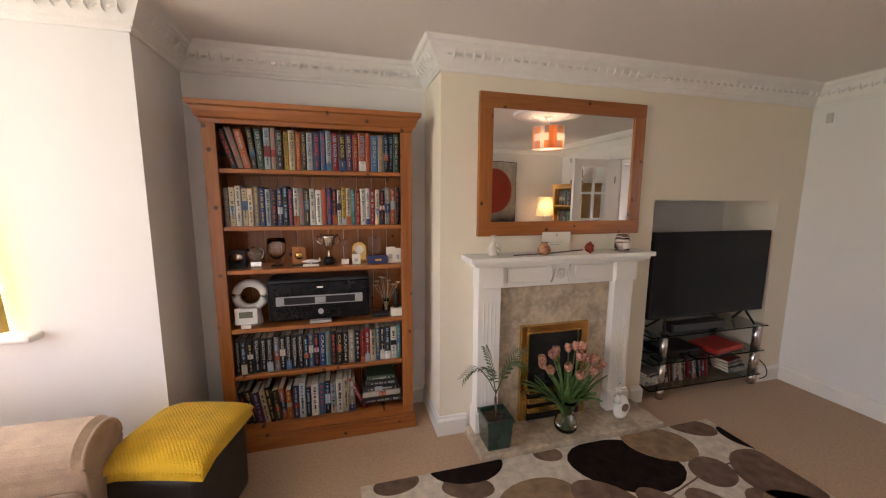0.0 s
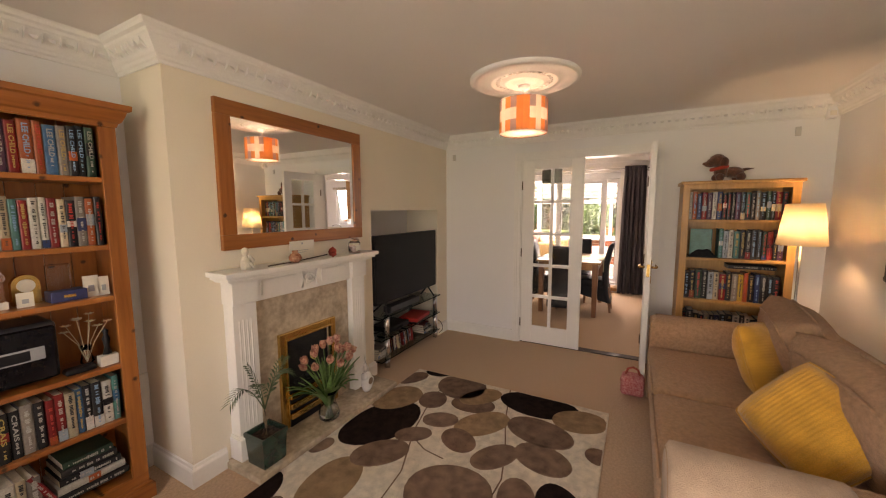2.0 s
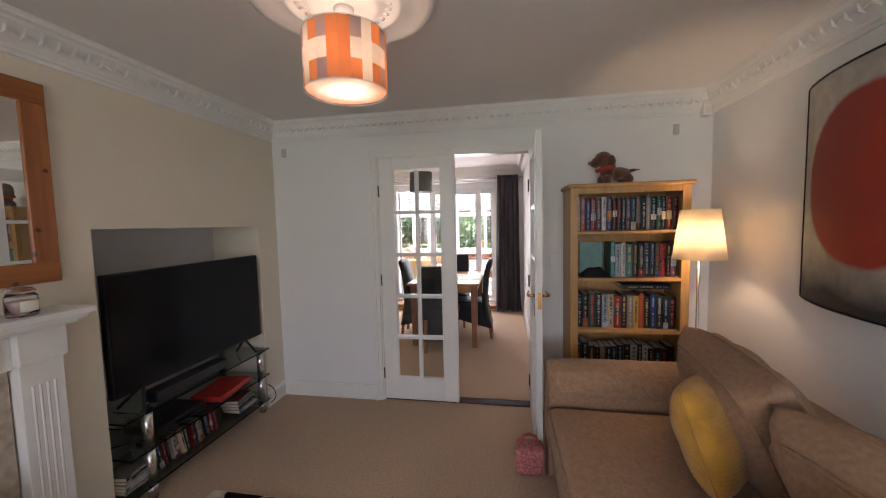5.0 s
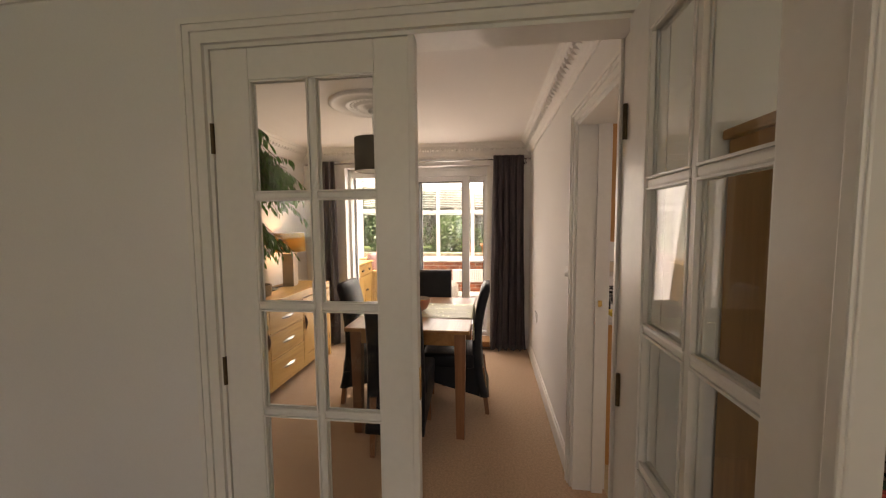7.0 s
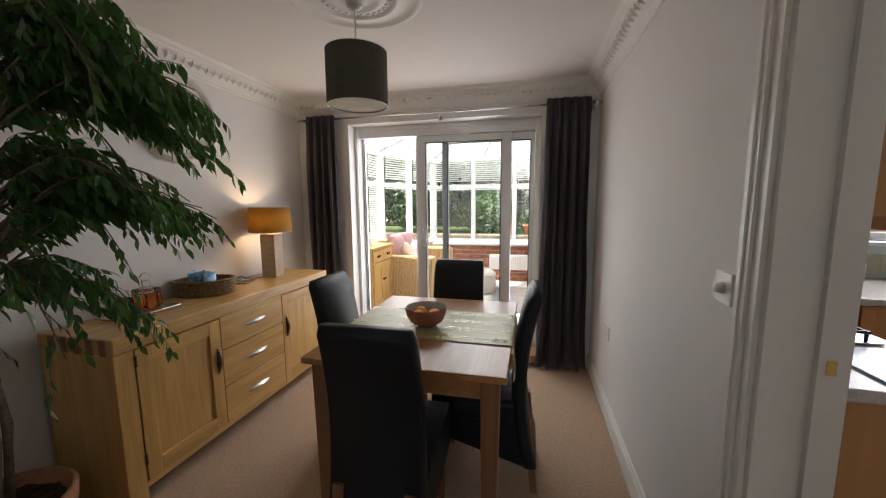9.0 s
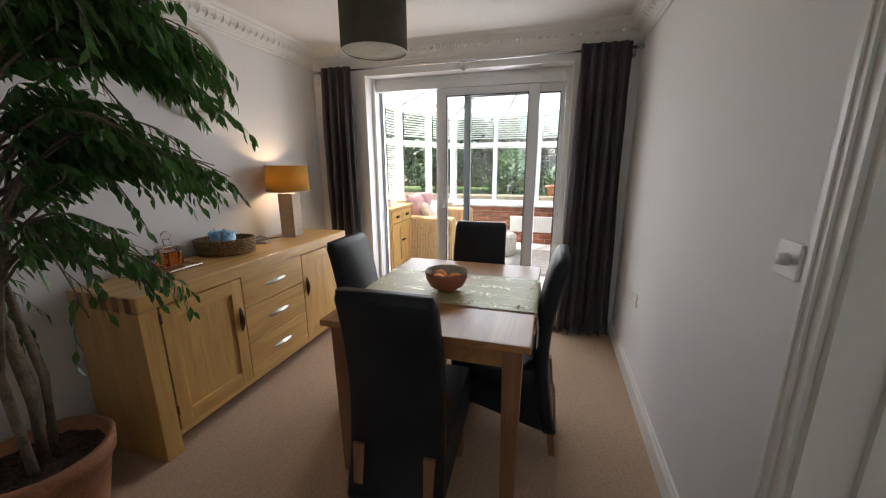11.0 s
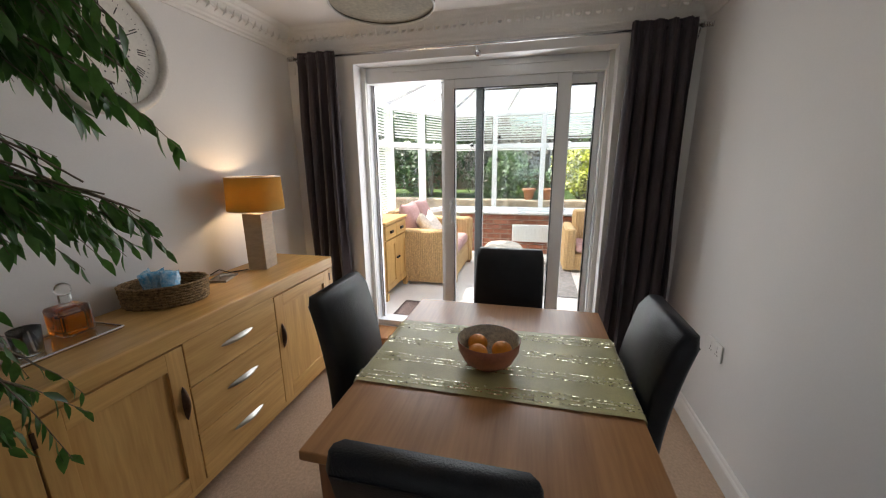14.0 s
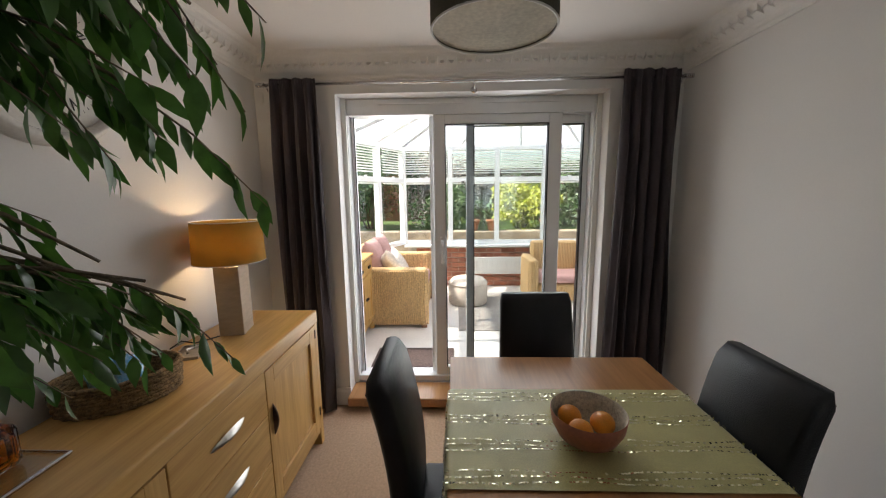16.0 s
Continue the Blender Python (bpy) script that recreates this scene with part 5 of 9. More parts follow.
def drum_pendant(x, y, r, z0, z1, cloth, label, pattern=None, top=H):
    t = thing("pendant_lamp", (x, y, 0), label, "lamp")
    bm = bmesh.new()
    lathe(bm, [(0, top - 0.038), (0.038, top - 0.04), (0.036, top - 0.058), (0.012, top - 0.075), (0, top - 0.075)], 24)
    part("ceiling_cup", bm, WHITEP, t, "", True)
    bm = bmesh.new()
    sweep(bm, [(0, 0, top - 0.07), (0, 0, z1 - 0.05)], 0.004, 6)
    part("flex", bm, WHITEP, t, "thin white flex", True)
    bm = bmesh.new()
    cyl(bm, 0, 0, z1 - 0.11, z1 - 0.05, 0.019, n=16)
    part("bulb_holder", bm, WHITEP, t, "", True)
    if pattern is None:
        bm = bmesh.new()
        lathe(bm, [(r, z0), (r, z1), (r - 0.004, z1), (r - 0.004, z0), (r, z0)], 48)
        part("shade", bm, cloth, t, "", True)
    else:
        n, rows = 24, 6
        bm = bmesh.new()
        for i in range(n):
            for j in range(rows):
                a0, a1 = 2 * math.pi * i / n, 2 * math.pi * (i + 1) / n
                zz0, zz1 = z0 + (z1 - z0) * j / rows, z0 + (z1 - z0) * (j + 1) / rows
                fs = []
                for rr in (r, r - 0.003):
                    vs = [bm.verts.new((rr * math.cos(a), rr * math.sin(a), z)) for a, z in ((a0, zz0), (a1, zz0), (a1, zz1), (a0, zz1))]
                    fs.append(bm.faces.new(vs))
                for f in fs:
                    f.material_index = pattern(i, j)
        part("shade", bm, cloth, t, "orange, white and grey block-print drum shade")
    bm = bmesh.new()
    for z in (z0, z1):
        sweep(bm, [((r - 0.002) * math.cos(a), (r - 0.002) * math.sin(a), z) for a in [2 * math.pi * k / 40 for k in range(40)]], 0.003, 5, True)
    for k in range(3):
        sweep(bm, [(0.015, 0, z1 - 0.05), ((r - 0.004) * math.cos(k * 2.09), (r - 0.004) * math.sin(k * 2.09), z1 - 0.01)], 0.002, 4)
    part("shade_ring", bm, WHITEP, t, "", True)
    return t


def blocks(i, j):
    k = i % 6
    if k in (0, 1):
        return 0
    if k == 2:
        return 1 if j in (2, 3) else (2 if j >= 4 else 0)
    if k in (3, 4):
        return 1 if (j in (2, 3) or k == 3) else 0
    return 2 if j in (0, 1, 4, 5) else 1


RC = (2.857, 0.945)
rose(*RC, 0.35, "large round white plaster ceiling rose", HL)
pl = drum_pendant(*RC, 0.155, 1.972, 2.182, [shade_cloth("orange_shade_cloth", (0.84, 0.43, 0.20), 0.55), shade_cloth("white_shade_cloth", (0.84, 0.78, 0.70), 0.55), shade_cloth("grey_shade_cloth", (0.56, 0.44, 0.42), 0.55)], "orange and white block-print drum pendant lamp, lit", blocks, HL)
bm = bmesh.new()
lathe(bm, [(0, 1.978), (0.15, 1.978), (0.15, 1.981), (0, 1.981)], 40)
part("diffuser", bm, shade_cloth("white_diffuser", (0.90, 0.88, 0.84), 0.9), pl, "white diffuser disc", True)
bulb("pendant_bulb", (RC[0], RC[1], 2.085), 0.66, (1.0, 0.83, 0.62), radius=0.04)

# oak bookcase with books and toy dog
OAKB = wood("golden_oak", (0.55, 0.30, 0.10), (0.38, 0.19, 0.055), 2, 0.42)
OX0, OX1, OY0, OY1 = 4.02, 4.325, -0.795, -0.07
ob = thing("oak_bookcase", (0, 0, 0), "light oak bookcase full of paperbacks", "bookcase")
part("side", B((OX0 + 0.01, OX1, OY0, OY0 + 0.03, 0, 1.675), bevel=0.003), OAKB, ob)
part("side", B((OX0 + 0.01, OX1, OY1 - 0.03, OY1, 0, 1.675), bevel=0.003), OAKB, ob)
part("stile", B((OX0, OX0 + 0.018, OY0, OY0 + 0.05, 0, 1.675), bevel=0.003), OAKB, ob)
part("stile", B((OX0, OX0 + 0.018, OY1 - 0.05, OY1, 0, 1.675), bevel=0.003), OAKB, ob)
part("top", B((OX0 - 0.02, OX1, OY0 - 0.018, OY1 + 0.018, 1.675, 1.70), bevel=0.006), OAKB, ob)
part("top_rail", B((OX0, OX0 + 0.018, OY0 + 0.05, OY1 - 0.05, 1.635, 1.675)), OAKB, ob)
part("back", B((OX1 - 0.008, OX1 - 0.002, OY0 + 0.03, OY1 - 0.03, 0.05, 1.675)), OAKB, ob)
OSH = (0.09, 0.38, 0.735, 1.082, 1.392)
for z in OSH:
    part("shelf", B((OX0 + 0.004, OX1 - 0.009, OY0 + 0.031, OY1 - 0.031, z - 0.022, z), bevel=0.003), OAKB, ob)


def row_y(y0, y1, x, z, hmin, hmax, seq, group):
    ws = [rnd.uniform(0.8, 1.25) for _ in seq]
    k = (y0 - y1 - 0.002 * len(seq)) / sum(ws)
    y = y0
    for ci, w in zip(seq, ws):
        w *= k
        book((x + rnd.uniform(0, 0.012), y - w / 2, z + 0.0005), w, rnd.uniform(hmin, hmax), 0.14, ci, -90, 0, None, group=group)
        y -= w + 0.002


words[:] = ["", "HARLAN COBEN", "", "COBEN", "COBEN", "HARLAN COBEN", "HARLAN COBEN", "COBEN", "HARLAN COBEN", "COBEN", "HARLAN COBEN", "HARLAN COBEN"]
row_y(-0.122, -0.742, 4.07, OSH[4], 0.205, 0.225, [2, 8, 4, 3, 10, 2, 4, 0, 1, 0, 10, 0, 12, 0, 9, 0, 7, 0, 3, 0], "oak bookcase books")
words[:] = ["", "", "HARLAN COBEN", "", "HARLAN COBEN", "HARLAN COBEN", "", "MATCH", "WIN", "TELL NO ONE"]
row_y(-0.34, -0.742, 4.07, OSH[3], 0.215, 0.235, [12, 11, 2, 12, 0, 0, 1, 0, 7, 3, 0, 10], "oak bookcase books")
words.clear()
book((4.12, -0.30, OSH[3] + 0.01), 0.03, 0.22, 0.15, 12, -10, 0.0, 0, group="oak bookcase books")
row_y(-0.122, -0.742, 4.07, OSH[2], 0.21, 0.24, [0, 0, 7, 0, 11, 13, 3, 1, 9, 6, 8, 0, 4, 1, 0, 0], "oak bookcase books")
book((4.07, -0.56, OSH[2] + 0.265), 0.03, 0.3, 0.16, 0, -90, 0, 0, True, "oak bookcase books")
row_y(-0.122, -0.742, 4.07, OSH[1], 0.215, 0.25, [0, 0, 1, 0, 9, 0, 4, 0, 1, 2, 0, 2, 0, 0, 1, 0], "oak bookcase books")
row_y(-0.122, -0.742, 4.07, OSH[0], 0.2, 0.24, [0, 5, 0, 3, 1, 9, 0, 0, 13, 0, 4, 0, 1, 0], "oak bookcase books")
t = thing("black_cloth", (4.11, -0.24, OSH[3]), "crumpled black cloth bundle on the shelf", "cloth")
bm = bmesh.new()
grid(bm, 14, 10, lambda u, v: Vector(((v - 0.5) * 0.15, (u - 0.5) * 0.2, 0.002 + max(0, math.sin(math.pi * u) * math.sin(math.pi * v)) * (0.06 + 0.045 * noise.noise((u * 4, v * 4, 1.3))))))
part("folds", bm, mat("black_cloth", (0.012, 0.012, 0.013), 0.9, bump=0.1), t, "", True)
DOG = mat("brown_plush", (0.14, 0.055, 0.03), 0.95, var=0.3, scale=30, fine=260, bump=0.3, sheen=0.4)
bm = bmesh.new()
for c, r, sc in (((0, -0.06, 0.07), 0.052, (0.95, 1.5, 0.85)), ((0, 0.05, 0.165), 0.056, (0.9, 1.05, 0.95)), ((0, 0.098, 0.14), 0.033, (0.85, 1.35, 0.85)), ((0, 0.085, 0.155), 0.038, (0.8, 1.1, 0.8)), ((0.048, 0.02, 0.145), 0.034, (0.35, 0.9, 1.25)), ((-0.048, 0.02, 0.145), 0.034, (0.35, 0.9, 1.25)), ((0, 0.02, 0.085), 0.052, (0.95, 0.95, 1.25)),
                 ((0.034, 0.04, 0.03), 0.026, (1, 1.15, 1.25)), ((-0.034, 0.04, 0.03), 0.026, (1, 1.15, 1.25)), ((0.034, -0.105, 0.032), 0.028, (1, 1.2, 1.2)), ((-0.034, -0.105, 0.032), 0.028, (1, 1.2, 1.2)), ((0, 0.142, 0.142), 0.013, (1.2, 1, 0.9))):
    bmesh.ops.create_uvsphere(bm, u_segments=18, v_segments=12, radius=r, matrix=Matrix.Translation(c) @ Matrix.Diagonal((*sc, 1)))
sweep(bm, [(0, -0.125, 0.085), (0, -0.16, 0.094), (0, -0.205, 0.098)], [0.013, 0.010, 0.003], 8)
sweep(bm, [(0.05 * math.cos(q_), 0.035 + 0.05 * math.sin(q_), 0.105 - 0.012 * math.sin(q_)) for q_ in [2 * math.pi * k / 16 for k in range(16)]], 0.015, 6, True)
for f in bm.faces[-96:]:
    f.material_index = 1
o = part("toy_dog", bm, [DOG, mat("red_scarf_cloth", (0.42, 0.05, 0.03), 0.9, bump=0.1)], None, "", True)
o.matrix_world = pose(4.13, -0.345, 1.70, 0, 0, 14)
tagged(o, "brown plush sausage dog with a red scarf on the bookcase", "soft toy")

# floor lamp in the corner
t = thing("floor_lamp", (3.875, -0.775, 0), "slim floor lamp with a white tapered shade, lit", "lamp")
bm = bmesh.new()
lathe(bm, [(0, 0), (0.105, 0), (0.105, 0.012), (0.03, 0.02), (0, 0.02)], 32)
part("base", bm, CHROME, t, "", True)
bm = bmesh.new()
cyl(bm, 0, 0, 0.015, 1.26, 0.009, n=12)
part("pole", bm, CHROME, t, "", True)
bm = bmesh.new()
lathe(bm, [(0.138, 1.222), (0.10, 1.512), (0.097, 1.512), (0.135, 1.222), (0.138, 1.222)], 40)
part("shade", bm, shade_cloth("warm_white_shade", (0.86, 0.76, 0.60), 0.6), t, "warm white tapered shade", True)
bulb("floor_lamp_bulb", (3.875, -0.775, 1.36), 1.15, (1.0, 0.76, 0.48), radius=0.03)

# painting on a bowed panel
PN = mat("painting_canvas", (0.60, 0.53, 0.45), 0.55, var=0.15, scale=3.4, fine=20, bump=0.04, col2=(0.40, 0.36, 0.32))
N_, L_ = PN.node_tree.nodes, PN.node_tree.links
tcn = N_.new("ShaderNodeTexCoord")
sep = N_.new("ShaderNodeSeparateXYZ")
L_.new(tcn.outputs["Object"], sep.inputs[0])


def ramp_mix(vec_out, base, stops, colour, noise_amt=0.0):
    """Lays a paint colour over a base by a ramp of some value."""
    rp = N_.new("ShaderNodeValToRGB")
    rp.color_ramp.elements[0].position, rp.color_ramp.elements[1].position = stops
    if noise_amt:
        nz = N_.new("ShaderNodeTexNoise")
        nz.inputs["Scale"].default_value, nz.inputs["Detail"].default_value = 7.0, 6
        L_.new(tcn.outputs["Object"], nz.inputs["Vector"])
        ad = N_.new("ShaderNodeMath")
        ad.operation = "MULTIPLY_ADD"
        ad.inputs[1].default_value = noise_amt
        L_.new(nz.outputs[0], ad.inputs[0])
        L_.new(vec_out, ad.inputs[2])
        vec_out = ad.outputs[0]
    L_.new(vec_out, rp.inputs[0])
    mx = N_.new("ShaderNodeMix")
    mx.data_type = "RGBA"
    L_.new(rp.outputs[0], mx.inputs["Factor"])
    mx.inputs["A"].default_value = (*colour, 1)
    L_.new(base, mx.inputs["B"])
    return mx.outputs["Result"]


PX0, PX1, PZA, PZB = 2.55, 3.50, 1.085, 2.035
col = N_["Color Ramp"].outputs[0]
zr = N_.new("ShaderNodeMapRange")
zr.inputs[1].default_value, zr.inputs[2].default_value = PZA, PZB
L_.new(sep.outputs[2], zr.inputs[0])
col = ramp_mix(zr.outputs[0], col, (0.13, 0.36), (0.03, 0.026, 0.026), 0.16)
cv = N_.new("ShaderNodeVectorMath")
cv.operation = "DISTANCE"
fl = N_.new("ShaderNodeCombineXYZ")
L_.new(sep.outputs[0], fl.inputs[0])
L_.new(sep.outputs[2], fl.inputs[2])
L_.new(fl.outputs[0], cv.inputs[0])
cv.inputs[1].default_value = (3.075, 0.0, 1.60)
col = ramp_mix(cv.outputs["Value"], col, (0.340, 0.362), (0.33, 0.030, 0.014), 0.03)
L_.new(col, N_["Principled BSDF"].inputs["Base Color"])
t = thing("painting", (0, 0, 0), "abstract painting with a red disc on a bowed panel", "painting")


def bow(u):
    return SW + 0.016 + 0.115 * (1 - (2 * u - 1) ** 2) ** 0.9


bm = bmesh.new()
grid(bm, 28, 1, lambda u, v: Vector((PX0 + (PX1 - PX0) * u, bow(u), PZA + (PZB - PZA) * v)))
part("canvas", bm, PN, t, "painted canvas", True)
bm = bmesh.new()
for z0, z1 in ((PZA - 0.008, PZA), (PZB, PZB + 0.008)):
    a = [[bm.verts.new((PX0 + (PX1 - PX0) * k / 28, bow(k / 28) + dy, z)) for k in range(29)] for dy, z in ((0.004, z0), (0.004, z1), (-0.03, z1), (-0.03, z0))]
    for p, q in zip(a, a[1:] + a[:1]):
        for k in range(28):
            bm.faces.new((p[k], p[k + 1], q[k + 1], q[k]))
for x in (PX0 - 0.006, PX1):
    box(bm, x, x + 0.006, SW + 0.006, SW + 0.0185, PZA - 0.008, PZB + 0.008)
part("edge", bm, BLACK, t, "black painted edge")
bm = bmesh.new()
grid(bm, 10, 1, lambda u, v: Vector((PX0 + 0.01 + 0.19 * u, bow((0.01 + 0.19 * u) / (PX1 - PX0)) + 0.0012, 1.545 + 0.004 * v)))
part("painted_line", bm, mat("grey_paint_line", (0.22, 0.20, 0.18), 0.6), t, "thin grey painted line")
part("signature", B((PX0 + 0.05, PX0 + 0.13, bow(0.09) + 0.001, bow(0.09) + 0.003, 1.12, 1.124)), CREAMP, t)

# sofa along the wall
SX0, SX1, SYF, SYB = 1.685, 3.765, 0.12, -0.90


def soft_box(bm, x0, x1, y0, y1, z0, z1, r=0.05, sag=0.0, n=10, wob=0.008):
    """A padded block with rounded edges and slight unevenness."""
    vs = box(bm, x0, x1, y0, y1, z0, z1, bevel=r, seg=4)
    for v in vs:
        p = v.co
        v.co += Vector((noise.noise(p * 5), noise.noise(p * 5 + Vector((9, 0, 0))), noise.noise(p * 5 + Vector((0, 7, 0))))) * wob


def rolled_arm(bm, x0, x1, y0, y1, z):
    """A scroll arm that runs along y, its roll on top."""
    w = x1 - x0
    c, r = (x0 + x1) / 2, w / 2
    prof = [(x0 + 0.035, 0.03)] + [(c - r * math.cos(a), z - r * 0.85 + r * 0.85 * math.sin(a)) for a in [radians(-25 + 230 * k / 16) for k in range(17)]] + [(x1 - 0.035, 0.03)]
    ys = [y0, y0 + (y1 - y0) * 0.02, y0 + (y1 - y0) * 0.5, y1 - (y1 - y0) * 0.03, y1]
    rows = []
    for k, y in enumerate(ys):
        s = 0.93 if k in (0, len(ys) - 1) else 1.0
        rows.append([bm.verts.new((c + (px - c) * s, y, 0.03 + (pz - 0.03) * (1 - (1 - s) * 0.5))) for px, pz in prof])
    for a, b in zip(rows, rows[1:]):
        for j in range(len(prof)):
            bm.faces.new((a[j], a[(j + 1) % len(prof)], b[(j + 1) % len(prof)], b[j]))
    bm.faces.new(rows[0])
    bm.faces.new(rows[-1])
    return [(c + (px - c) * 0.93, y1 + 0.002, 0.03 + (pz - 0.03) * 0.965) for px, pz in prof]


so = thing("sofa", (0, 0, 0), "beige chenille three-seat sofa with rolled arms", "sofa")
bm = bmesh.new()
soft_box(bm, SX0 + 0.2, SX1 - 0.2, SYB + 0.05, SYF - 0.02, 0.05, 0.29, 0.03)
part("base", bm, SOFA, so, "", True)
for x0, x1 in ((SX0, SX0 + 0.27), (SX1 - 0.27, SX1)):
    bm = bmesh.new()
    ed = rolled_arm(bm, x0, x1, SYB + 0.02, SYF, 0.67)
    arm = part("arm", bm, SOFA, so, "rolled arm")
    bm = bmesh.new()
    sweep(bm, ed, 0.006, 6)
    part("piping", bm, SOFA, arm, "", True)
bm = bmesh.new()
soft_box(bm, SX0 + 0.25, SX1 - 0.25, SYB, SYB + 0.24, 0.2, 0.73, 0.09)
part("back", bm, SOFA, so, "", True)
mid = (SX0 + SX1) / 2
for x0, x1 in ((SX0 + 0.272, mid - 0.004), (mid + 0.004, SX1 - 0.272)):
    bm = bmesh.new()
    soft_box(bm, x0, x1, SYB + 0.20, SYF + 0.02, 0.285, 0.465, 0.055)
    c = part("seat_cushion", bm, SOFA, so, "", True)
    bm = bmesh.new()
    sweep(bm, [(x0 + 0.02, SYF + 0.012, 0.446), (x1 - 0.02, SYF + 0.012, 0.446)], 0.006, 6)
    part("piping", bm, SOFA, c, "", True)
for xc, w, tilt, zc, turn_ in ((2.37, 0.80, 27, 0.645, 5), (3.13, 0.74, 24, 0.67, -6)):
    m_ = Matrix.Translation((xc, -0.61, zc)) @ Matrix.Rotation(radians(turn_), 4, "Z") @ Matrix.Rotation(radians(90 - tilt), 4, "X")
    bm = bmesh.new()
    cushion(bm, w, 0.54, 0.32, 26, 0.40)
    for v in bm.verts:
        p = v.co.copy()
        v.co.z += 0.016 * noise.noise((p.x * 5 + xc, p.y * 5, 1.0)) + 0.007 * noise.noise((p.x * 15, p.y * 11, xc))
        v.co.y += 0.012 * noise.noise((p.x * 6, xc, 2.0)) * (1 if p.y > 0 else 0.3)
    bmesh.ops.transform(bm, matrix=m_, verts=bm.verts)
    c = part("back_cushion", bm, SOFA, so, "", True)
    for side_ in (1, -1):
        P = []
        for k in range(48):
            q_ = 2 * math.pi * k / 48
            ca, sa = math.cos(q_), math.sin(q_)
            P.append(m_ @ Vector((0.46 * w * math.copysign(abs(ca) ** 0.45, ca), 0.25 * math.copysign(abs(sa) ** 0.45, sa), side_ * 0.078)))
        bm = bmesh.new()
        sweep(bm, P, 0.0065, 6, True)
        part("piping", bm, SOFA, c, "", True)
COVER_LIT = mat("pale_cover_and_lit_armchair", (0.52, 0.37, 0.265), 0.92, var=0.1, scale=14, fine=260, bump=0.2, sheen=0.15)
t = thing("arm_cover", (0, 0, 0), "pale chenille cover over the sofa arm", "cover")
bm = bmesh.new()
hem = rolled_arm(bm, SX0 - 0.006, SX0 + 0.276, -0.34, SYF + 0.006, 0.676)
part("cloth", bm, COVER_LIT, t, "", True)
bm = bmesh.new()
sweep(bm, [(x, -0.332, z * 1.012) for x, y, z in hem[1:-1]], 0.005, 6)
part("hem", bm, COVER_LIT, t, "stitched hem", True)


def corded_cushion(at, rot, w, label, m_=GOLD, turn=None):
    t = thing("scatter_cushion", at, label, "cushion", "mustard cushions")
    t.matrix_world = pose(*at, *rot) if turn is None else pose(*at, 0, 0, turn) @ Matrix.Rotation(radians(64), 4, "X") @ Matrix.Rotation(radians(57), 4, "Z")
    bm = bmesh.new()
    for s in (1, -1):
        def f(u, v):
            a, b = 2 * u - 1, 2 * v - 1
            q = max(0, (1 - abs(a) ** 2.4) * (1 - abs(b) ** 2.4)) ** 0.45
            k_ = 1 - 0.13 * (a * b) ** 2
            x, y = a * w / 2 * (1 - 0.05 * (1 - b * b)) * k_, b * w / 2 * (1 - 0.05 * (1 - a * a)) * k_
            return Vector((x, y, s * (0.098 * q + 0.0022 * math.sin(y * 420) * q + 0.012 * q * noise.noise((x * 8, y * 8, s)))))
        grid(bm, 16, 90, f)
    bmesh.ops.remove_doubles(bm, verts=bm.verts, dist=0.0004)
    part("cover", bm, m_, t, "", True)
    bm = bmesh.new()
    P = [Vector((a * w / 2 * (1 - 0.05 * (1 - b * b)), b * w / 2 * (1 - 0.05 * (1 - a * a)), 0)) * (1 - 0.13 * (a * b) ** 2) for a, b in [(k / 8 - 1, -1) for k in range(16)] + [(1, k / 8 - 1) for k in range(16)] + [(1 - k / 8, 1) for k in range(16)] + [(-1, 1 - k / 8) for k in range(16)]]
    sweep(bm, P, 0.005, 6, True)
    part("seam", bm, m_, t, "", True)


corded_cushion((2.27, -0.385, 0.645), (50, 10, 0), 0.39, "mustard corduroy cushion propped on the sofa seat", turn=-120)
corded_cushion((2.99, -0.41, 0.655), (68, 6, -38), 0.40, "mustard corduroy cushion against the sofa arm")

# armchair, footstool and throw by the window
# paler cloth than the sofa's: window light on the armchair is put into the colour
t = thing("armchair", (0, 0, 0), "beige chenille armchair with scroll arms", "armchair")
tm = Matrix.Translation((-0.55, 1.83, 0)) @ Matrix.Rotation(radians(-90), 4, "Z")
bm = bmesh.new()
ed = rolled_arm(bm, -0.125, 0.125, -0.45, 0.48, 0.635)
bmesh.ops.transform(bm, matrix=tm, verts=bm.verts)
arm = part("arm", bm, COVER_LIT, t)
bm = bmesh.new()
sweep(bm, [tm @ Vector(p) for p in ed], 0.007, 6)
part("piping", bm, COVER_LIT, arm, "", True)
bm = bmesh.new()
soft_box(bm, -1.0, -0.06, 1.02, 1.73, 0.06, 0.44, 0.05)
part("seat", bm, COVER_LIT, t, "", True)
bm = bmesh.new()
soft_box(bm, -1.25, -0.98, 1.02, 1.95, 0.06, 0.85, 0.08)
part("back", bm, COVER_LIT, t, "", True)
BROWNL = mat("dark_brown_leather", (0.022, 0.016, 0.013), 0.4, var=0.25, scale=10, fine=200, bump=0.12)
t = thing("footstool", (0.115, 1.98, 0), "dark brown leather footstool", "footstool", rz=-14)
bm = bmesh.new()
soft_box(bm, -0.235, 0.215, -0.20, 0.20, 0.02, 0.40, 0.06)
part("body", bm, BROWNL, t, "", True)
t = thing("throw_blanket", (0.125, 1.985, 0.398), "folded yellow knitted throw on the footstool", "blanket", rz=-14)
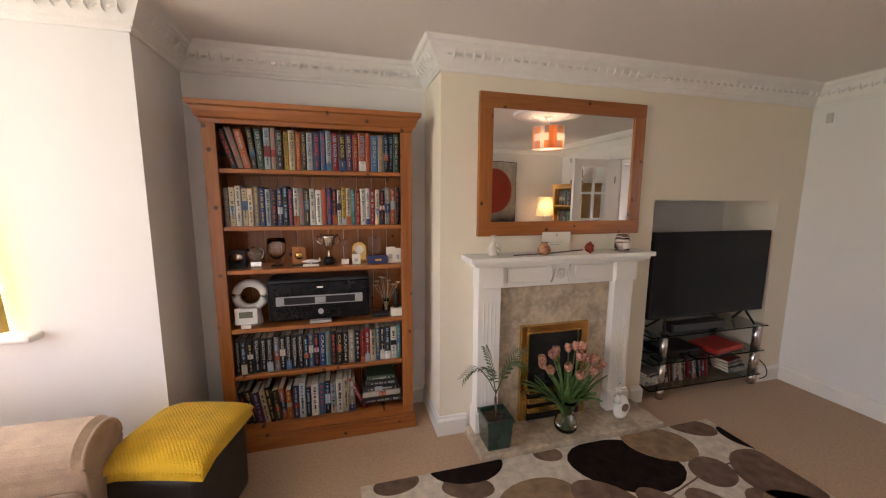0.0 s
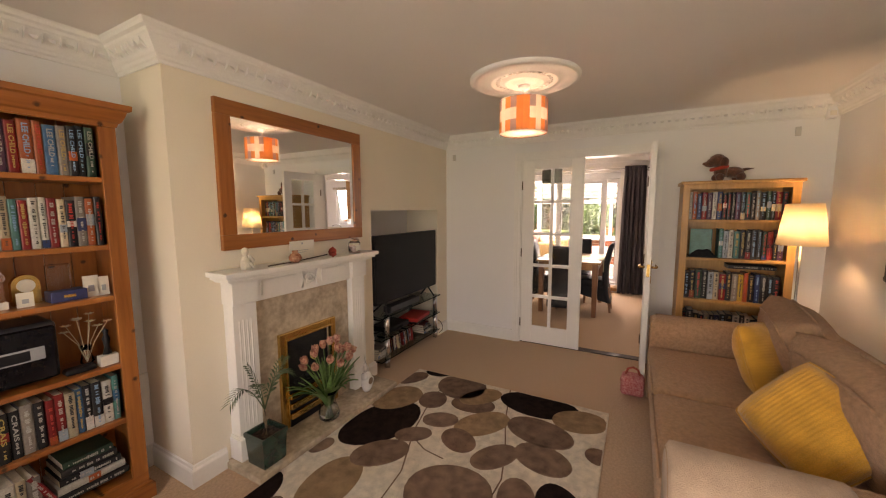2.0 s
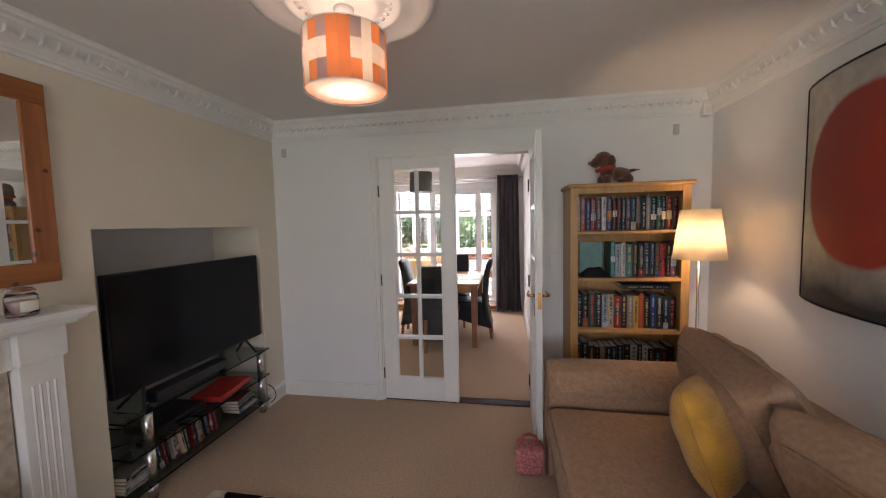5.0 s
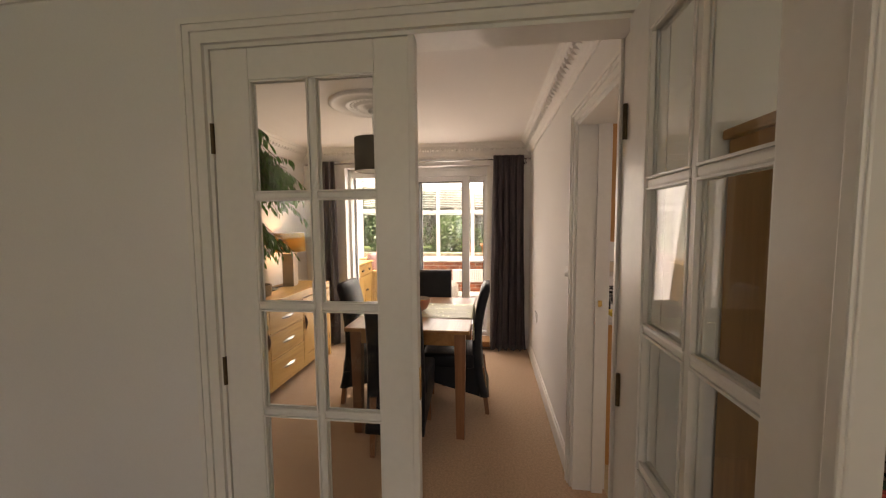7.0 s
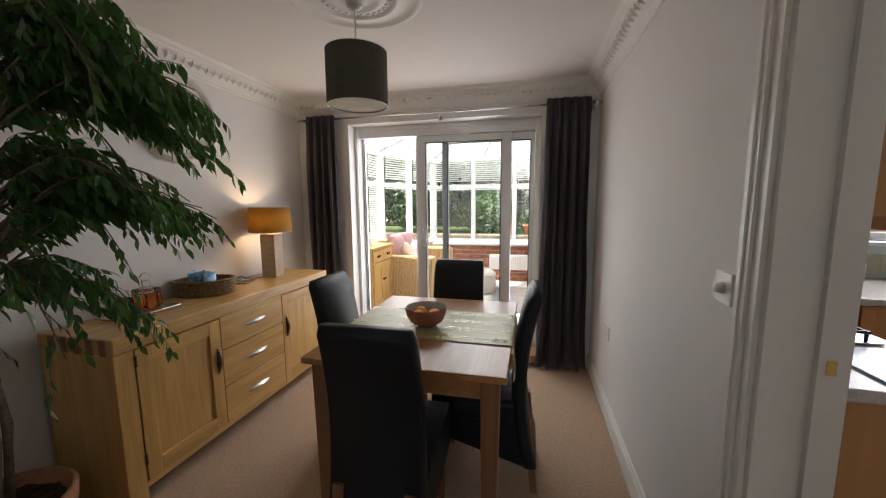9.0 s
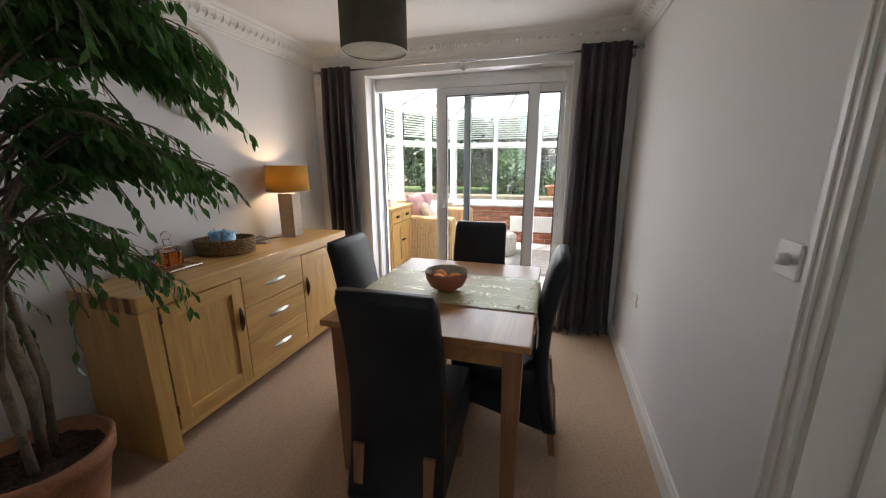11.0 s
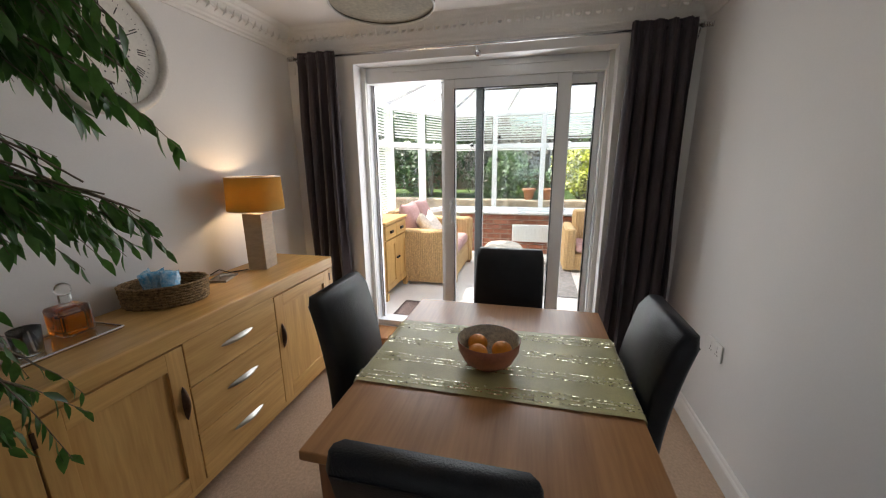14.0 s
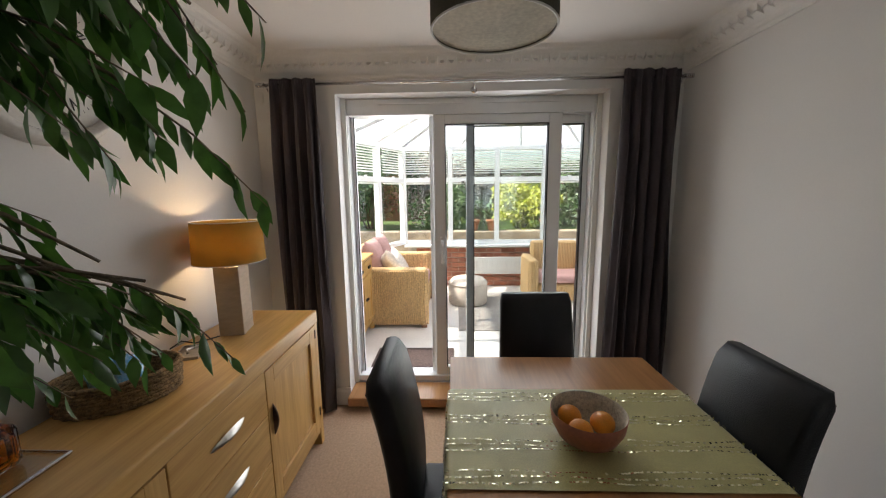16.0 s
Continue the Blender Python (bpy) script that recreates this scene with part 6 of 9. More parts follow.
for k, (dz, o) in enumerate(((0.0, 0.0), (0.042, 0.012))):
    bm = bmesh.new()
    for s in (0, 1):
        def f(u, v):
            a, b = 2 * u - 1, 2 * v - 1
            e = (1 - abs(a) ** 6) * (1 - abs(b) ** 6)
            x, y = a * 0.222 + o, b * 0.205 - o
            fall = -0.07 * max(0, -b - 0.55) - 0.05 * max(0, -a - 0.5) + 0.008 * (1 - a * a)
            knit = 0.0048 * math.sin(x * 400) * math.sin(y * 400)
            return Vector((x, y, dz + 0.004 + fall + (0.042 * max(0, e) ** 0.35 + knit if s else 0.0)))
        grid(bm, 124, 112, f)
    bmesh.ops.remove_doubles(bm, verts=bm.verts, dist=0.0003)
    part("fold", bm, YELLOW, t, "", True)
t = thing("window_curtain", (-0.645, 2.165, 0), "yellow curtain at the window edge", "curtain")
bm = bmesh.new()
grid(bm, 30, 6, lambda u, v: Vector(((u - 0.5) * 0.22 - 0.07 * v, 0.02 * math.sin(u * 19), 0.905 + 1.16 * v)))
part("cloth", bm, mat("yellow_curtain_cloth", (0.74, 0.52, 0.15), 0.85, var=0.08), t, "", True)

# little basket by the open door
t = thing("bag", (3.62, 0.225, 0), "small red and pink patterned fabric door-stop bag", "bag")
bm = bmesh.new()
vs = box(bm, -0.075, 0.075, -0.085, 0.085, 0.0, 0.155, bevel=0.028, seg=3)
bmesh.ops.subdivide_edges(bm, edges=bm.edges, cuts=1, use_grid_fill=True)
for v in bm.verts:
    v.co += Vector((noise.noise(v.co * 14), noise.noise(v.co * 14 + Vector((5, 0, 0))), 0.5 * noise.noise(v.co * 12 + Vector((0, 5, 0))))) * 0.010 * min(1, v.co.z * 20)
    v.co.x *= 1 - 1.2 * max(0, v.co.z - 0.08)
part("body", bm, mat("red_patterned_cloth", (0.40, 0.055, 0.06), 0.85, var=0.3, scale=70, col2=(0.60, 0.30, 0.27), fine=160, bump=0.1), t, "", True)
bm = bmesh.new()
sweep(bm, [(0.0, -0.055, 0.145), (0.0, -0.035, 0.20), (0.0, 0.0, 0.215), (0, 0.035, 0.20), (0, 0.055, 0.145)], 0.009, 8)
part("handle", bm, mat("orange_red_strap", (0.5, 0.10, 0.06), 0.8), t, "", True)

# ---- dining room ----
DR = (6.015, 1.395)
rose(*DR, 0.32, "round white plaster ceiling rose")
pdl = drum_pendant(*DR, 0.142, 1.862, 2.105, mat("olive_grey_shade_cloth", (0.10, 0.09, 0.065), 0.9, var=0.1, scale=20, fine=300, bump=0.08), "olive grey drum pendant lamp, unlit")
bm = bmesh.new()
lathe(bm, [(0, 1.866), (0.1375, 1.866), (0.1375, 1.869), (0, 1.869)], 40)
part("diffuser", bm, mat("white_diffuser_disc", (0.62, 0.58, 0.47), 0.7, bump=0), pdl, "white diffuser disc")

# dining table
TX0, TX1, TY0, TY1, TZ = 5.629, 6.684, 0.654, 1.509, 0.765
t = thing("dining_table", (0, 0, 0), "brown wooden dining table with square legs", "table")
part("tabletop", B((TX0, TX1, TY0, TY1, TZ - 0.028, TZ), bevel=0.004), TEAK, t)
for b in ((TX0 + 0.10, TX1 - 0.10, TY0 + 0.04, TY0 + 0.06, TZ - 0.115, TZ - 0.029), (TX0 + 0.10, TX1 - 0.10, TY1 - 0.06, TY1 - 0.04, TZ - 0.115, TZ - 0.029), (TX0 + 0.04, TX0 + 0.06, TY0 + 0.10, TY1 - 0.10, TZ - 0.115, TZ - 0.029), (TX1 - 0.06, TX1 - 0.04, TY0 + 0.10, TY1 - 0.10, TZ - 0.115, TZ - 0.029)):
    part("apron", B(b), TEAK, t)
for x in (TX0 + 0.03, TX1 - 0.105):
    for y in (TY0 + 0.03, TY1 - 0.105):
        bm = bmesh.new()
        vs = box(bm, x, x + 0.075, y, y + 0.075, 0, TZ - 0.029, bevel=0.004)
        for v in vs:
            if v.co.z < 0.1:
                v.co.x += (x + 0.0375 - v.co.x) * 0.25
                v.co.y += (y + 0.0375 - v.co.y) * 0.25
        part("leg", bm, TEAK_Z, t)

RUNNER = mat("sage_green_silk", (0.52, 0.48, 0.20), 0.36, var=0.12, scale=7, fine=260, bump=0.05, sheen=0.3)
SEQ = mat("gold_sequins", (0.96, 0.90, 0.66), 0.14, 1.0, var=0.1, scale=200, fine=500, bump=0.0)
UX0, UX1 = 5.933, 6.402
t = thing("table_runner", (0, 0, 0), "sage green table runner with wavy gold sequin lines", "table runner")


def runner_at(u, s, lift=0.0):
    """u across the runner, s along it in metres from the north drop's hem."""
    drop = 0.17
    top = TY1 - TY0 + 0.012
    x = UX0 + (UX1 - UX0) * u
    if s < drop:
        p = Vector((x, TY1 + 0.006 + lift, TZ + 0.004 - (drop - s)))
    elif s < drop + top:
        p = Vector((x, TY1 + 0.006 - (s - drop), TZ + 0.0035 + lift))
    else:
        p = Vector((x, TY0 - 0.006 - lift, TZ + 0.004 - (s - drop - top)))
    if s < drop or s > drop + top:
        q = (drop - s) if s < drop else (s - drop - top)
        p.y += (1 if s < drop else -1) * (0.004 + 0.008 * math.sin(u * 14)) * min(1, q * 10)
    else:
        p.z += 0.0022 * (1 + noise.noise((x * 9, p.y * 9, 0))) * (0.6 + 0.4 * noise.noise((x * 22, p.y * 5, 4)))
    return p


RL = 0.17 * 2 + TY1 - TY0 + 0.012
bm = bmesh.new()
grid(bm, 24, 74, lambda u, v: runner_at(u, v * RL))
part("cloth", bm, RUNNER, t, "", True)
r3 = random.Random(5)
for u0 in (0.045, 0.085, 0.125, 0.30, 0.345, 0.39, 0.56, 0.605, 0.65, 0.84, 0.885, 0.93):
    bm = bmesh.new()
    s = 0.01
    while s < RL - 0.012:
        if r3.random() < 0.88:
            def w_(ss):
                return u0 + 0.009 * math.sin(ss * 13 + u0 * 30) + 0.003 * math.sin(ss * 41 + u0 * 90)
            e = s + 0.0065
            h = 0.0021 / (UX1 - UX0)
            ta, tb = r3.gauss(0, 0.0007), r3.gauss(0, 0.0007)
            bm.faces.new([bm.verts.new(runner_at(w_(a) + b * h, a, 0.0024 + ta * b + tb * (1 if a == s else -1))) for a, b in ((s, -1), (e, -1), (e, 1), (s, 1))])
        s += 0.0085
    part("sequin_line", bm, SEQ, t, "wavy line of gold sequins")

t = thing("fruit_bowl", (6.115, 1.10, TZ + 0.0065), "terracotta bowl with a pale speckled inside", "bowl")
bm = bmesh.new()
lathe(bm, [(0, 0), (0.048, 0.0), (0.052, 0.006), (0.084, 0.026), (0.102, 0.062), (0.107, 0.098), (0.1055, 0.10)], 40)
part("outside", bm, mat("terracotta_glaze", (0.46, 0.17, 0.11), 0.4, var=0.1, scale=20, bump=0.02), t, "matt terracotta outside", True)
bm = bmesh.new()
lathe(bm, [(0.1055, 0.10), (0.102, 0.097), (0.096, 0.062), (0.077, 0.032), (0.05, 0.016), (0, 0.011)], 40)
part("inside", bm, mat("speckled_cream_glaze", (0.55, 0.50, 0.40), 0.35, var=0.2, scale=60, fine=200, bump=0.02), t, "pale speckled inside", True)
ORANGE = mat("orange_peel", (0.80, 0.29, 0.02), 0.45, var=0.08, scale=30, fine=300, bump=0.12)
for dx, dy, dz in ((-0.036, 0.032, 0.057), (0.034, 0.042, 0.058), (0.004, -0.045, 0.056)):
    bm = bmesh.new()
    bmesh.ops.create_uvsphere(bm, u_segments=20, v_segments=12, radius=0.035, matrix=Matrix.Diagonal((1, 1, 0.92, 1)))
    o = part("orange", bm, ORANGE, None, "", True)
    o.location = (6.115 + dx, 1.10 + dy, TZ + 0.006 + dz)
    tagged(o, "ripe orange lying in the terracotta bowl", "fruit", "oranges in the bowl")

# leather dining chairs
CHW = 0.36
ch = thing("dining_chair", (5.712, 1.118, 0), "black leather high-back dining chair with wooden legs", "chair", "chairs round the table")


def back_off(z):
    """How far the back stands out behind the seat at height z."""
    a = (z - 0.52)
    return 0.20 + (0.34 * a * a if a > 0 else 0.40 * a * a)


bm = bmesh.new()
nz = 22
rows = []
for k in range(nz + 1):
    z = 0.15 + (0.99 - 0.15) * k / nz
    c = -back_off(z)
    th = 0.034
    hw = CHW / 2 * (1.06 - 0.08 * k / nz)
    rr = 0.014
    if k == nz:
        th, hw = th - 0.012, hw - 0.008
    rows.append([bm.verts.new((c + sx * (th - (rr if ex else 0)), sy * (hw - (0 if ex else rr)), z)) for sx, sy, ex in ((-1, -1, 0), (-1, 1, 0), (-1, 1, 1), (1, 1, 1), (1, 1, 0), (1, -1, 0), (1, -1, 1), (-1, -1, 1))])
for a, b in zip(rows, rows[1:]):
    for j in range(8):
        bm.faces.new((a[j], a[(j + 1) % 8], b[(j + 1) % 8], b[j]))
bm.faces.new(rows[0])
bm.faces.new(rows[-1])
part("backrest", bm, LEATHER, ch, "", True)
bm = bmesh.new()
soft_box(bm, -0.185, 0.225, -CHW / 2 - 0.012, CHW / 2 + 0.012, 0.36, 0.475, 0.028, wob=0.004)
part("seat", bm, LEATHER, ch, "", True)
bm = bmesh.new()
for s in (1, -1):
    y = s * (CHW / 2 + 0.004)
    vs = [bm.verts.new(p) for p in ((-0.22, y, 0.155), (0.21, y, 0.27), (0.215, y, 0.375), (-0.2, y, 0.375))]
    ws = [bm.verts.new(p + Vector((0, -s * 0.012, 0))) for p in (v.co.copy() for v in vs)]
    bm.faces.new(vs)
    bm.faces.new(ws)
    for j in range(4):
        bm.faces.new((vs[j], vs[(j + 1) % 4], ws[(j + 1) % 4], ws[j]))
box(bm, 0.205, 0.217, -CHW / 2, CHW / 2, 0.27, 0.375)
part("skirt", bm, LEATHER, ch, "leather skirt")
for x, y, dx in ((-0.235, -0.14, -0.045), (-0.235, 0.14, -0.045), (0.19, -0.145, 0.0), (0.19, 0.145, 0.0)):
    bm = bmesh.new()
    a = [bm.verts.new((x + dx + p * 0.015, y + q * 0.015, 0)) for p, q in ((-1, -1), (1, -1), (1, 1), (-1, 1))]
    b = [bm.verts.new((x + p * 0.021, y + q * 0.021, 0.37)) for p, q in ((-1, -1), (1, -1), (1, 1), (-1, 1))]
    for j in range(4):
        bm.faces.new((a[j], a[(j + 1) % 4], b[(j + 1) % 4], b[j]))
    bm.faces.new(a[::-1])
    bm.faces.new(b)
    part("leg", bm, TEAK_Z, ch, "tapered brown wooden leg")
bm = bmesh.new()
sweep(bm, [(-back_off(0.955) - 0.033, -CHW / 2 * 0.90, 0.955), (-back_off(0.955) - 0.033, CHW / 2 * 0.90, 0.955)], 0.003, 5)
part("seam", bm, LEATHER, ch)
copy_thing(ch, pose(6.665, 1.08, 0, 0, 0, 180))
copy_thing(ch, pose(6.205, 1.435, 0, 0, 0, -90))
copy_thing(ch, pose(6.17, 0.82, 0, 0, 0, 90))

# oak sideboard
s0x, s1x, syf, syb, sz = 5.46, 7.143, 2.298, 2.735, 0.835
sb = thing("sideboard", (0, 0, 0), "light oak sideboard with three drawers and two doors", "sideboard")
part("top", B((s0x, s1x, syf - 0.004, syb, sz - 0.075, sz), bevel=0.008), OAK_X, sb)
part("end_panel", B((s0x + 0.002, s0x + 0.085, syf, syb - 0.005, 0.0, sz - 0.0755), bevel=0.004), OAK, sb)
part("end_panel", B((s1x - 0.045, s1x - 0.002, syf, syb - 0.005, 0.0, sz - 0.0755), bevel=0.004), OAK, sb)
part("carcass", B((s0x + 0.085, s1x - 0.045, syf + 0.03, syb - 0.01, 0.09, sz - 0.0755)), OAK_X, sb)
part("bottom_rail", B((s0x + 0.085, s1x - 0.045, syf + 0.004, syf + 0.03, 0.085, 0.115), bevel=0.003), OAK_X, sb)
for k in range(5):
    part("dovetail", B((s0x - 0.0015, s0x + 0.0, syf + 0.03 + k * 0.075, syf + 0.068 + k * 0.075, sz - 0.075, sz - 0.004)), TEAK_Z, sb)
PEWTER = mat("worn_pewter", (0.50, 0.47, 0.43), 0.32, 1.0, var=0.1, bump=0.02)
DARKM = mat("dark_bronze_pull", (0.14, 0.09, 0.06), 0.35, 0.8, var=0.2, bump=0.02)


def shaker_door(x0, x1, hx, hinge_x):
    d = part("door", B((x0 + 0.07, x1 - 0.07, syf + 0.012, syf + 0.02, 0.195, sz - 0.155)), OAK, sb, "framed oak door")
    for nm, bx in (("stile", (x0, x0 + 0.07, syf - 0.002, syf + 0.02, 0.118, sz - 0.08)), ("stile", (x1 - 0.07, x1, syf - 0.002, syf + 0.02, 0.118, sz - 0.08)), ("rail", (x0 + 0.07, x1 - 0.07, syf - 0.002, syf + 0.02, sz - 0.155, sz - 0.08)), ("rail", (x0 + 0.07, x1 - 0.07, syf - 0.002, syf + 0.02, 0.118, 0.195))):
        part(nm, B(bx, bevel=0.002), OAK if nm == "stile" else OAK_X, d)
    bm = bmesh.new()
    grid(bm, 10, 8, lambda u, v: Vector((hx + (v - 0.5) * 0.036 * math.sin(math.pi * u) ** 0.7, syf - 0.004 - 0.024 * math.sin(math.pi * u) * math.sin(math.pi * (0.1 + 0.8 * v)), 0.44 + 0.155 * u)))
    part("pull", bm, DARKM, d, "dark half-moon pull", True)
    for z in (0.2, 0.68):
        part("hinge", B((hinge_x - 0.005, hinge_x + 0.005, syf - 0.006, syf - 0.002, z, z + 0.05)), DARKM, d)


shaker_door(5.55, 6.008, 5.978, 5.548)
shaker_door(6.547, 7.095, 6.582, 7.095)
for z0, z1 in ((0.565, 0.762), (0.345, 0.56), (0.118, 0.34)):
    d = part("drawer", B((6.013, 6.542, syf - 0.002, syf + 0.02, z0, z1), bevel=0.003), OAK_X, sb, "oak drawer front")
    bm = bmesh.new()
    zc = (z0 + z1) / 2
    grid(bm, 14, 8, lambda u, v: Vector((6.178 + 0.20 * u, syf - 0.004 - 0.026 * math.sin(math.pi * u) * math.sin(math.pi * (0.08 + 0.84 * v)), zc + (v - 0.5) * 0.034 * math.sin(math.pi * u) ** 0.6)))
    part("pull", bm, PEWTER, d, "pewter crescent pull", True)

# things on the sideboard
TRAV = mat("travertine", (0.47, 0.38, 0.28), 0.55, var=0.06, scale=10, fine=30, bump=0.05, stretch=(1, 1, 3))
t = thing("table_lamp", (6.82, 2.57, sz), "table lamp with stone block base and mustard drum shade, lit", "lamp", rz=12)
part("base", B((-0.068, 0.068, -0.055, 0.055, 0.0, 0.335), bevel=0.003), TRAV, t, "square beige stone base")
bm = bmesh.new()
cyl(bm, 0, 0, 0.335, 0.40, 0.012, n=12)
part("neck", bm, CHROME, t, "", True)
bm = bmesh.new()
lathe(bm, [(0.157, 0.352), (0.15, 0.545), (0.147, 0.545), (0.154, 0.352), (0.157, 0.352)], 40)
part("shade", bm, shade_cloth("mustard_shade_cloth", (0.45, 0.29, 0.07), 0.45), t, "mustard fabric drum shade", True)
bm = bmesh.new()
for z, r in ((0.545, 0.149), (0.353, 0.156)):
    sweep(bm, [(r * math.cos(a), r * math.sin(a), z) for a in [2 * math.pi * k / 40 for k in range(40)]], 0.0025, 5, True)
part("shade_ring", bm, WHITEP, t, "", True)
bulb("table_lamp_bulb", (6.82, 2.57, sz + 0.45), 1.35, radius=0.03)
t = thing("lamp_cable", (0, 0, 0), "black lamp flex on the sideboard", "cable")
bm = bmesh.new()
sweep(bm, [(6.74, 2.61, sz + 0.004), (6.66, 2.67, sz + 0.004), (6.62, 2.70, sz + 0.03), (6.58, 2.725, sz + 0.01)], 0.003, 6)
part("flex", bm, BLACK, t, "", True)
WICK = mat("seagrass_weave", (0.30, 0.20, 0.10), 0.85, var=0.35, scale=60, fine=200, bump=0.3)
t = thing("seagrass_basket", (6.23, 2.61, sz), "oval woven seagrass basket with hand holes", "basket", rz=-52)
bm = bmesh.new()
nr = 8
for k in range(nr):
    z = 0.008 + 0.012 * k
    ph = k * math.pi / 2
    sweep(bm, [((0.166 + 0.004 * math.sin(22 * a + k * math.pi)) * (0.96 + 0.006 * k) * math.cos(a), (0.126 + 0.004 * math.sin(22 * a + k * math.pi)) * (0.96 + 0.006 * k) * math.sin(a), z) for a in [2 * math.pi * j / 66 for j in range(66)] if not (k in (4, 5) and (abs((a + math.pi / 2) % math.pi - math.pi / 2) < 0.0))], 0.0075, 6, True)
part("weave", bm, WICK, t, "woven seagrass coils", True)
bm = bmesh.new()
lathe(bm, [(0, 0.002), (0.16, 0.002), (0.16, 0.01), (0, 0.01)], 40, sy=0.75)
part("bottom", bm, WICK, t)
BLUEF = mat("blue_foil", (0.06, 0.34, 0.62), 0.25, 0.2, var=0.5, scale=18, col2=(0.50, 0.66, 0.78), bump=0.05)
t = thing("snack_packet", (6.19, 2.63, sz + 0.012), "crinkled blue foil packets in the basket", "packet")
for k in range(3):
    bm = bmesh.new()
    m_ = Matrix.Translation((0.0 + 0.02 * k, 0.02 - 0.04 * k, 0.085)) @ Euler((radians(80 - 10 * k), radians(12 * k - 10), radians(20 - 18 * k))).to_matrix().to_4x4()
    cushion(bm, 0.085, 0.115, 0.028, 10, 0.5, m_)
    for v in bm.verts:
        v.co += Vector((noise.noise(v.co * 40), noise.noise(v.co * 40 + Vector((3, 0, 0))), noise.noise(v.co * 40 + Vector((0, 3, 0))))) * 0.006
    part("packet", bm, BLUEF, t)
t = thing("small_tray", (6.56, 2.62, sz), "small rectangular metal tray with keys", "tray", rz=20)
part("plate", B((-0.075, 0.075, -0.05, 0.05, 0, 0.005), bevel=0.002), PEWTER, t)
bm = bmesh.new()
sweep(bm, [(-0.072, -0.047, 0.008), (0.072, -0.047, 0.008), (0.072, 0.047, 0.008), (-0.072, 0.047, 0.008)], 0.004, 5, True)
sweep(bm, [(-0.03, 0.0, 0.014), (0.0, 0.015, 0.018), (0.03, 0.0, 0.013), (0.05, -0.02, 0.012)], 0.005, 5)
part("rim", bm, PEWTER, t)
t = thing("glass_tray", (5.80, 2.58, sz), "clear glass serving tray with silver rim", "tray")
part("plate", B((-0.15, 0.15, -0.09, 0.09, 0.004, 0.009), bevel=0.002), GLASS, t)
bm = bmesh.new()
sweep(bm, [(-0.15, -0.09, 0.012), (0.15, -0.09, 0.012), (0.15, 0.09, 0.012), (-0.15, 0.09, 0.012)], 0.005, 6, True)
part("rim", bm, CHROME, t)
t = thing("decanter", (5.87, 2.62, sz + 0.0095), "square glass decanter of amber spirit", "decanter")
part("spirit", B((-0.042, 0.042, -0.042, 0.042, 0.008, 0.085), bevel=0.01), glass("amber_spirit", (0.85, 0.25, 0.02)), t, "amber spirit")
bm = B((-0.05, 0.05, -0.05, 0.05, 0, 0.11), bevel=0.014)
cyl(bm, 0, 0, 0.108, 0.15, 0.018, n=16)
part("bottle", bm, GLASS, t, "square cut-glass bottle")
bm = bmesh.new()
bmesh.ops.create_uvsphere(bm, u_segments=14, v_segments=8, radius=0.024, matrix=Matrix.Translation((0, 0, 0.17)))
part("stopper", bm, GLASS, t, "round glass stopper", True)
t = thing("tumbler", (5.72, 2.57, sz + 0.0095), "glass tumbler on the glass tray", "glass")
bm = bmesh.new()
lathe(bm, [(0, 0), (0.034, 0), (0.04, 0.09), (0.037, 0.09), (0.031, 0.008), (0, 0.008)], 24)
part("glass", bm, GLASS, t, "", True)

# wall clock
CX, CZ, CR = 6.255, 1.945, 0.285
t = thing("wall_clock", (CX, DN, CZ), "large round white wall clock with roman numerals", "clock")
rot = Matrix.Rotation(radians(90), 4, "X")
bm = bmesh.new()
lathe(bm, [(CR, 0.0), (CR, 0.03), (CR - 0.012, 0.052), (CR - 0.03, 0.055), (CR - 0.04, 0.042), (CR - 0.044, 0.03)], 64, rot)
part("rim", bm, mat("distressed_white_rim", (0.68, 0.66, 0.62), 0.5, var=0.07, scale=12, bump=0.05), t, "chalky white rim", True)
bm = bmesh.new()
lathe(bm, [(CR - 0.041, 0.031), (CR - 0.043, 0.035)], 64, rot)
part("inner_ring", bm, BLACK, t)
bm = bmesh.new()
cyl(bm, 0, 0, 0.0, 0.028, CR - 0.03, n=64, m=rot)
part("face", bm, mat("clock_face_paper", (0.74, 0.72, 0.66), 0.7, var=0.04, scale=10), t, "off-white face")
INK = mat("clock_ink", (0.03, 0.03, 0.03), 0.6, bump=0)
NUM = ("XII", "I", "II", "III", "IIII", "V", "VI", "VII", "VIII", "IX", "X", "XI")
for k, s in enumerate(NUM):
    cu = bpy.data.curves.new("numeral", "FONT")
    cu.body, cu.size, cu.align_x, cu.align_y, cu.extrude = s, 0.046, "CENTER", "CENTER", 0.0008
    tmp = bpy.data.objects.new("numeral_text", cu)
    scene.collection.objects.link(tmp)
    me = bpy.data.meshes.new_from_object(tmp.evaluated_get(bpy.context.evaluated_depsgraph_get()))
    bpy.data.objects.remove(tmp)
    me.materials.clear()
    me.materials.append(INK)
    a = radians(90 - 30 * k)
    o = new("numeral", me)
    o.parent = t
    o.matrix_local = Matrix.Translation((0.162 * math.cos(a), -0.0295, 0.162 * math.sin(a))) @ rot @ Matrix.Rotation(a - math.pi / 2, 4, "Z") @ Matrix.Diagonal((0.85, 1.15, 1, 1))
bm = bmesh.new()
for k in range(60):
    a = 2 * math.pi * k / 60
    m_ = rot @ Matrix.Rotation(a, 4, "Z")
    box(bm, 0.192, 0.2, -0.0008, 0.0008, 0.0285, 0.0295, m=m_)
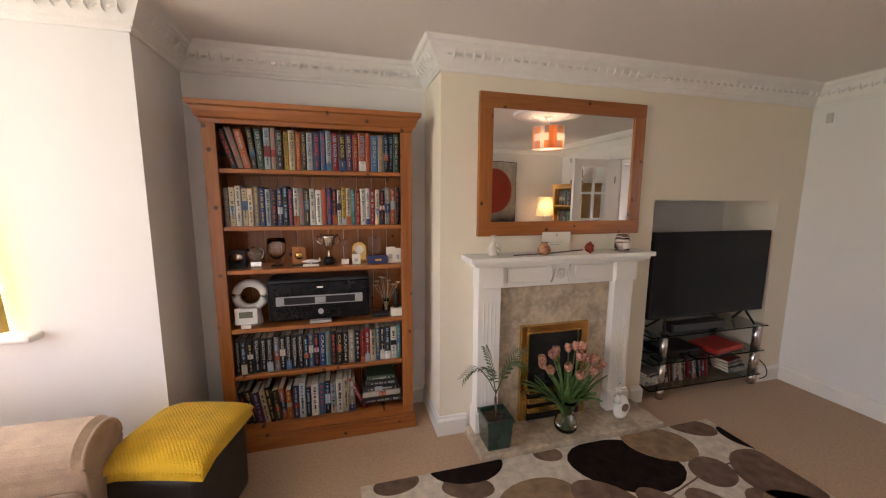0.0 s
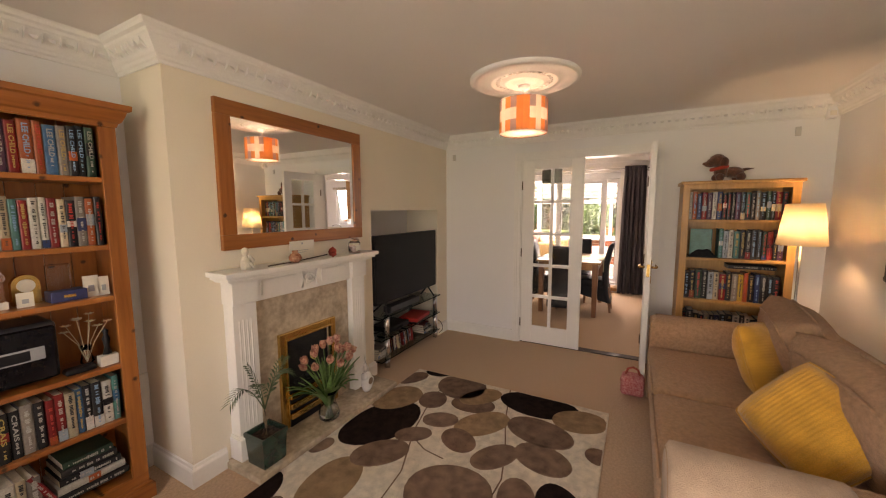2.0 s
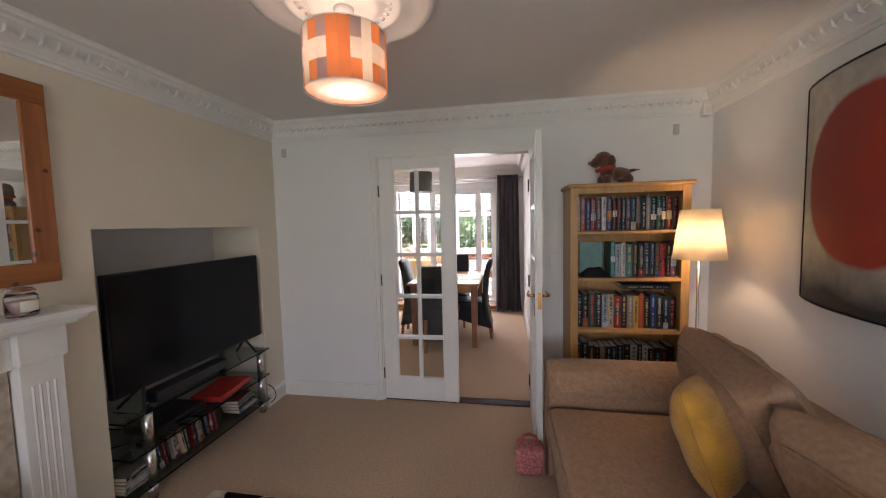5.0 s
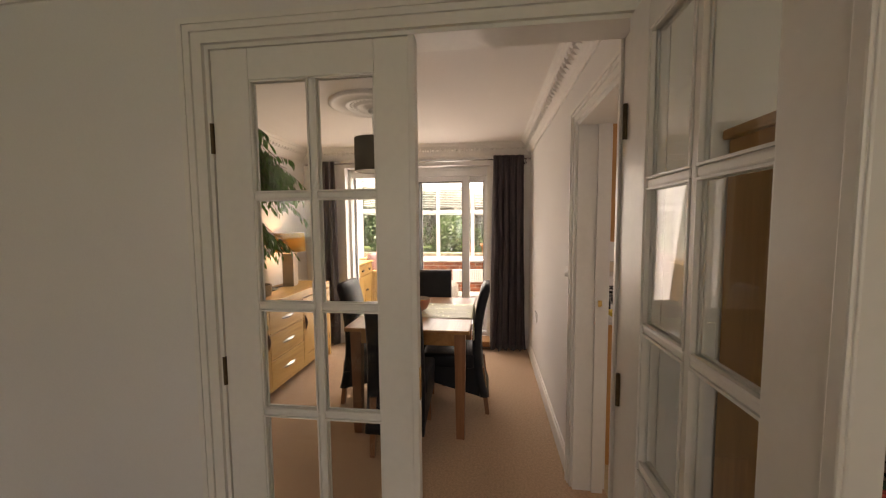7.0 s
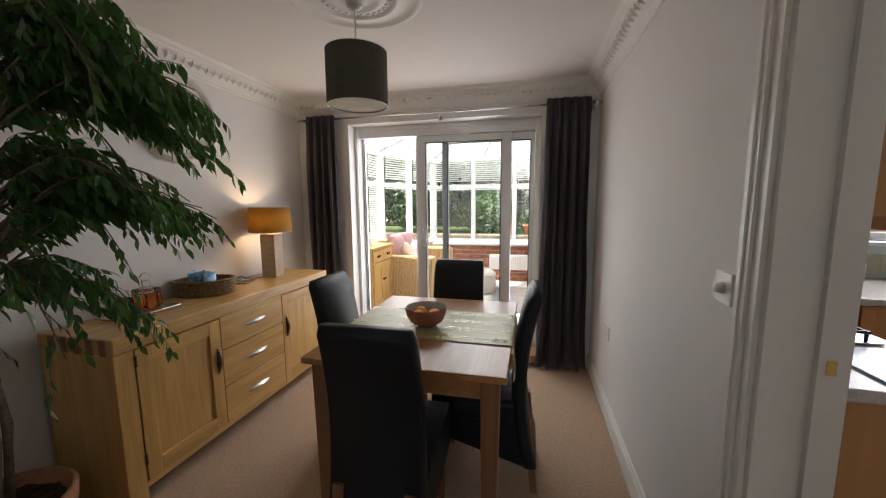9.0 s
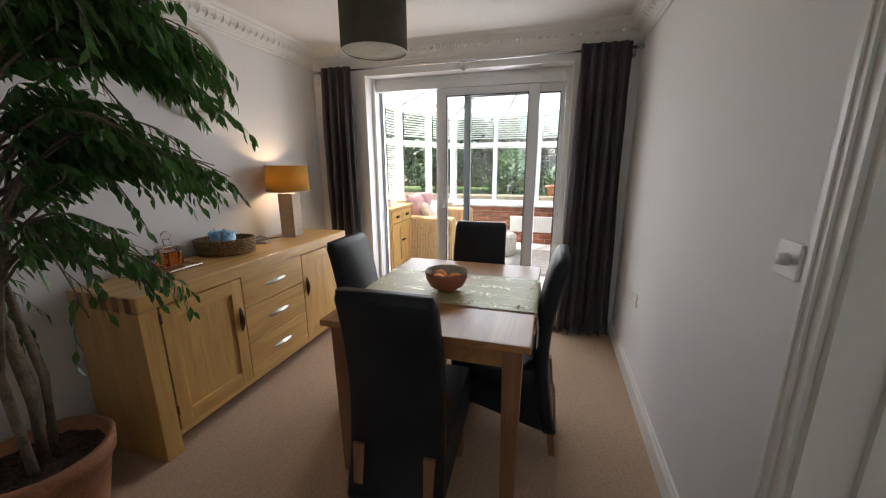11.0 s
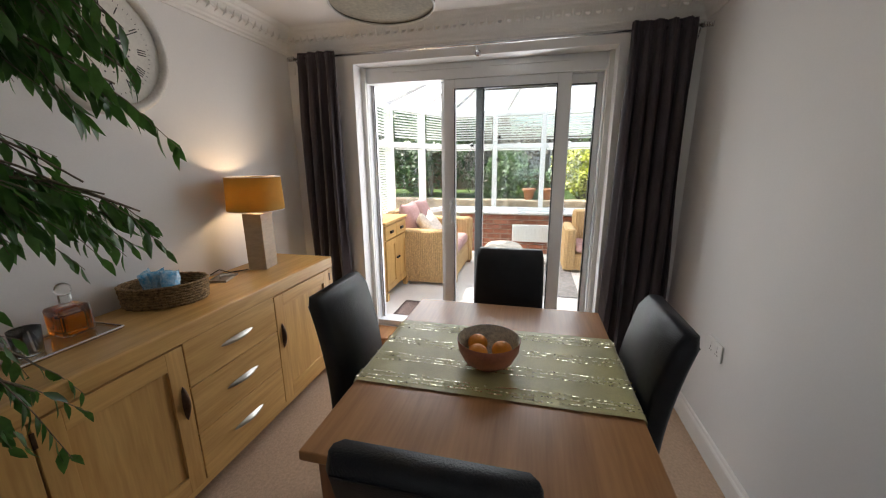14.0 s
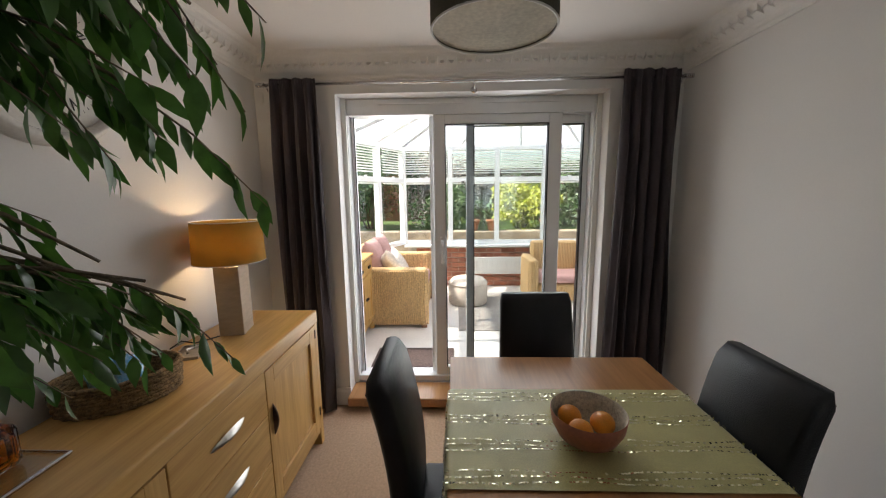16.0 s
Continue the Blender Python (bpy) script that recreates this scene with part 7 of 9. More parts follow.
for k in range(24):
    a = 2 * math.pi * k / 24
    bmesh.ops.create_circle(bm, cap_ends=True, segments=6, radius=0.004, matrix=rot @ Matrix.Translation((0.112 * math.cos(a) + 0.006 * math.sin(5 * a), 0.112 * math.sin(a), 0.029)))
part("minute_track", bm, INK, t)
part("name_bar", B((-0.03, 0.03, -0.0295, -0.0285, 0.062, 0.067), (-0.022, 0.022, -0.0295, -0.0285, 0.05, 0.053), (-0.035, 0.035, -0.0295, -0.0285, -0.07, -0.066)), INK, t)
for ang, ln, w in ((90 - 62, 0.155, 0.007), (90 - 78, 0.105, 0.010)):
    bm = bmesh.new()
    m_ = rot @ Matrix.Rotation(radians(ang), 4, "Z")
    pts = [(-0.03, -w * 0.5), (ln * 0.4, -w * 0.5), (ln * 0.55, -w * 1.5), (ln * 0.7, -w * 0.6), (ln, 0), (ln * 0.7, w * 0.6), (ln * 0.55, w * 1.5), (ln * 0.4, w * 0.5), (-0.03, w * 0.5)]
    lo = [bm.verts.new(m_ @ Vector((x, y, 0.031))) for x, y in pts]
    hi = [bm.verts.new(m_ @ Vector((x, y, 0.033))) for x, y in pts]
    bm.faces.new(hi)
    for j in range(len(pts)):
        bm.faces.new((lo[j], lo[(j + 1) % len(pts)], hi[(j + 1) % len(pts)], hi[j]))
    part("hand", bm, INK, t, "black spade hand")
bm = bmesh.new()
cyl(bm, 0, 0, 0.028, 0.036, 0.011, n=16, m=rot)
part("hub", bm, INK, t)


# curtains, pole
def curtain(y0, y1, z0, z1, folds, label, spread=0.0, seed=0):
    t = thing("curtain", (7.45, (y0 + y1) / 2, 0), label, "curtain", "dining room curtains")
    w = y1 - y0

    def f(u, v):
        g = u + 0.05 * noise.noise((u * 5 + seed, v * 0.8, 3.0)) * math.sin(math.pi * u)
        p = 2 * math.pi * folds * g
        z = z0 + (z1 - z0) * v
        k = 1 + spread * (1 - v) ** 1.4
        soft = min(1.0, (1 - v) * 5)
        d = (0.012 + 0.026 * soft) * (1 + 0.7 * noise.noise((u * 7, v * 1.3, seed))) + 0.012 * (1 - v)
        gather = 0.006 * math.sin(p * 4.3) * max(0.0, 1 - (1 - v) * 9)
        sway = 0.02 * noise.noise((u * 2, v * 2.2, seed + 9)) * (1 - v)
        return Vector((d * math.sin(p + 1.3 * noise.noise((u * 3, v * 1.7, seed + 5))) + gather - 0.012 + sway,
                       (u - 0.5) * w * k + 0.012 * math.sin(p * 2 + v * 3) * soft + 0.02 * noise.noise((u * 4, v * 3, seed + 2)) * (1 - v),
                       z + 0.008 * noise.noise((u * 9, 0, seed)) * (1 if v > 0.97 or v < 0.03 else 0)))
    bm = bmesh.new()
    grid(bm, folds * 16, 34, f)
    o = part("cloth", bm, CURTAIN, t, "", True)
    md = o.modifiers.new("thick", "SOLIDIFY")
    md.thickness = 0.004
    bm = bmesh.new()
    grid(bm, folds * 14, 2, lambda u, v: f(u, 1.0) + Vector((-0.004, 0, -0.05 * v + 0.012)))
    part("heading_tape", bm, CURTAIN, t, "", True)


curtain(0.148, 0.478, 0.012, 2.195, 5, "dark aubergine full-length curtain with soft pleats", 0.22, 1)
curtain(2.325, 2.61, 0.012, 2.185, 4, "dark aubergine full-length curtain drawn to the side", 0.05, 8)
t = thing("curtain_pole", (0, 0, 0), "thin brushed steel curtain pole with finials", "curtain pole")
bm = bmesh.new()
cyl(bm, 0, 0, 0, 2.545, 0.009, n=14, m=Matrix.Translation((7.455, 0.115, 2.168)) @ Matrix.Rotation(radians(-90), 4, "X"))
part("pole", bm, CHROME, t, "", True)
for y, s in ((0.115, -1), (2.655, 1)):
    bm = bmesh.new()
    for k in range(4):
        cyl(bm, 0, 0, 0.012 * k, 0.012 * k + 0.009, 0.015 - 0.001 * (k % 2), n=14, m=Matrix.Translation((7.455, y, 2.168)) @ Matrix.Rotation(radians(-90 * s), 4, "X"))
    part("finial", bm, CHROME, t, "ribbed finial", True)
for y in (0.125, 1.36, 2.64):
    bm = bmesh.new()
    sweep(bm, [(DE, y, 2.135), (7.475, y, 2.135), (7.455, y, 2.158)], 0.006, 8)
    cyl(bm, 0, 0, 0, 0.006, 0.02, n=14, m=Matrix.Translation((DE, y, 2.135)) @ Matrix.Rotation(radians(-90), 4, "Y"))
    part("bracket", bm, CHROME, t, "", True)

# socket, switch, blank plate
t = thing("wall_socket", (6.87, DS, 0.51), "white double wall socket", "socket")
part("plate", B((-0.073, 0.073, 0, 0.009, 0, 0.086), bevel=0.003), WHITEP, t)
for x in (-0.03, 0.03):
    part("rocker", B((x - 0.008, x + 0.008, 0.009, 0.012, 0.055, 0.07), bevel=0.001), WHITEP, t)
    part("pin_hole", B((x - 0.012, x - 0.006, 0.0085, 0.0095, 0.02, 0.026), (x + 0.006, x + 0.012, 0.0085, 0.0095, 0.02, 0.026), (x - 0.002, x + 0.002, 0.0085, 0.0095, 0.035, 0.045)), BLACK, t)
t = thing("dimmer_switch", (5.462, DS, 1.127), "white dimmer switch with a round knob", "switch")
part("plate", B((-0.043, 0.043, 0, 0.009, 0, 0.086), bevel=0.003), WHITEP, t)
bm = bmesh.new()
cyl(bm, 0, 0, 0, 0.018, 0.016, 0.013, n=20, m=Matrix.Translation((0, 0.009, 0.043)) @ Matrix.Rotation(radians(-90), 4, "X"))
part("knob", bm, WHITEP, t, "", True)
tagged(part("wall_plate", B((DE - 0.012, DE, 2.70, 2.735, 2.08, 2.15), bevel=0.003), WHITEP), "small white blanking plate near the cornice", "wall plate")

# weeping fig in a terracotta pot
TERRA = mat("terracotta", (0.42, 0.19, 0.10), 0.8, var=0.18, scale=9, fine=80, bump=0.08)
FX, FYY = 5.12, 2.42
t = thing("weeping_fig", (FX, FYY, 0), "tall weeping fig tree in a terracotta pot", "plant")
bm = bmesh.new()
lathe(bm, [(0, 0), (0.14, 0), (0.15, 0.02), (0.195, 0.26), (0.21, 0.265), (0.216, 0.33), (0.196, 0.335), (0.188, 0.27), (0, 0.265)], 40)
part("pot", bm, TERRA, t, "terracotta pot", True)
bm = bmesh.new()
grid(bm, 12, 12, lambda u, v: Vector((0.18 * (2 * u - 1) * math.sqrt(1 - 0.5 * (2 * v - 1) ** 2), 0.18 * (2 * v - 1) * math.sqrt(1 - 0.5 * (2 * u - 1) ** 2), 0.285 + 0.02 * noise.noise((u * 7, v * 7, 2)))))
part("soil", bm, SOIL, t, "dark pebbly soil")
BARK = mat("fig_bark", (0.20, 0.16, 0.115), 0.85, var=0.25, scale=20, fine=120, bump=0.2)
rf = random.Random(21)
trunkp = [Vector((0.0, 0.0, 0.25)), Vector((0.02, -0.01, 0.55)), Vector((-0.01, -0.03, 0.9)), Vector((0.03, -0.05, 1.3)), Vector((0.05, -0.08, 1.7)), Vector((0.08, -0.12, 2.05))]
bm = bmesh.new()
sweep(bm, trunkp, [0.024, 0.021, 0.018, 0.015, 0.011, 0.006], 10)
sweep(bm, [Vector((0.05, 0.03, 0.25)), Vector((0.08, 0.03, 0.6)), Vector((0.03, -0.01, 1.0)), Vector((0.12, -0.02, 1.4))], [0.018, 0.015, 0.012, 0.008], 8)
sweep(bm, [Vector((-0.04, -0.03, 0.25)), Vector((-0.06, -0.06, 0.7)), Vector((0.0, -0.10, 1.1)), Vector((-0.05, -0.14, 1.5))], [0.016, 0.014, 0.011, 0.007], 8)
part("trunk", bm, BARK, t, "slim twisted trunks", True)


def at_path(P, s):
    k = min(int(s * (len(P) - 1)), len(P) - 2)
    return P[k].lerp(P[k + 1], s * (len(P) - 1) - k)


FIGLEAF = mat("fig_leaf", (0.045, 0.14, 0.03), 0.36, var=0.35, scale=6, fine=60, bump=0.03, coat=0.15)
fn, fk = FIGLEAF.node_tree.nodes, FIGLEAF.node_tree.links
ftl, fmx = fn.new("ShaderNodeBsdfTranslucent"), fn.new("ShaderNodeMixShader")
ftl.inputs[0].default_value, fmx.inputs[0].default_value = (0.12, 0.30, 0.045, 1), 0.25
fk.new(fn["Principled BSDF"].outputs[0], fmx.inputs[1])
fk.new(ftl.outputs[0], fmx.inputs[2])
fk.new(fmx.outputs[0], fn["Material Output"].inputs[0])
tw = bmesh.new()
verts, faces = [], []


def fig_leaf(p, d, ln, up):
    """A pointed glossy leaf that hangs from p along d."""
    d = d.normalized()
    s = d.cross(up)
    s = s.normalized() if s.length > 1e-3 else Vector((1, 0, 0))
    nrm = s.cross(d)
    w = ln * rf.uniform(0.16, 0.21)
    i = len(verts)
    for a, b, c in ((0, 0, 0), (0.18, 0.6, 0.3), (0.42, 1.0, 0.45), (0.72, 0.62, 0.3), (1.0, 0.0, -0.15)):
        for sg in ((1,) if b == 0 else (1, 0, -1)):
            curl = -0.10 * ln * a * a
            verts.append(p + d * (ln * a) + s * (sg * w * b) + nrm * (w * c * (0.55 if sg else 0.0) + curl))
    # rows: 0 | 1 2 3 | 4 5 6 | 7 8 9 | 10
    faces.extend([(i, i + 1, i + 2), (i, i + 2, i + 3), (i + 1, i + 4, i + 5, i + 2), (i + 2, i + 5, i + 6, i + 3), (i + 4, i + 7, i + 8, i + 5), (i + 5, i + 8, i + 9, i + 6), (i + 7, i + 10, i + 8), (i + 8, i + 10, i + 9)])


branches = []
for k in range(13):
    s = 0.42 + 0.58 * (k + rf.random()) / 13
    b0 = at_path(trunkp, s)
    az = rf.uniform(-math.pi, math.pi) if k % 3 == 0 else rf.uniform(-2.1, 0.45)
    ln = rf.uniform(0.32, 0.56) * (1.12 - 0.45 * abs(s - 0.62))
    rise = rf.uniform(0.05, 0.24)
    P = []
    for j in range(9):
        q = j / 8
        P.append(b0 + Vector((math.cos(az) * ln * q, math.sin(az) * ln * q, rise * math.sin(math.pi * q * 0.75) - 0.34 * q ** 2.4)))
    branches.append((P, ln))
# three tiers of long sprays that reach out over the sideboard
tiers = ((46, 0.10, 0.56, -0.64, -0.24, 1.57, 1.99, 0.70, 0.95), (32, 0.16, 0.60, -0.52, -0.14, 1.27, 1.48, 0.50, 0.70), (6, 0.10, 0.38, -0.46, -0.18, 0.88, 1.04, 0.42, 0.52))
for n, tx0, tx1, ty0, ty1, tz0, tz1, ts0, ts1 in tiers:
    for k in range(n):
        q = (k + rf.random()) / n
        b0 = at_path(trunkp, rf.uniform(ts0, ts1))
        e = Vector((tx0 + (tx1 - tx0) * q, rf.uniform(ty0, ty1), tz1 - (tz1 - tz0) * min(1, q * 0.8 + rf.random() * 0.25)))
        rise = rf.uniform(0.10, 0.22)
        P = [b0.lerp(e, j / 8) + Vector((0, 0, rise * math.sin(math.pi * (j / 8) * 0.9))) for j in range(9)]
        branches.append((P, 0.7))
LIMX = lambda p: Vector((max(p.x, 4.49 - FX), min(p.y, DN - 0.05 - FYY), min(p.z, 2.30)))
for P, ln in branches:
    P = [LIMX(p) for p in P]
    sweep(tw, P, [0.005 * (1 - 0.75 * j / 8) + 0.001 for j in range(9)], 5)
    for j in range(8):
        if rf.random() < 0.2:
            continue
        q0 = 0.22 + 0.78 * j / 8
        b = at_path(P, q0)
        d0 = (at_path(P, min(1, q0 + 0.08)) - at_path(P, q0 - 0.08)).normalized()
        side = d0.cross(Vector((0, 0, 1))).normalized() * (1 if j % 2 else -1)
        tl = rf.uniform(0.10, 0.22)
        tip = b + (d0 * 0.9 + side * rf.uniform(0.15, 0.6)) * tl + Vector((0, 0, -tl * rf.uniform(0.15, 0.6)))
        tp = [LIMX(b), LIMX(b.lerp(tip, 0.5) + Vector((0, 0, 0.015))), LIMX(tip)]
        sweep(tw, tp, [0.0018, 0.0014, 0.0008], 4)
        nl_ = 11 if ln == 0.7 else 6
        for i in range(nl_):
            p = at_path(tp, (i + 0.6) / nl_)
            out = (tip - b).normalized() * 0.55 + Vector((rf.uniform(-0.5, 0.5), rf.uniform(-0.5, 0.5), rf.uniform(-1.5, -0.35)))
            if out.y > 0 and p.y > DN - FYY - 0.12:
                out.y = -out.y
            fig_leaf(p, out, rf.uniform(0.040, 0.070), Vector((rf.uniform(-1, 1), rf.uniform(-1, 1), 0.6)))
part("branch", tw, BARK, t, "thin arching branches", True)
me = bpy.data.meshes.new("crown")
me.from_pydata(verts, [], faces)
me.materials.append(FIGLEAF)
me.polygons.foreach_set("use_smooth", [True] * len(me.polygons))
o = new("crown", me)
o.parent = t
tagged(o, "hanging glossy green pointed leaves", kind="stuff")

# ---- patio door ----
pd = thing("door_3", (0.385, 0, 0), "white plastic sliding patio door, half open", "door", kind="structure")
for b in ((7.29, 7.42, PY0, PY0 + 0.042, PZ0 + 0.03, PZ1), (7.29, 7.42, PY1 - 0.034, PY1, PZ0 + 0.03, PZ1), (7.29, 7.42, PY0 + 0.042, PY1 - 0.034, 2.022, PZ1), (7.29, 7.42, PY0 + 0.042, PY1 - 0.034, PZ0 + 0.03, PZ0 + 0.075)):
    part("outer_frame", B(b, bevel=0.004), UPVC, pd)
part("reveal_trim", B((7.265, 7.289, PY0 - 0.002, PY0 + 0.03, PZ0 + 0.03, PZ1), (7.265, 7.289, PY1 - 0.03, PY1 + 0.002, PZ0 + 0.03, PZ1)), TRIM, pd)


def sliding_leaf(x0, x1, y0, y1, z0, z1, wl, wr, rail, m_, m2):
    for nm, b in (("leaf_stile", (x0, x1, y0, y0 + wr, z0, z1)), ("leaf_stile", (x0, x1, y1 - wl, y1, z0, z1)), ("leaf_rail", (x0, x1, y0 + wr, y1 - wl, z1 - rail, z1)), ("leaf_rail", (x0, x1, y0 + wr, y1 - wl, z0, z0 + rail))):
        part(nm, B(b, bevel=0.004), m_ if b[3] == y1 and nm == "leaf_stile" else m2, pd)
    xm = (x0 + x1) / 2
    g = part("pane", B((xm - 0.003, xm + 0.003, y0 + wr, y1 - wl, z0 + rail, z1 - rail)), PANE, pd, "clear glass pane")
    g.visible_shadow = False
    part("gasket", B((x0 - 0.002, x1 + 0.002, y0 + wr, y0 + wr + 0.006, z0 + rail, z1 - rail), (x0 - 0.002, x1 + 0.002, y1 - wl - 0.006, y1 - wl, z0 + rail, z1 - rail), (x0 - 0.002, x1 + 0.002, y0 + wr, y1 - wl, z1 - rail - 0.006, z1 - rail)), BLACK, pd)


GREYF = mat("grey_plastic_interlock", (0.40, 0.44, 0.47), 0.3, bump=0)
sliding_leaf(7.305, 7.35, 0.757, 1.629, PZ0 + 0.076, 2.0215, 0.080, 0.088, 0.062, UPVC, UPVC)
sliding_leaf(7.36, 7.405, 0.558, 1.402, PZ0 + 0.076, 2.0215, 0.052, 0.035, 0.062, GREYF, UPVC)
for b in ((7.36, 7.405, 1.630, 1.660, PZ0 + 0.076, 2.0215), (7.36, 7.405, 2.186, 2.208, PZ0 + 0.076, 2.0215)):
    part("fixed_stile", B(b, bevel=0.003), UPVC, pd)
part("gasket", B((7.352, 7.358, 2.180, 2.186, PZ0 + 0.08, 2.02)), BLACK, pd)
for sy_, sz_ in ((1.425, 1.572), (1.228, 1.626), (1.232, 1.470)):
    bm = bmesh.new()
    for k in range(4):
        box(bm, -0.001, 0.001, -0.0022, 0.0022, -0.016, 0.016, m=Matrix.Translation((7.352, sy_, sz_)) @ Matrix.Rotation(radians(45 * k), 4, "X"))
    part("star_sticker", bm, BLACK, pd, "small dark star sticker on the glass")
bm = bmesh.new()
sweep(bm, [(7.305, 1.575, 1.16), (7.27, 1.572, 1.15), (7.262, 1.57, 1.08), (7.27, 1.572, 1.01), (7.305, 1.575, 1.0)], 0.011, 10)
part("handle", bm, UPVC, pd, "white D-shaped handle", True)
part("lock_plate", B((7.299, 7.305, 1.545, 1.595, 0.97, 1.19), bevel=0.003), UPVC, pd)
part("keyhole", B((7.297, 7.30, 1.568, 1.576, 1.03, 1.045)), BLACK, pd)
part("vent_strip", B((7.28, 7.29, 0.75, 1.30, PZ1 - 0.04, PZ1 - 0.018), (7.28, 7.29, 1.42, 2.0, PZ1 - 0.04, PZ1 - 0.018)), UPVC, pd)
structure("window_sill_wood", B((7.44, 7.672, PY0 + 0.002, PY1 - 0.002, 0.03, 0.095), bevel=0.008), TEAK, "brown wooden door sill")
structure("trim_under_sill", B((7.505, 7.535, PY0, PY1, 0.0, 0.029)), TRIM)

# ---- conservatory ----
CZ0 = 0.07
structure("floor_conservatory", B((7.84, 10.75, -1.3, 2.85, 0.0, CZ0)), mat("pale_floor_tile", (0.72, 0.68, 0.64), 0.35, var=0.05, scale=3, fine=60, bump=0.01), "pale tiled conservatory floor")
BRICK = mat("red_brick", (0.36, 0.13, 0.075), 0.85, var=0.25, scale=20, fine=120, bump=0.2, rand=0.22)
MORTAR = mat("pale_mortar", (0.50, 0.44, 0.37), 0.9, var=0.1)
dw = structure("wall_dwarf", B((10.615, 10.73, -1.3, 2.2, CZ0, 0.685)), MORTAR, "low red brick wall under the windows")
brm = bmesh.new()
box(brm, 0, 0.014, 0, 0.205, 0, 0.062, bevel=0.003, seg=1)
bme = bpy.data.meshes.new("brick")
brm.to_mesh(bme)
brm.free()
bme.materials.append(BRICK)
for r in range(8):
    for c in range(16):
        y = -1.25 + c * 0.215 + (0.107 if r % 2 else 0)
        if y + 0.205 < 2.19:
            o = new("brick", bme)
            o.parent = dw
            o.location = (10.603 - 0.002 * ((r * 7 + c * 3) % 3), y, CZ0 + 0.006 + r * 0.0745)
structure("window_sill_conservatory", B((10.53, 10.75, -1.3, 2.25, 0.685, 0.72), bevel=0.008), UPVC, "white plastic window board")
BLIND = shade_cloth("white_blind_slat", (0.86, 0.87, 0.85), 0.65)


def glazing(name, a, b, z0, z1, ztr, posts, label, blind_to, tilt=0):
    """A run of windows from a to b (x, y) with a transom and part-drawn blinds."""
    t = thing(name, (0, 0, 0), label, "window", kind="structure")
    a, b = Vector((*a, 0)), Vector((*b, 0))
    d = (b - a).normalized()
    rz = math.degrees(math.atan2(d.y, d.x))
    L = (b - a).length
    M = pose(a.x, a.y, 0, 0, 0, rz)

    def put(nm, bx, m_, lb="", bev=0.004):
        bm = bmesh.new()
        box(bm, *bx, bevel=bev)
        bmesh.ops.transform(bm, matrix=M, verts=bm.verts)
        return part(nm, bm, m_, t, lb)
    put("head", (0, L, -0.035, 0.035, z1 - 0.06, z1), UPVC)
    put("bottom_rail", (0, L, -0.035, 0.035, z0, z0 + 0.06), UPVC)
    put("transom", (0, L, -0.035, 0.035, ztr - 0.035, ztr + 0.035), UPVC)
    n = posts
    for k in range(n + 1):
        x = L * k / n
        put("post", (max(0, x - 0.035), min(L, x + 0.035), -0.04, 0.04, z0 + 0.06, z1 - 0.06), UPVC)
    for k in range(n):
        x0, x1 = L * k / n + 0.035, L * (k + 1) / n - 0.035
        for zz0, zz1 in ((z0 + 0.06, ztr - 0.035), (ztr + 0.035, z1 - 0.06)):
            g = put("pane", (x0, x1, -0.003, 0.003, zz0, zz1), PANE, "", 0)
            g.visible_shadow = False
        put("catch", ((x0 + x1) / 2 - 0.02, (x0 + x1) / 2 + 0.02, -0.06, -0.036, ztr + 0.02, ztr + 0.05), UPVC)
        m0 = None
        zt = z1 - 0.075
        nn = int((zt - (ztr + 0.05)) / 0.034)
        zs = [zt - 0.034 * j for j in range(nn)]
        if blind_to < ztr:
            zs += [ztr - 0.045 - 0.03 * j for j in range(int((ztr - 0.04 - blind_to) / 0.03))]
        for z in zs:
            if m0 is None:
                bm = bmesh.new()
                box(bm, x0 + 0.01, x1 - 0.01, -0.012, 0.012, -0.0008, 0.0008, m=Matrix.Translation((0, -0.056, -0.007)) @ Matrix.Rotation(radians(tilt), 4, "X"))
                bmesh.ops.transform(bm, matrix=M, verts=bm.verts)
                o = part("slat", bm, BLIND, t, "white blind slat")
                m0 = o.data
            else:
                o = new("slat", m0)
                o.parent = t
            o.location = (0, 0, z)
    return t


glazing("window_2", (10.68, 2.25), (10.68, -1.25), 0.72, 2.17, 1.685, 5, "white conservatory windows with part-drawn blinds", 1.61, 48)
glazing("window_3", (9.55, 2.79), (10.66, 2.27), 0.72, 2.17, 1.685, 2, "white angled conservatory windows with blinds", 1.61, 48)
glazing("window_4", (7.88, 2.80), (9.53, 2.80), 0.72, 2.17, 1.685, 3, "white conservatory side windows with lowered blinds", 0.79, 58)
glazing("window_5", (10.66, -1.27), (7.88, -1.27), 0.72, 2.17, 1.685, 4, "white conservatory windows with part-drawn blinds", 1.61)
structure("wall_dwarf_side", B((7.84, 9.56, 2.74, 2.88, CZ0, 0.72), (7.84, 10.7, -1.33, -1.22, CZ0, 0.72)), TRIM)
ROOFP = bpy.data.materials.new("opal_roof_sheet")
ROOFP.use_nodes = True
rn, rl = ROOFP.node_tree.nodes, ROOFP.node_tree.links
rb = rn["Principled BSDF"]
rb.inputs["Base Color"].default_value = (0.85, 0.87, 0.88, 1)
rb.inputs["Roughness"].default_value = 0.4
rt, rm, rtr = rn.new("ShaderNodeBsdfTranslucent"), rn.new("ShaderNodeMixShader"), rn.new("ShaderNodeBsdfTransparent")
rt.inputs[0].default_value = (0.92, 0.94, 0.95, 1)
rm.inputs[0].default_value = 0.75
rm2 = rn.new("ShaderNodeMixShader")
rm2.inputs[0].default_value = 0.25
rl.new(rb.outputs[0], rm.inputs[1])
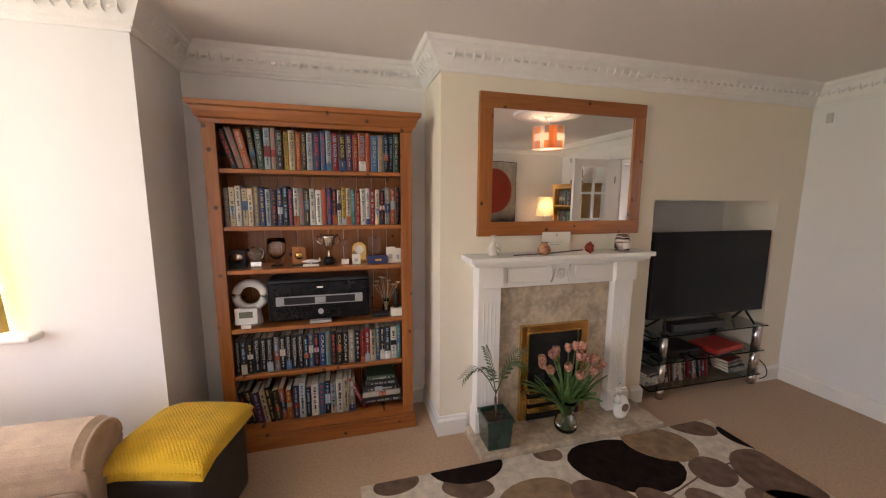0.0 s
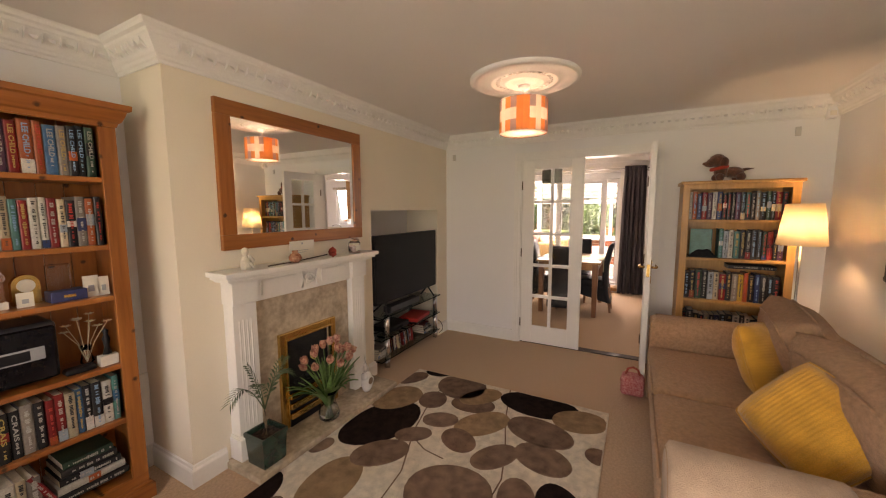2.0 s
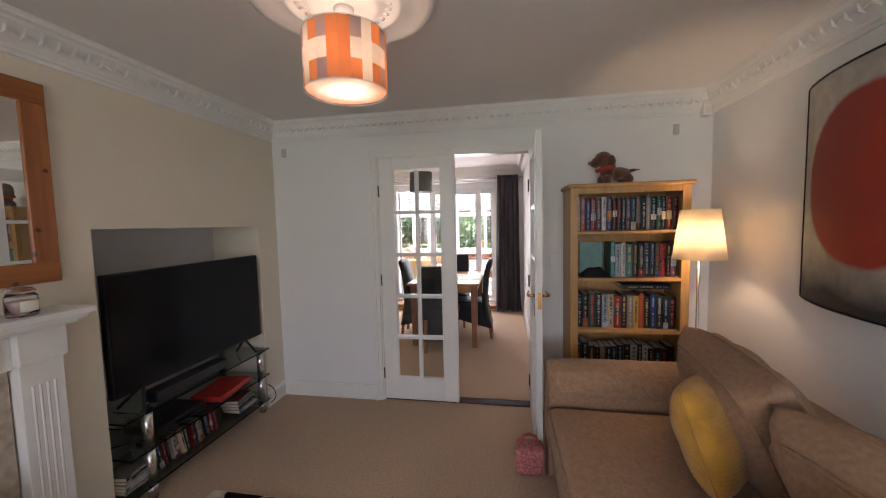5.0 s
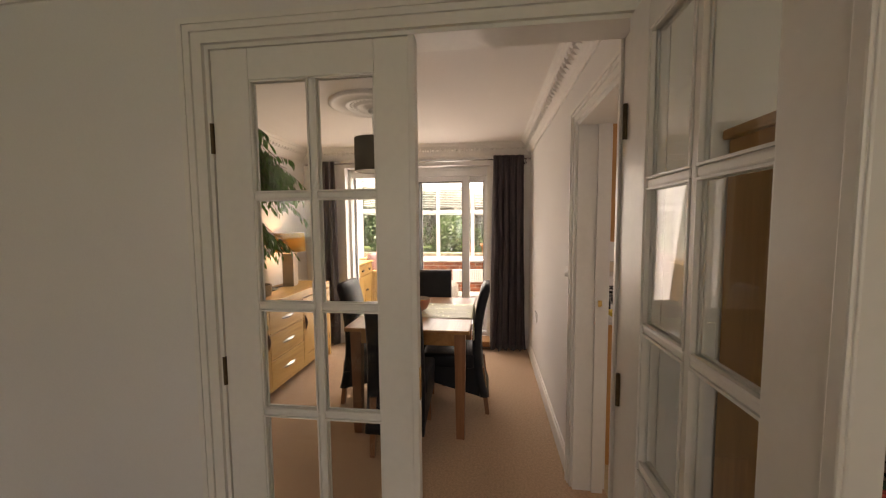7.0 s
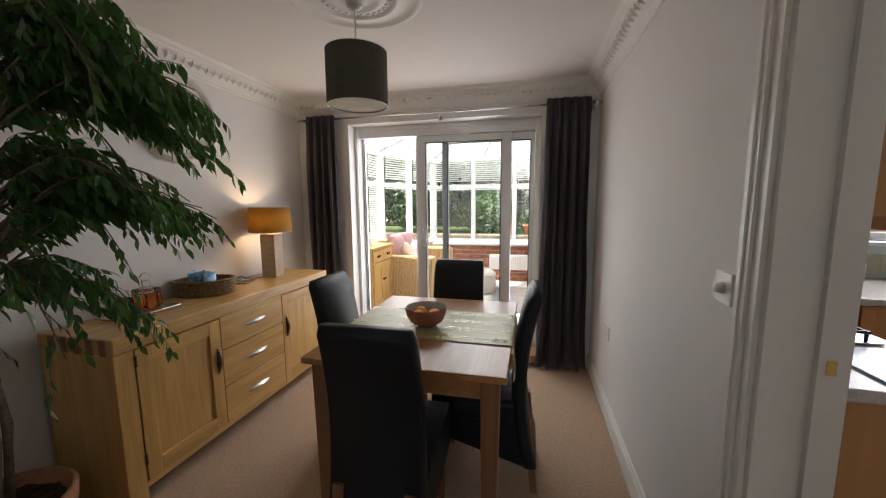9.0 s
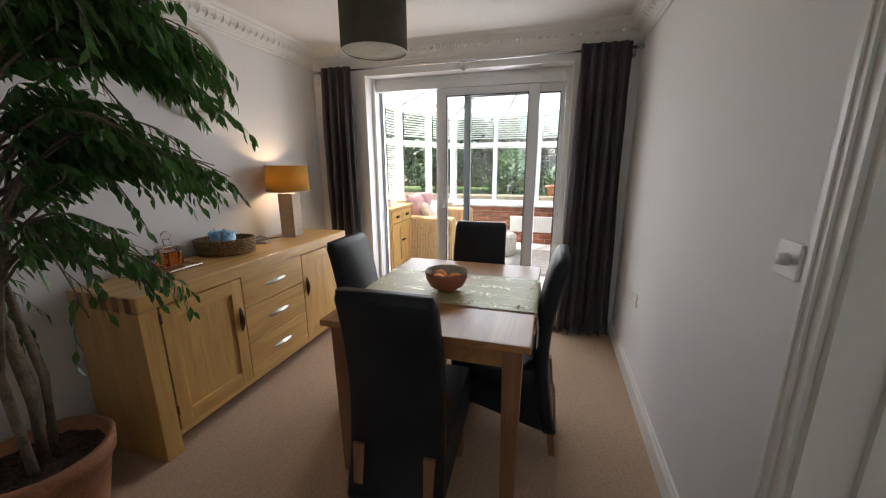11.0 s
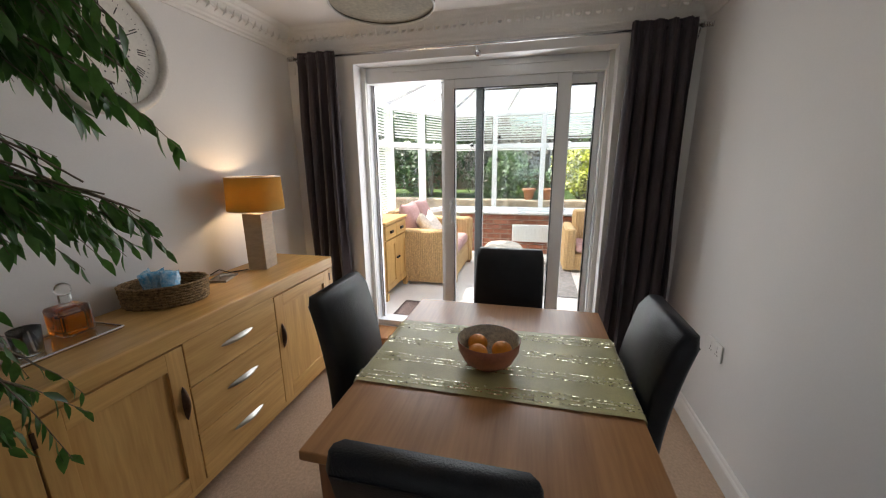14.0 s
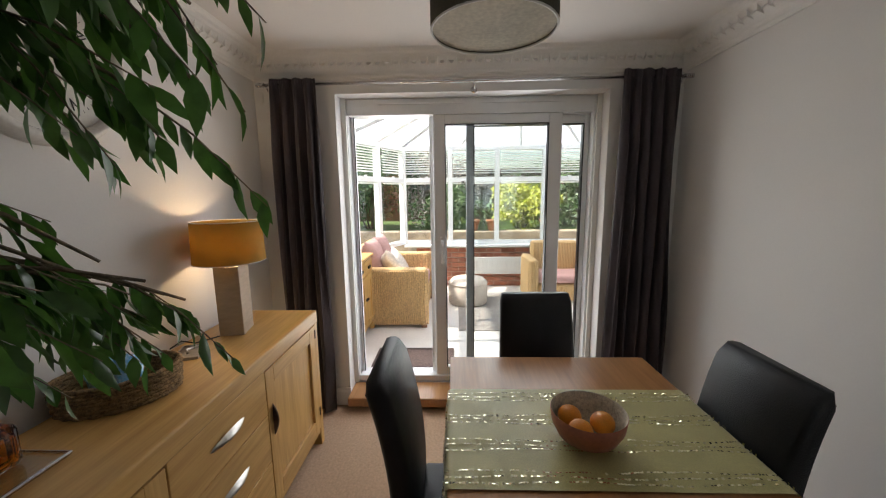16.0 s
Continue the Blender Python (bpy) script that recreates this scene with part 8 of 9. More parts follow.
rl.new(rt.outputs[0], rm.inputs[2])
rl.new(rm.outputs[0], rm2.inputs[1])
rl.new(rtr.outputs[0], rm2.inputs[2])
rl.new(rm2.outputs[0], rn["Material Output"].inputs[0])
rf_ = thing("conservatory_roof", (0, 0, 0), "opal sheet roof with white rafters", "roof", kind="structure")
ridge = Vector((9.3, 0.75, 2.95))
eave = [(7.84, 2.86), (9.55, 2.86), (10.75, 2.30), (10.75, -1.30), (7.84, -1.30)]
house = Vector((7.84, 0.75, 2.95))
for k in range(len(eave) - 1):
    a, b = Vector((*eave[k], 2.18)), Vector((*eave[k + 1], 2.18))
    bm = bmesh.new()
    if k == 0:
        q = [a, b, ridge, house]
    elif k == 3:
        q = [a, b, house, ridge]
    else:
        q = [a, b, ridge]
    bm.faces.new([bm.verts.new(p) for p in q])
    part("roof_sheet", bm, ROOFP, rf_, "opal roof sheet")
    nn = 4 if (b - a).length > 2 else 2
    for j in range(nn + 1):
        p = a.lerp(b, j / nn)
        top = ridge if k in (1, 2) else (house.lerp(ridge, j / nn) if k == 0 else ridge.lerp(house, j / nn))
        bm = bmesh.new()
        sweep(bm, [p + Vector((0, 0, -0.02)), top + Vector((0, 0, -0.02))], 0.028, 4)
        part("rafter", bm, UPVC, rf_)
    bm = bmesh.new()
    sweep(bm, [a, b], 0.05, 6)
    part("eaves_beam", bm, UPVC, rf_)
bm = bmesh.new()
sweep(bm, [house, ridge], 0.05, 6)
part("ridge_beam", bm, UPVC, rf_)
structure("wall_house_outside", B((7.84, 7.88, -1.33, PY0, 0, 3.2), (7.84, 7.88, PY1, 2.88, 0, 3.2), (7.84, 7.88, PY0, PY1, PZ1, 3.2)), mat("white_render", (0.74, 0.73, 0.70), 0.85, var=0.03), "white outer wall of the house")

RATTAN = mat("honey_wicker", (0.60, 0.40, 0.19), 0.6, var=0.2, scale=60, fine=220, bump=0.1)
PINK = mat("dusty_pink_cushion", (0.50, 0.30, 0.28), 0.9, var=0.1, scale=14, bump=0.12)
IVORY = mat("ivory_cushion", (0.66, 0.58, 0.50), 0.9, var=0.12, scale=30, bump=0.12)


def ribbed(bm, x0, x1, y0, y1, z0, z1, step=0.022, r=0.011):
    """A wicker block: upright canes round four sides and a rounded top."""
    box(bm, x0 + 0.006, x1 - 0.006, y0 + 0.006, y1 - 0.006, z0, z1 - 0.01, bevel=0.03)
    for y in (y0 + 0.006, y1 - 0.006):
        for k in range(int((x1 - x0 - 0.04) / step)):
            cyl(bm, x0 + 0.03 + k * step, y, z0, z1 - 0.035, r * 0.8, n=6)
    for x in (x0 + 0.006, x1 - 0.006):
        for k in range(int((y1 - y0 - 0.04) / step)):
            cyl(bm, x, y0 + 0.03 + k * step, z0, z1 - 0.035, r * 0.8, n=6)


t = thing("wicker_sofa", (0.17, 0.02, -0.09), "honey wicker two-seat sofa with pink cushions", "sofa")
for x0, x1 in ((8.66, 8.80), (9.72, 9.86)):
    bm = bmesh.new()
    ribbed(bm, x0, x1, 1.755, 2.62, 0.16 + 0.035, 0.815)
    part("arm", bm, RATTAN, t)
bm = bmesh.new()
ribbed(bm, 8.80, 9.72, 1.80, 2.5, 0.16 + 0.05, 0.46)
part("seat_frame", bm, RATTAN, t)
bm = bmesh.new()
ribbed(bm, 8.80, 9.72, 2.48, 2.62, 0.16 + 0.05, 1.0)
part("back", bm, RATTAN, t)
for x, y in ((8.70, 1.80), (8.70, 2.56), (9.80, 1.80), (9.80, 2.56)):
    part("foot", B((x - 0.03, x + 0.03, y - 0.03, y + 0.03, 0.16, 0.16 + 0.036)), TEAK_Z, t)
for x0, x1 in ((8.81, 9.255), (9.265, 9.71)):
    bm = bmesh.new()
    soft_box(bm, x0, x1, 1.79, 2.42, 0.46, 0.60, 0.05)
    part("seat_cushion", bm, PINK, t, "dusty pink cushion", True)
    bm = bmesh.new()
    cushion(bm, 0.46, 0.50, 0.2, 12, 0.4, Matrix.Translation(((x0 + x1) / 2, 2.38, 0.83)) @ Matrix.Rotation(radians(75), 4, "X"))
    part("back_cushion", bm, PINK, t, "dusty pink cushion", True)
for at, r in (((9.10, 2.19, 0.69), (58, 25, 30)), ((9.23, 2.12, 0.68), (60, -20, 10))):
    q = thing("ivory_cushion", at, "ivory patterned cushion on the wicker sofa", "cushion")
    q.matrix_world = pose(*at, *r)
    bm = bmesh.new()
    cushion(bm, 0.36, 0.36, 0.13, 12, 0.45)
    part("cover", bm, IVORY, q, "", True)
t = thing("wicker_chair", (0.0, 0.0, -0.09), "honey wicker armchair with a pink seat", "chair")
for nm, b in (("arm", (9.68, 10.25, 0.42, 0.55, 0.16 + 0.03, 0.74)), ("arm", (9.68, 10.25, -0.35, -0.22, 0.16 + 0.03, 0.74)), ("back", (10.16, 10.30, -0.22, 0.42, 0.16 + 0.03, 0.92)), ("seat_frame", (9.70, 10.16, -0.22, 0.42, 0.16 + 0.03, 0.42))):
    bm = bmesh.new()
    ribbed(bm, *b)
    part(nm, bm, RATTAN, t)
bm = bmesh.new()
soft_box(bm, 9.68, 10.15, -0.21, 0.41, 0.42, 0.53, 0.04)
part("seat_cushion", bm, PINK, t, "", True)
t = thing("pouffe", (9.75, 1.32, CZ0), "round cream upholstered pouffe on the conservatory floor", "footstool")
bm = bmesh.new()
lathe(bm, [(0, 0.0), (0.23, 0.0), (0.25, 0.03), (0.255, 0.2), (0.245, 0.29), (0.2, 0.33), (0.08, 0.345), (0, 0.346)], 32)
part("body", bm, IVORY, t, "", True)
bm = bmesh.new()
sweep(bm, [(0.25 * math.cos(q_), 0.25 * math.sin(q_), 0.275) for q_ in [2 * math.pi * k / 36 for k in range(36)]], 0.007, 6, True)
part("piping", bm, IVORY, t, "", True)
t = thing("radiator", (10.53, 0.3, -0.09), "white panel radiator on the brick wall", "radiator")
part("panel", B((0.0, 0.05, 0.0, 0.95, 0.36, 0.62), bevel=0.012), WHITEP, t)
for k in range(24):
    part("rib", B((-0.008, 0.0, 0.03 + k * 0.038, 0.05 + k * 0.038, 0.385, 0.595), bevel=0.003, seg=1), WHITEP, t)
part("bracket", B((0.05, 0.082, 0.1, 0.13, 0.4, 0.6), (0.05, 0.082, 0.8, 0.83, 0.4, 0.6), (0.02, 0.04, 0.02, 0.04, 0.16, 0.36)), WHITEP, t)
t = thing("oak_cabinet", (0.265, 0.06, -0.09), "small oak cabinet with two drawers and two doors", "cabinet")
c0, c1, cf, cbk = 7.98, 8.60, 2.30, 2.66
part("top", B((c0 - 0.015, c1 + 0.015, cf - 0.015, cbk, 0.95, 0.975), bevel=0.004), OAK_X, t)
part("body", B((c0, c1, cf + 0.02, cbk, 0.24, 0.95)), OAK, t)
for x in (c0, c1 - 0.045):
    for y in (cf, cbk - 0.045):
        part("leg", B((x, x + 0.045, y, y + 0.045, 0.16, 0.24)), OAK, t)
for x0, x1 in ((c0 + 0.02, (c0 + c1) / 2 - 0.003), ((c0 + c1) / 2 + 0.003, c1 - 0.02)):
    d = part("drawer", B((x0, x1, cf, cf + 0.02, 0.79, 0.93), bevel=0.003), OAK_X, t)
    part("cup_pull", B(((x0 + x1) / 2 - 0.035, (x0 + x1) / 2 + 0.035, cf - 0.018, cf, 0.845, 0.875), bevel=0.006), BLACK, d, "black cup pull")
    d = part("door", B((x0, x0 + 0.05, cf, cf + 0.02, 0.26, 0.78), (x1 - 0.05, x1, cf, cf + 0.02, 0.26, 0.78), (x0 + 0.05, x1 - 0.05, cf, cf + 0.02, 0.72, 0.78), (x0 + 0.05, x1 - 0.05, cf, cf + 0.02, 0.26, 0.32), (x0 + 0.05, x1 - 0.05, cf + 0.01, cf + 0.02, 0.32, 0.72)), OAK, t)
    kx = (c0 + c1) / 2 + (-0.025 if x0 < (c0 + c1) / 2 - 0.1 else 0.025)
    bm = bmesh.new()
    bmesh.ops.create_uvsphere(bm, u_segments=10, v_segments=8, radius=0.013, matrix=Matrix.Translation((kx, cf - 0.014, 0.56)))
    part("knob", bm, BLACK, d, "black round knob", True)
t = thing("radio", (8.42, 2.55, 0.886), "small pale radio on the oak cabinet", "radio", rz=-20)
part("case", B((-0.10, 0.10, -0.04, 0.04, 0.0, 0.14), bevel=0.01), CREAMP, t)
part("speaker_grille", B((-0.085, 0.0, -0.0425, -0.039, 0.03, 0.12), bevel=0.001), GREYP, t, "grey speaker grille")
bm = bmesh.new()
cyl(bm, 0, 0, 0, 0.012, 0.016, n=16, m=Matrix.Translation((0.05, -0.04, 0.075)) @ Matrix.Rotation(radians(90), 4, "X"))
part("dial", bm, CHROME, t, "round dial", True)
t = thing("doormat", (0, 0, 0), "dark brown doormat inside the patio door", "doormat")
part("mat", B((7.93, 8.31, 1.50, 2.19, CZ0, CZ0 + 0.012), bevel=0.004), mat("brown_coir", (0.075, 0.05, 0.045), 0.95, var=0.3, scale=60, bump=0.3), t)
t = thing("floor_rug", (0, 0, 0), "grey striped flat rug on the conservatory floor", "rug")
part("weave", B((8.75, 10.1, 0.45, 1.45, CZ0, CZ0 + 0.008)), mat("grey_flatweave", (0.30, 0.27, 0.25), 0.95, var=0.2, scale=20, bump=0.2), t)

# ---- garden ----
GRASS = mat("lawn", (0.10, 0.17, 0.035), 0.9, var=0.3, scale=8, fine=160, bump=0.3)
PAVE = mat("buff_paving", (0.46, 0.37, 0.26), 0.85, var=0.2, scale=6, fine=80, bump=0.1)
bm = bmesh.new()
f = bm.faces.new([bm.verts.new(p) for p in ((-400, -400, -0.11), (400, -400, -0.11), (400, 400, -0.11), (-400, 400, -0.11))])
structure("ground", bm, GRASS, "garden lawn and ground")
structure("pavement", B((10.76, 13.4, -4, 6, -0.1, 0.02)), PAVE, "buff stone patio")
structure("kerb_low_wall", B((13.4, 13.7, -4, 6, -0.1, 0.62), bevel=0.03), PAVE, "low buff stone garden wall")
structure("ground_bed", B((13.7, 17.5, -9, 12, -0.1, 0.55)), GRASS, "raised lawn behind the low wall")
FENCE = wood("dark_fence_wood", (0.14, 0.09, 0.06), (0.07, 0.045, 0.03), 2, 0.8, 0.6, coat=0.0)
fe = thing("garden_fence", (0, 0, 0), "dark weathered panel fence at the garden end", "fence")
bm = bmesh.new()
box(bm, 17.42, 17.44, 0, 0.145, 0.5, 2.25)
fme = None
for k in range(70):
    if fme is None:
        o = part("board", bm, FENCE, fe)
        fme = o.data
    else:
        o = new("board", fme)
        o.parent = fe
    o.location = (0.012 * (k % 2), -4.5 + k * 0.15, 0)


def shrub(name, at, rx, ry, rz, n, size, m_, label, seed, trunk=True):
    """A bush: stems and a crown of many small leaves in clumps with gaps."""
    t = thing(name, at, label, "shrub")
    rr = random.Random(seed)
    clumps = [(Vector((rr.gauss(0, 0.45) * rx, rr.gauss(0, 0.45) * ry, rz * (0.2 + 0.75 * rr.random()))), rr.uniform(0.25, 0.5)) for _ in range(26)]
    vs, fs = [], []
    for k in range(n):
        c, cr = rr.choice(clumps)
        d = Vector((rr.gauss(0, 1), rr.gauss(0, 1), rr.gauss(0, 1))).normalized()
        p = c + Vector((d.x * rx, d.y * ry, d.z * rz * 0.6)) * cr * rr.uniform(0.7, 1.05)
        if p.z < 0.02:
            p.z = 0.02 + rr.random() * 0.1
        a = Vector((rr.gauss(0, 1), rr.gauss(0, 1), rr.gauss(0, 1) - 0.3)).normalized()
        b = a.orthogonal().normalized()
        s = size * rr.uniform(0.7, 1.3)
        i = len(vs)
        vs += [p, p + a * s * 0.5 + b * s * 0.3, p + a * s, p + a * s * 0.5 - b * s * 0.3]
        fs.append((i, i + 1, i + 2, i + 3))
    me = bpy.data.meshes.new("crown")
    me.from_pydata(vs, [], fs)
    me.materials.append(m_)
    o = new("crown", me)
    o.parent = t
    tagged(o, "mass of small leaves", kind="stuff")
    bm = bmesh.new()
    for k in range(6):
        c = clumps[k][0]
        sweep(bm, [(c.x * 0.1, c.y * 0.1, 0), c * 0.5, c], [0.03, 0.02, 0.008], 5)
    part("stem", bm, BARK, t, "", True)


IVY = mat("ivy_green", (0.06, 0.125, 0.04), 0.45, var=0.4, scale=2, fine=30, bump=0.02)
LIME = mat("lime_green_leaf", (0.46, 0.48, 0.05), 0.5, var=0.3, scale=2, fine=30, bump=0.02)
MIDG = mat("mid_green_leaf", (0.085, 0.15, 0.04), 0.5, var=0.35, scale=2, fine=30, bump=0.02)
PALEL = mat("pale_blossom_leaf", (0.34, 0.30, 0.24), 0.6, var=0.3, scale=2, fine=30, bump=0.02)
shrub("ivy_hedge", (14.9, 3.7, 0.5), 1.0, 1.3, 2.5, 5200, 0.14, IVY, "tall dark ivy-covered hedge", 1)
shrub("ivy_hedge", (15.2, 5.6, 0.5), 1.1, 1.5, 2.8, 4200, 0.15, IVY, "tall dark ivy-covered hedge", 2)
shrub("lime_bush", (14.6, -0.2, 0.5), 0.7, 0.75, 1.15, 3600, 0.10, LIME, "bright lime green garden bush", 3)
shrub("flowering_bush", (15.9, 1.9, 0.5), 0.9, 1.2, 2.0, 3400, 0.12, PALEL, "pale flowering bush against the fence", 4)
shrub("green_bush", (15.4, -1.6, 0.5), 0.9, 1.3, 1.7, 3400, 0.12, MIDG, "mid green leafy bush", 5)
shrub("green_bush", (16.2, -4.2, 0.5), 1.2, 1.6, 2.6, 3400, 0.15, IVY, "tall dark leafy bush", 6)
shrub("green_bush", (14.5, 1.7, 0.5), 0.6, 0.8, 1.3, 3000, 0.10, MIDG, "low green leafy bush", 9)
for x, y in ((13.55, 1.05), (13.55, 0.62), (13.55, -0.6)):
    t = thing("plant_pot", (x, y, 0.62), "terracotta pot on the low garden wall", "pot", "garden pots")
    bm = bmesh.new()
    lathe(bm, [(0, 0), (0.09, 0), (0.13, 0.2), (0.145, 0.2), (0.145, 0.25), (0.125, 0.25), (0.12, 0.2), (0, 0.2)], 20)
    part("pot", bm, TERRA, t, "", True)
    bm = bmesh.new()
    cyl(bm, 0, 0, 0.19, 0.215, 0.118, n=16)
    part("soil", bm, SOIL, t)

# ---- kitchen ----
KE, KS = 7.22, -2.75
structure("floor_kitchen", B((4.445, 7.5, KS - 0.1, DK, -0.1, -0.004)), mat("cream_vinyl_floor", (0.62, 0.50, 0.33), 0.4, var=0.08, scale=3, bump=0.01), "cream vinyl floor")
structure("ceiling_kitchen", B((4.445, 7.5, KS - 0.1, DK, H - 0.02, H + 0.1)), CEIL)
KWY0, KWY1, KWZ0, KWZ1 = -2.36, -1.44, 1.145, 1.975
structure("wall_kitchen_east", B((KE, 7.5, KWY1, DK, 0, H), (KE, 7.5, KS - 0.1, KWY0, 0, H), (KE, 7.5, KWY0, KWY1, 0, KWZ0), (KE, 7.5, KWY0, KWY1, KWZ1, H)), WALL)
structure("wall_kitchen_south", B((4.445, KE, KS - 0.1, KS, 0, H)), WALL)
structure("wall_kitchen_west", B((4.345, 4.445, KS - 0.1, -1.2, 0, H)), WALL)
bm = bmesh.new()
extrude_profile(bm, CORN, [(KE, DK, H - 0.02), (KE, KS, H - 0.02)])
structure("cornice_kitchen", bm, PLASTER)
kw = thing("window_6", (0.22, 0, 0), "white casement kitchen window with two lights", "window", kind="structure")
for b in ((7.08, 7.14, KWY0, KWY0 + 0.05, KWZ0, KWZ1), (7.08, 7.14, KWY1 - 0.05, KWY1, KWZ0, KWZ1), (7.08, 7.14, KWY0 + 0.05, KWY1 - 0.05, KWZ1 - 0.05, KWZ1), (7.08, 7.14, KWY0 + 0.05, KWY1 - 0.05, KWZ0, KWZ0 + 0.05), (7.075, 7.145, -1.90, -1.80, KWZ0 + 0.05, KWZ1 - 0.05), (7.09, 7.13, KWY0 + 0.05, KWY1 - 0.05, 1.56, 1.58)):
    part("window_frame", B(b, bevel=0.003), UPVC, kw)
g = part("pane", B((7.108, 7.112, KWY0 + 0.05, KWY1 - 0.05, KWZ0 + 0.05, KWZ1 - 0.05)), PANE, kw)
g.visible_shadow = False
part("sill", B((6.93, 7.08, KWY0 - 0.04, KWY1 + 0.04, KWZ0 - 0.03, KWZ0), bevel=0.006), UPVC, kw)
t = thing("roller_blind", (0.22, 0, 0), "patterned pelmet blind rolled up over the window", "blind")
part("roll", B((6.95, 6.998, KWY0 - 0.05, KWY1 + 0.05, KWZ1 - 0.005, KWZ1 + 0.055), bevel=0.014), mat("beige_patterned_blind", (0.45, 0.38, 0.31), 0.8, var=0.3, scale=26, bump=0.05), t)
KWOOD = wood("beech_unit", (0.56, 0.28, 0.095), (0.48, 0.225, 0.07), 2, 0.4, 0.6)
KTOP = mat("pale_speckled_worktop", (0.60, 0.56, 0.54), 0.3, var=0.12, scale=40, fine=200, bump=0.0)
t = thing("kitchen_base_unit", (0, 0, 0), "beech-effect base unit with a plain end panel", "cabinet")
part("body", B((5.51, 6.63, -0.63, DK - 0.004, 0.0, 0.865), bevel=0.003), KWOOD, t)
part("door", B((5.53, 6.05, -0.65, -0.632, 0.12, 0.85), bevel=0.003), KWOOD, t)
part("door", B((6.06, 6.60, -0.65, -0.632, 0.12, 0.85), bevel=0.003), KWOOD, t)
part("plinth", B((5.53, 6.63, -0.636, -0.6305, 0.0, 0.1)), KWOOD, t)
t = thing("worktop", (0, 0, 0), "pale speckled laminate worktop", "worktop")
part("slab", B((5.485, 7.218, -0.665, DK - 0.003, 0.868, 0.905), bevel=0.008), KTOP, t)
t = thing("worktop", (0, 0, 0), "pale speckled laminate worktop under the window", "worktop")
part("slab", B((6.60, 7.218, -2.70, -0.67, 0.868, 0.905), bevel=0.008), KTOP, t)
for k in range(5):
    y1 = -0.68 - k * 0.41
    t = thing("kitchen_base_unit", (0.22, 0, 0), "beech-effect base unit with a bar handle", "cabinet", "units under the window")
    part("body", B((6.44, 6.99, y1 - 0.40, y1, 0.1, 0.865)), KWOOD, t)
    part("plinth", B((6.48, 6.50, y1 - 0.40, y1, 0.0, 0.1)), KWOOD, t)
    d = part("door", B((6.42, 6.438, y1 - 0.395, y1 - 0.005, 0.11, 0.86), bevel=0.003), KWOOD, t)
    for bx in ((6.412, 6.4205, y1 - 0.395, y1 - 0.33, 0.11, 0.86), (6.412, 6.4205, y1 - 0.07, y1 - 0.005, 0.11, 0.86), (6.412, 6.4205, y1 - 0.33, y1 - 0.07, 0.79, 0.86), (6.412, 6.4205, y1 - 0.33, y1 - 0.07, 0.11, 0.18)):
        part("door_frame", B(bx, bevel=0.002), KWOOD, d)
    bm = bmesh.new()
    if k == 1:
        sweep(bm, [(6.395, y1 - 0.12, 0.80), (6.395, y1 - 0.32, 0.80)], 0.006, 8)
    else:
        sweep(bm, [(6.395, y1 - 0.04, 0.58), (6.395, y1 - 0.04, 0.78)], 0.006, 8)
    part("bar_handle", bm, CHROME, d, "", True)
t = thing("wall_unit", (0, 0, 0), "beech-effect kitchen wall unit", "cabinet")
part("body", B((5.50, 6.25, -0.40, DK - 0.003, 1.36, 2.07), bevel=0.003), KWOOD, t)
part("door", B((5.505, 5.87, -0.42, -0.402, 1.365, 2.065), bevel=0.003), KWOOD, t)
part("door", B((5.88, 6.245, -0.42, -0.402, 1.365, 2.065), bevel=0.003), KWOOD, t)
part("cornice_strip", B((5.48, 6.27, -0.445, DK - 0.003, 2.071, 2.095), bevel=0.004), KWOOD, t)
part("light_pelmet", B((5.50, 6.25, -0.42, -0.40, 1.315, 1.359)), KWOOD, t)
# the board's blue is the window's sky reflection, put into its base colour
t = thing("chopping_board", (5.63, -0.485, 0.906), "glass worktop saver with the sky's blue reflection in its colour", "board")
part("board", B((-0.135, 0.19, -0.135, 0.125, 0, 0.006), bevel=0.002), mat("glass_board_sky_reflection", (0.42, 0.62, 0.88), 0.3, bump=0), t)
t = thing("gas_hob", (6.12, -0.44, 0.906), "steel gas hob with black pan supports", "hob")
part("plate", B((-0.26, 0.26, -0.16, 0.16, 0, 0.008), bevel=0.003), CHROME, t)
for x in (-0.13, 0.13):
    bm = bmesh.new()
    for y in (-0.12, 0.0, 0.12):
        box(bm, x - 0.12, x + 0.12, y - 0.004, y + 0.004, 0.035, 0.045)
    for xx in (-0.11, 0.0, 0.11):
        box(bm, x + xx - 0.004, x + xx + 0.004, -0.13, 0.13, 0.035, 0.045)
    for y in (-0.12, 0.12):
        for xx in (-0.11, 0.11):
            box(bm, x + xx - 0.004, x + xx + 0.004, y - 0.004, y + 0.004, 0.008, 0.035)
    part("pan_support", bm, BLACK, t, "black iron pan support")
    bm = bmesh.new()
    for y in (-0.07, 0.07):
        cyl(bm, x, y, 0.008, 0.026, 0.035, n=16)
    part("burner", bm, BLACK, t, "", True)
t = thing("spice_jar", (5.66, -0.20, 0.906), "small dark jar on the worktop", "jar")
bm = bmesh.new()
lathe(bm, [(0, 0), (0.025, 0), (0.025, 0.07), (0.02, 0.075), (0.02, 0.09), (0, 0.09)], 16)
part("jar", bm, BLACK, t, "", True)
t = thing("sponge", (5.57, -0.22, 0.906), "yellow washing sponge on the worktop", "sponge")
part("block", B((-0.045, 0.045, -0.03, 0.03, 0, 0.028), bevel=0.006), mat("yellow_sponge", (0.70, 0.50, 0.08), 0.95, bump=0.3), t)
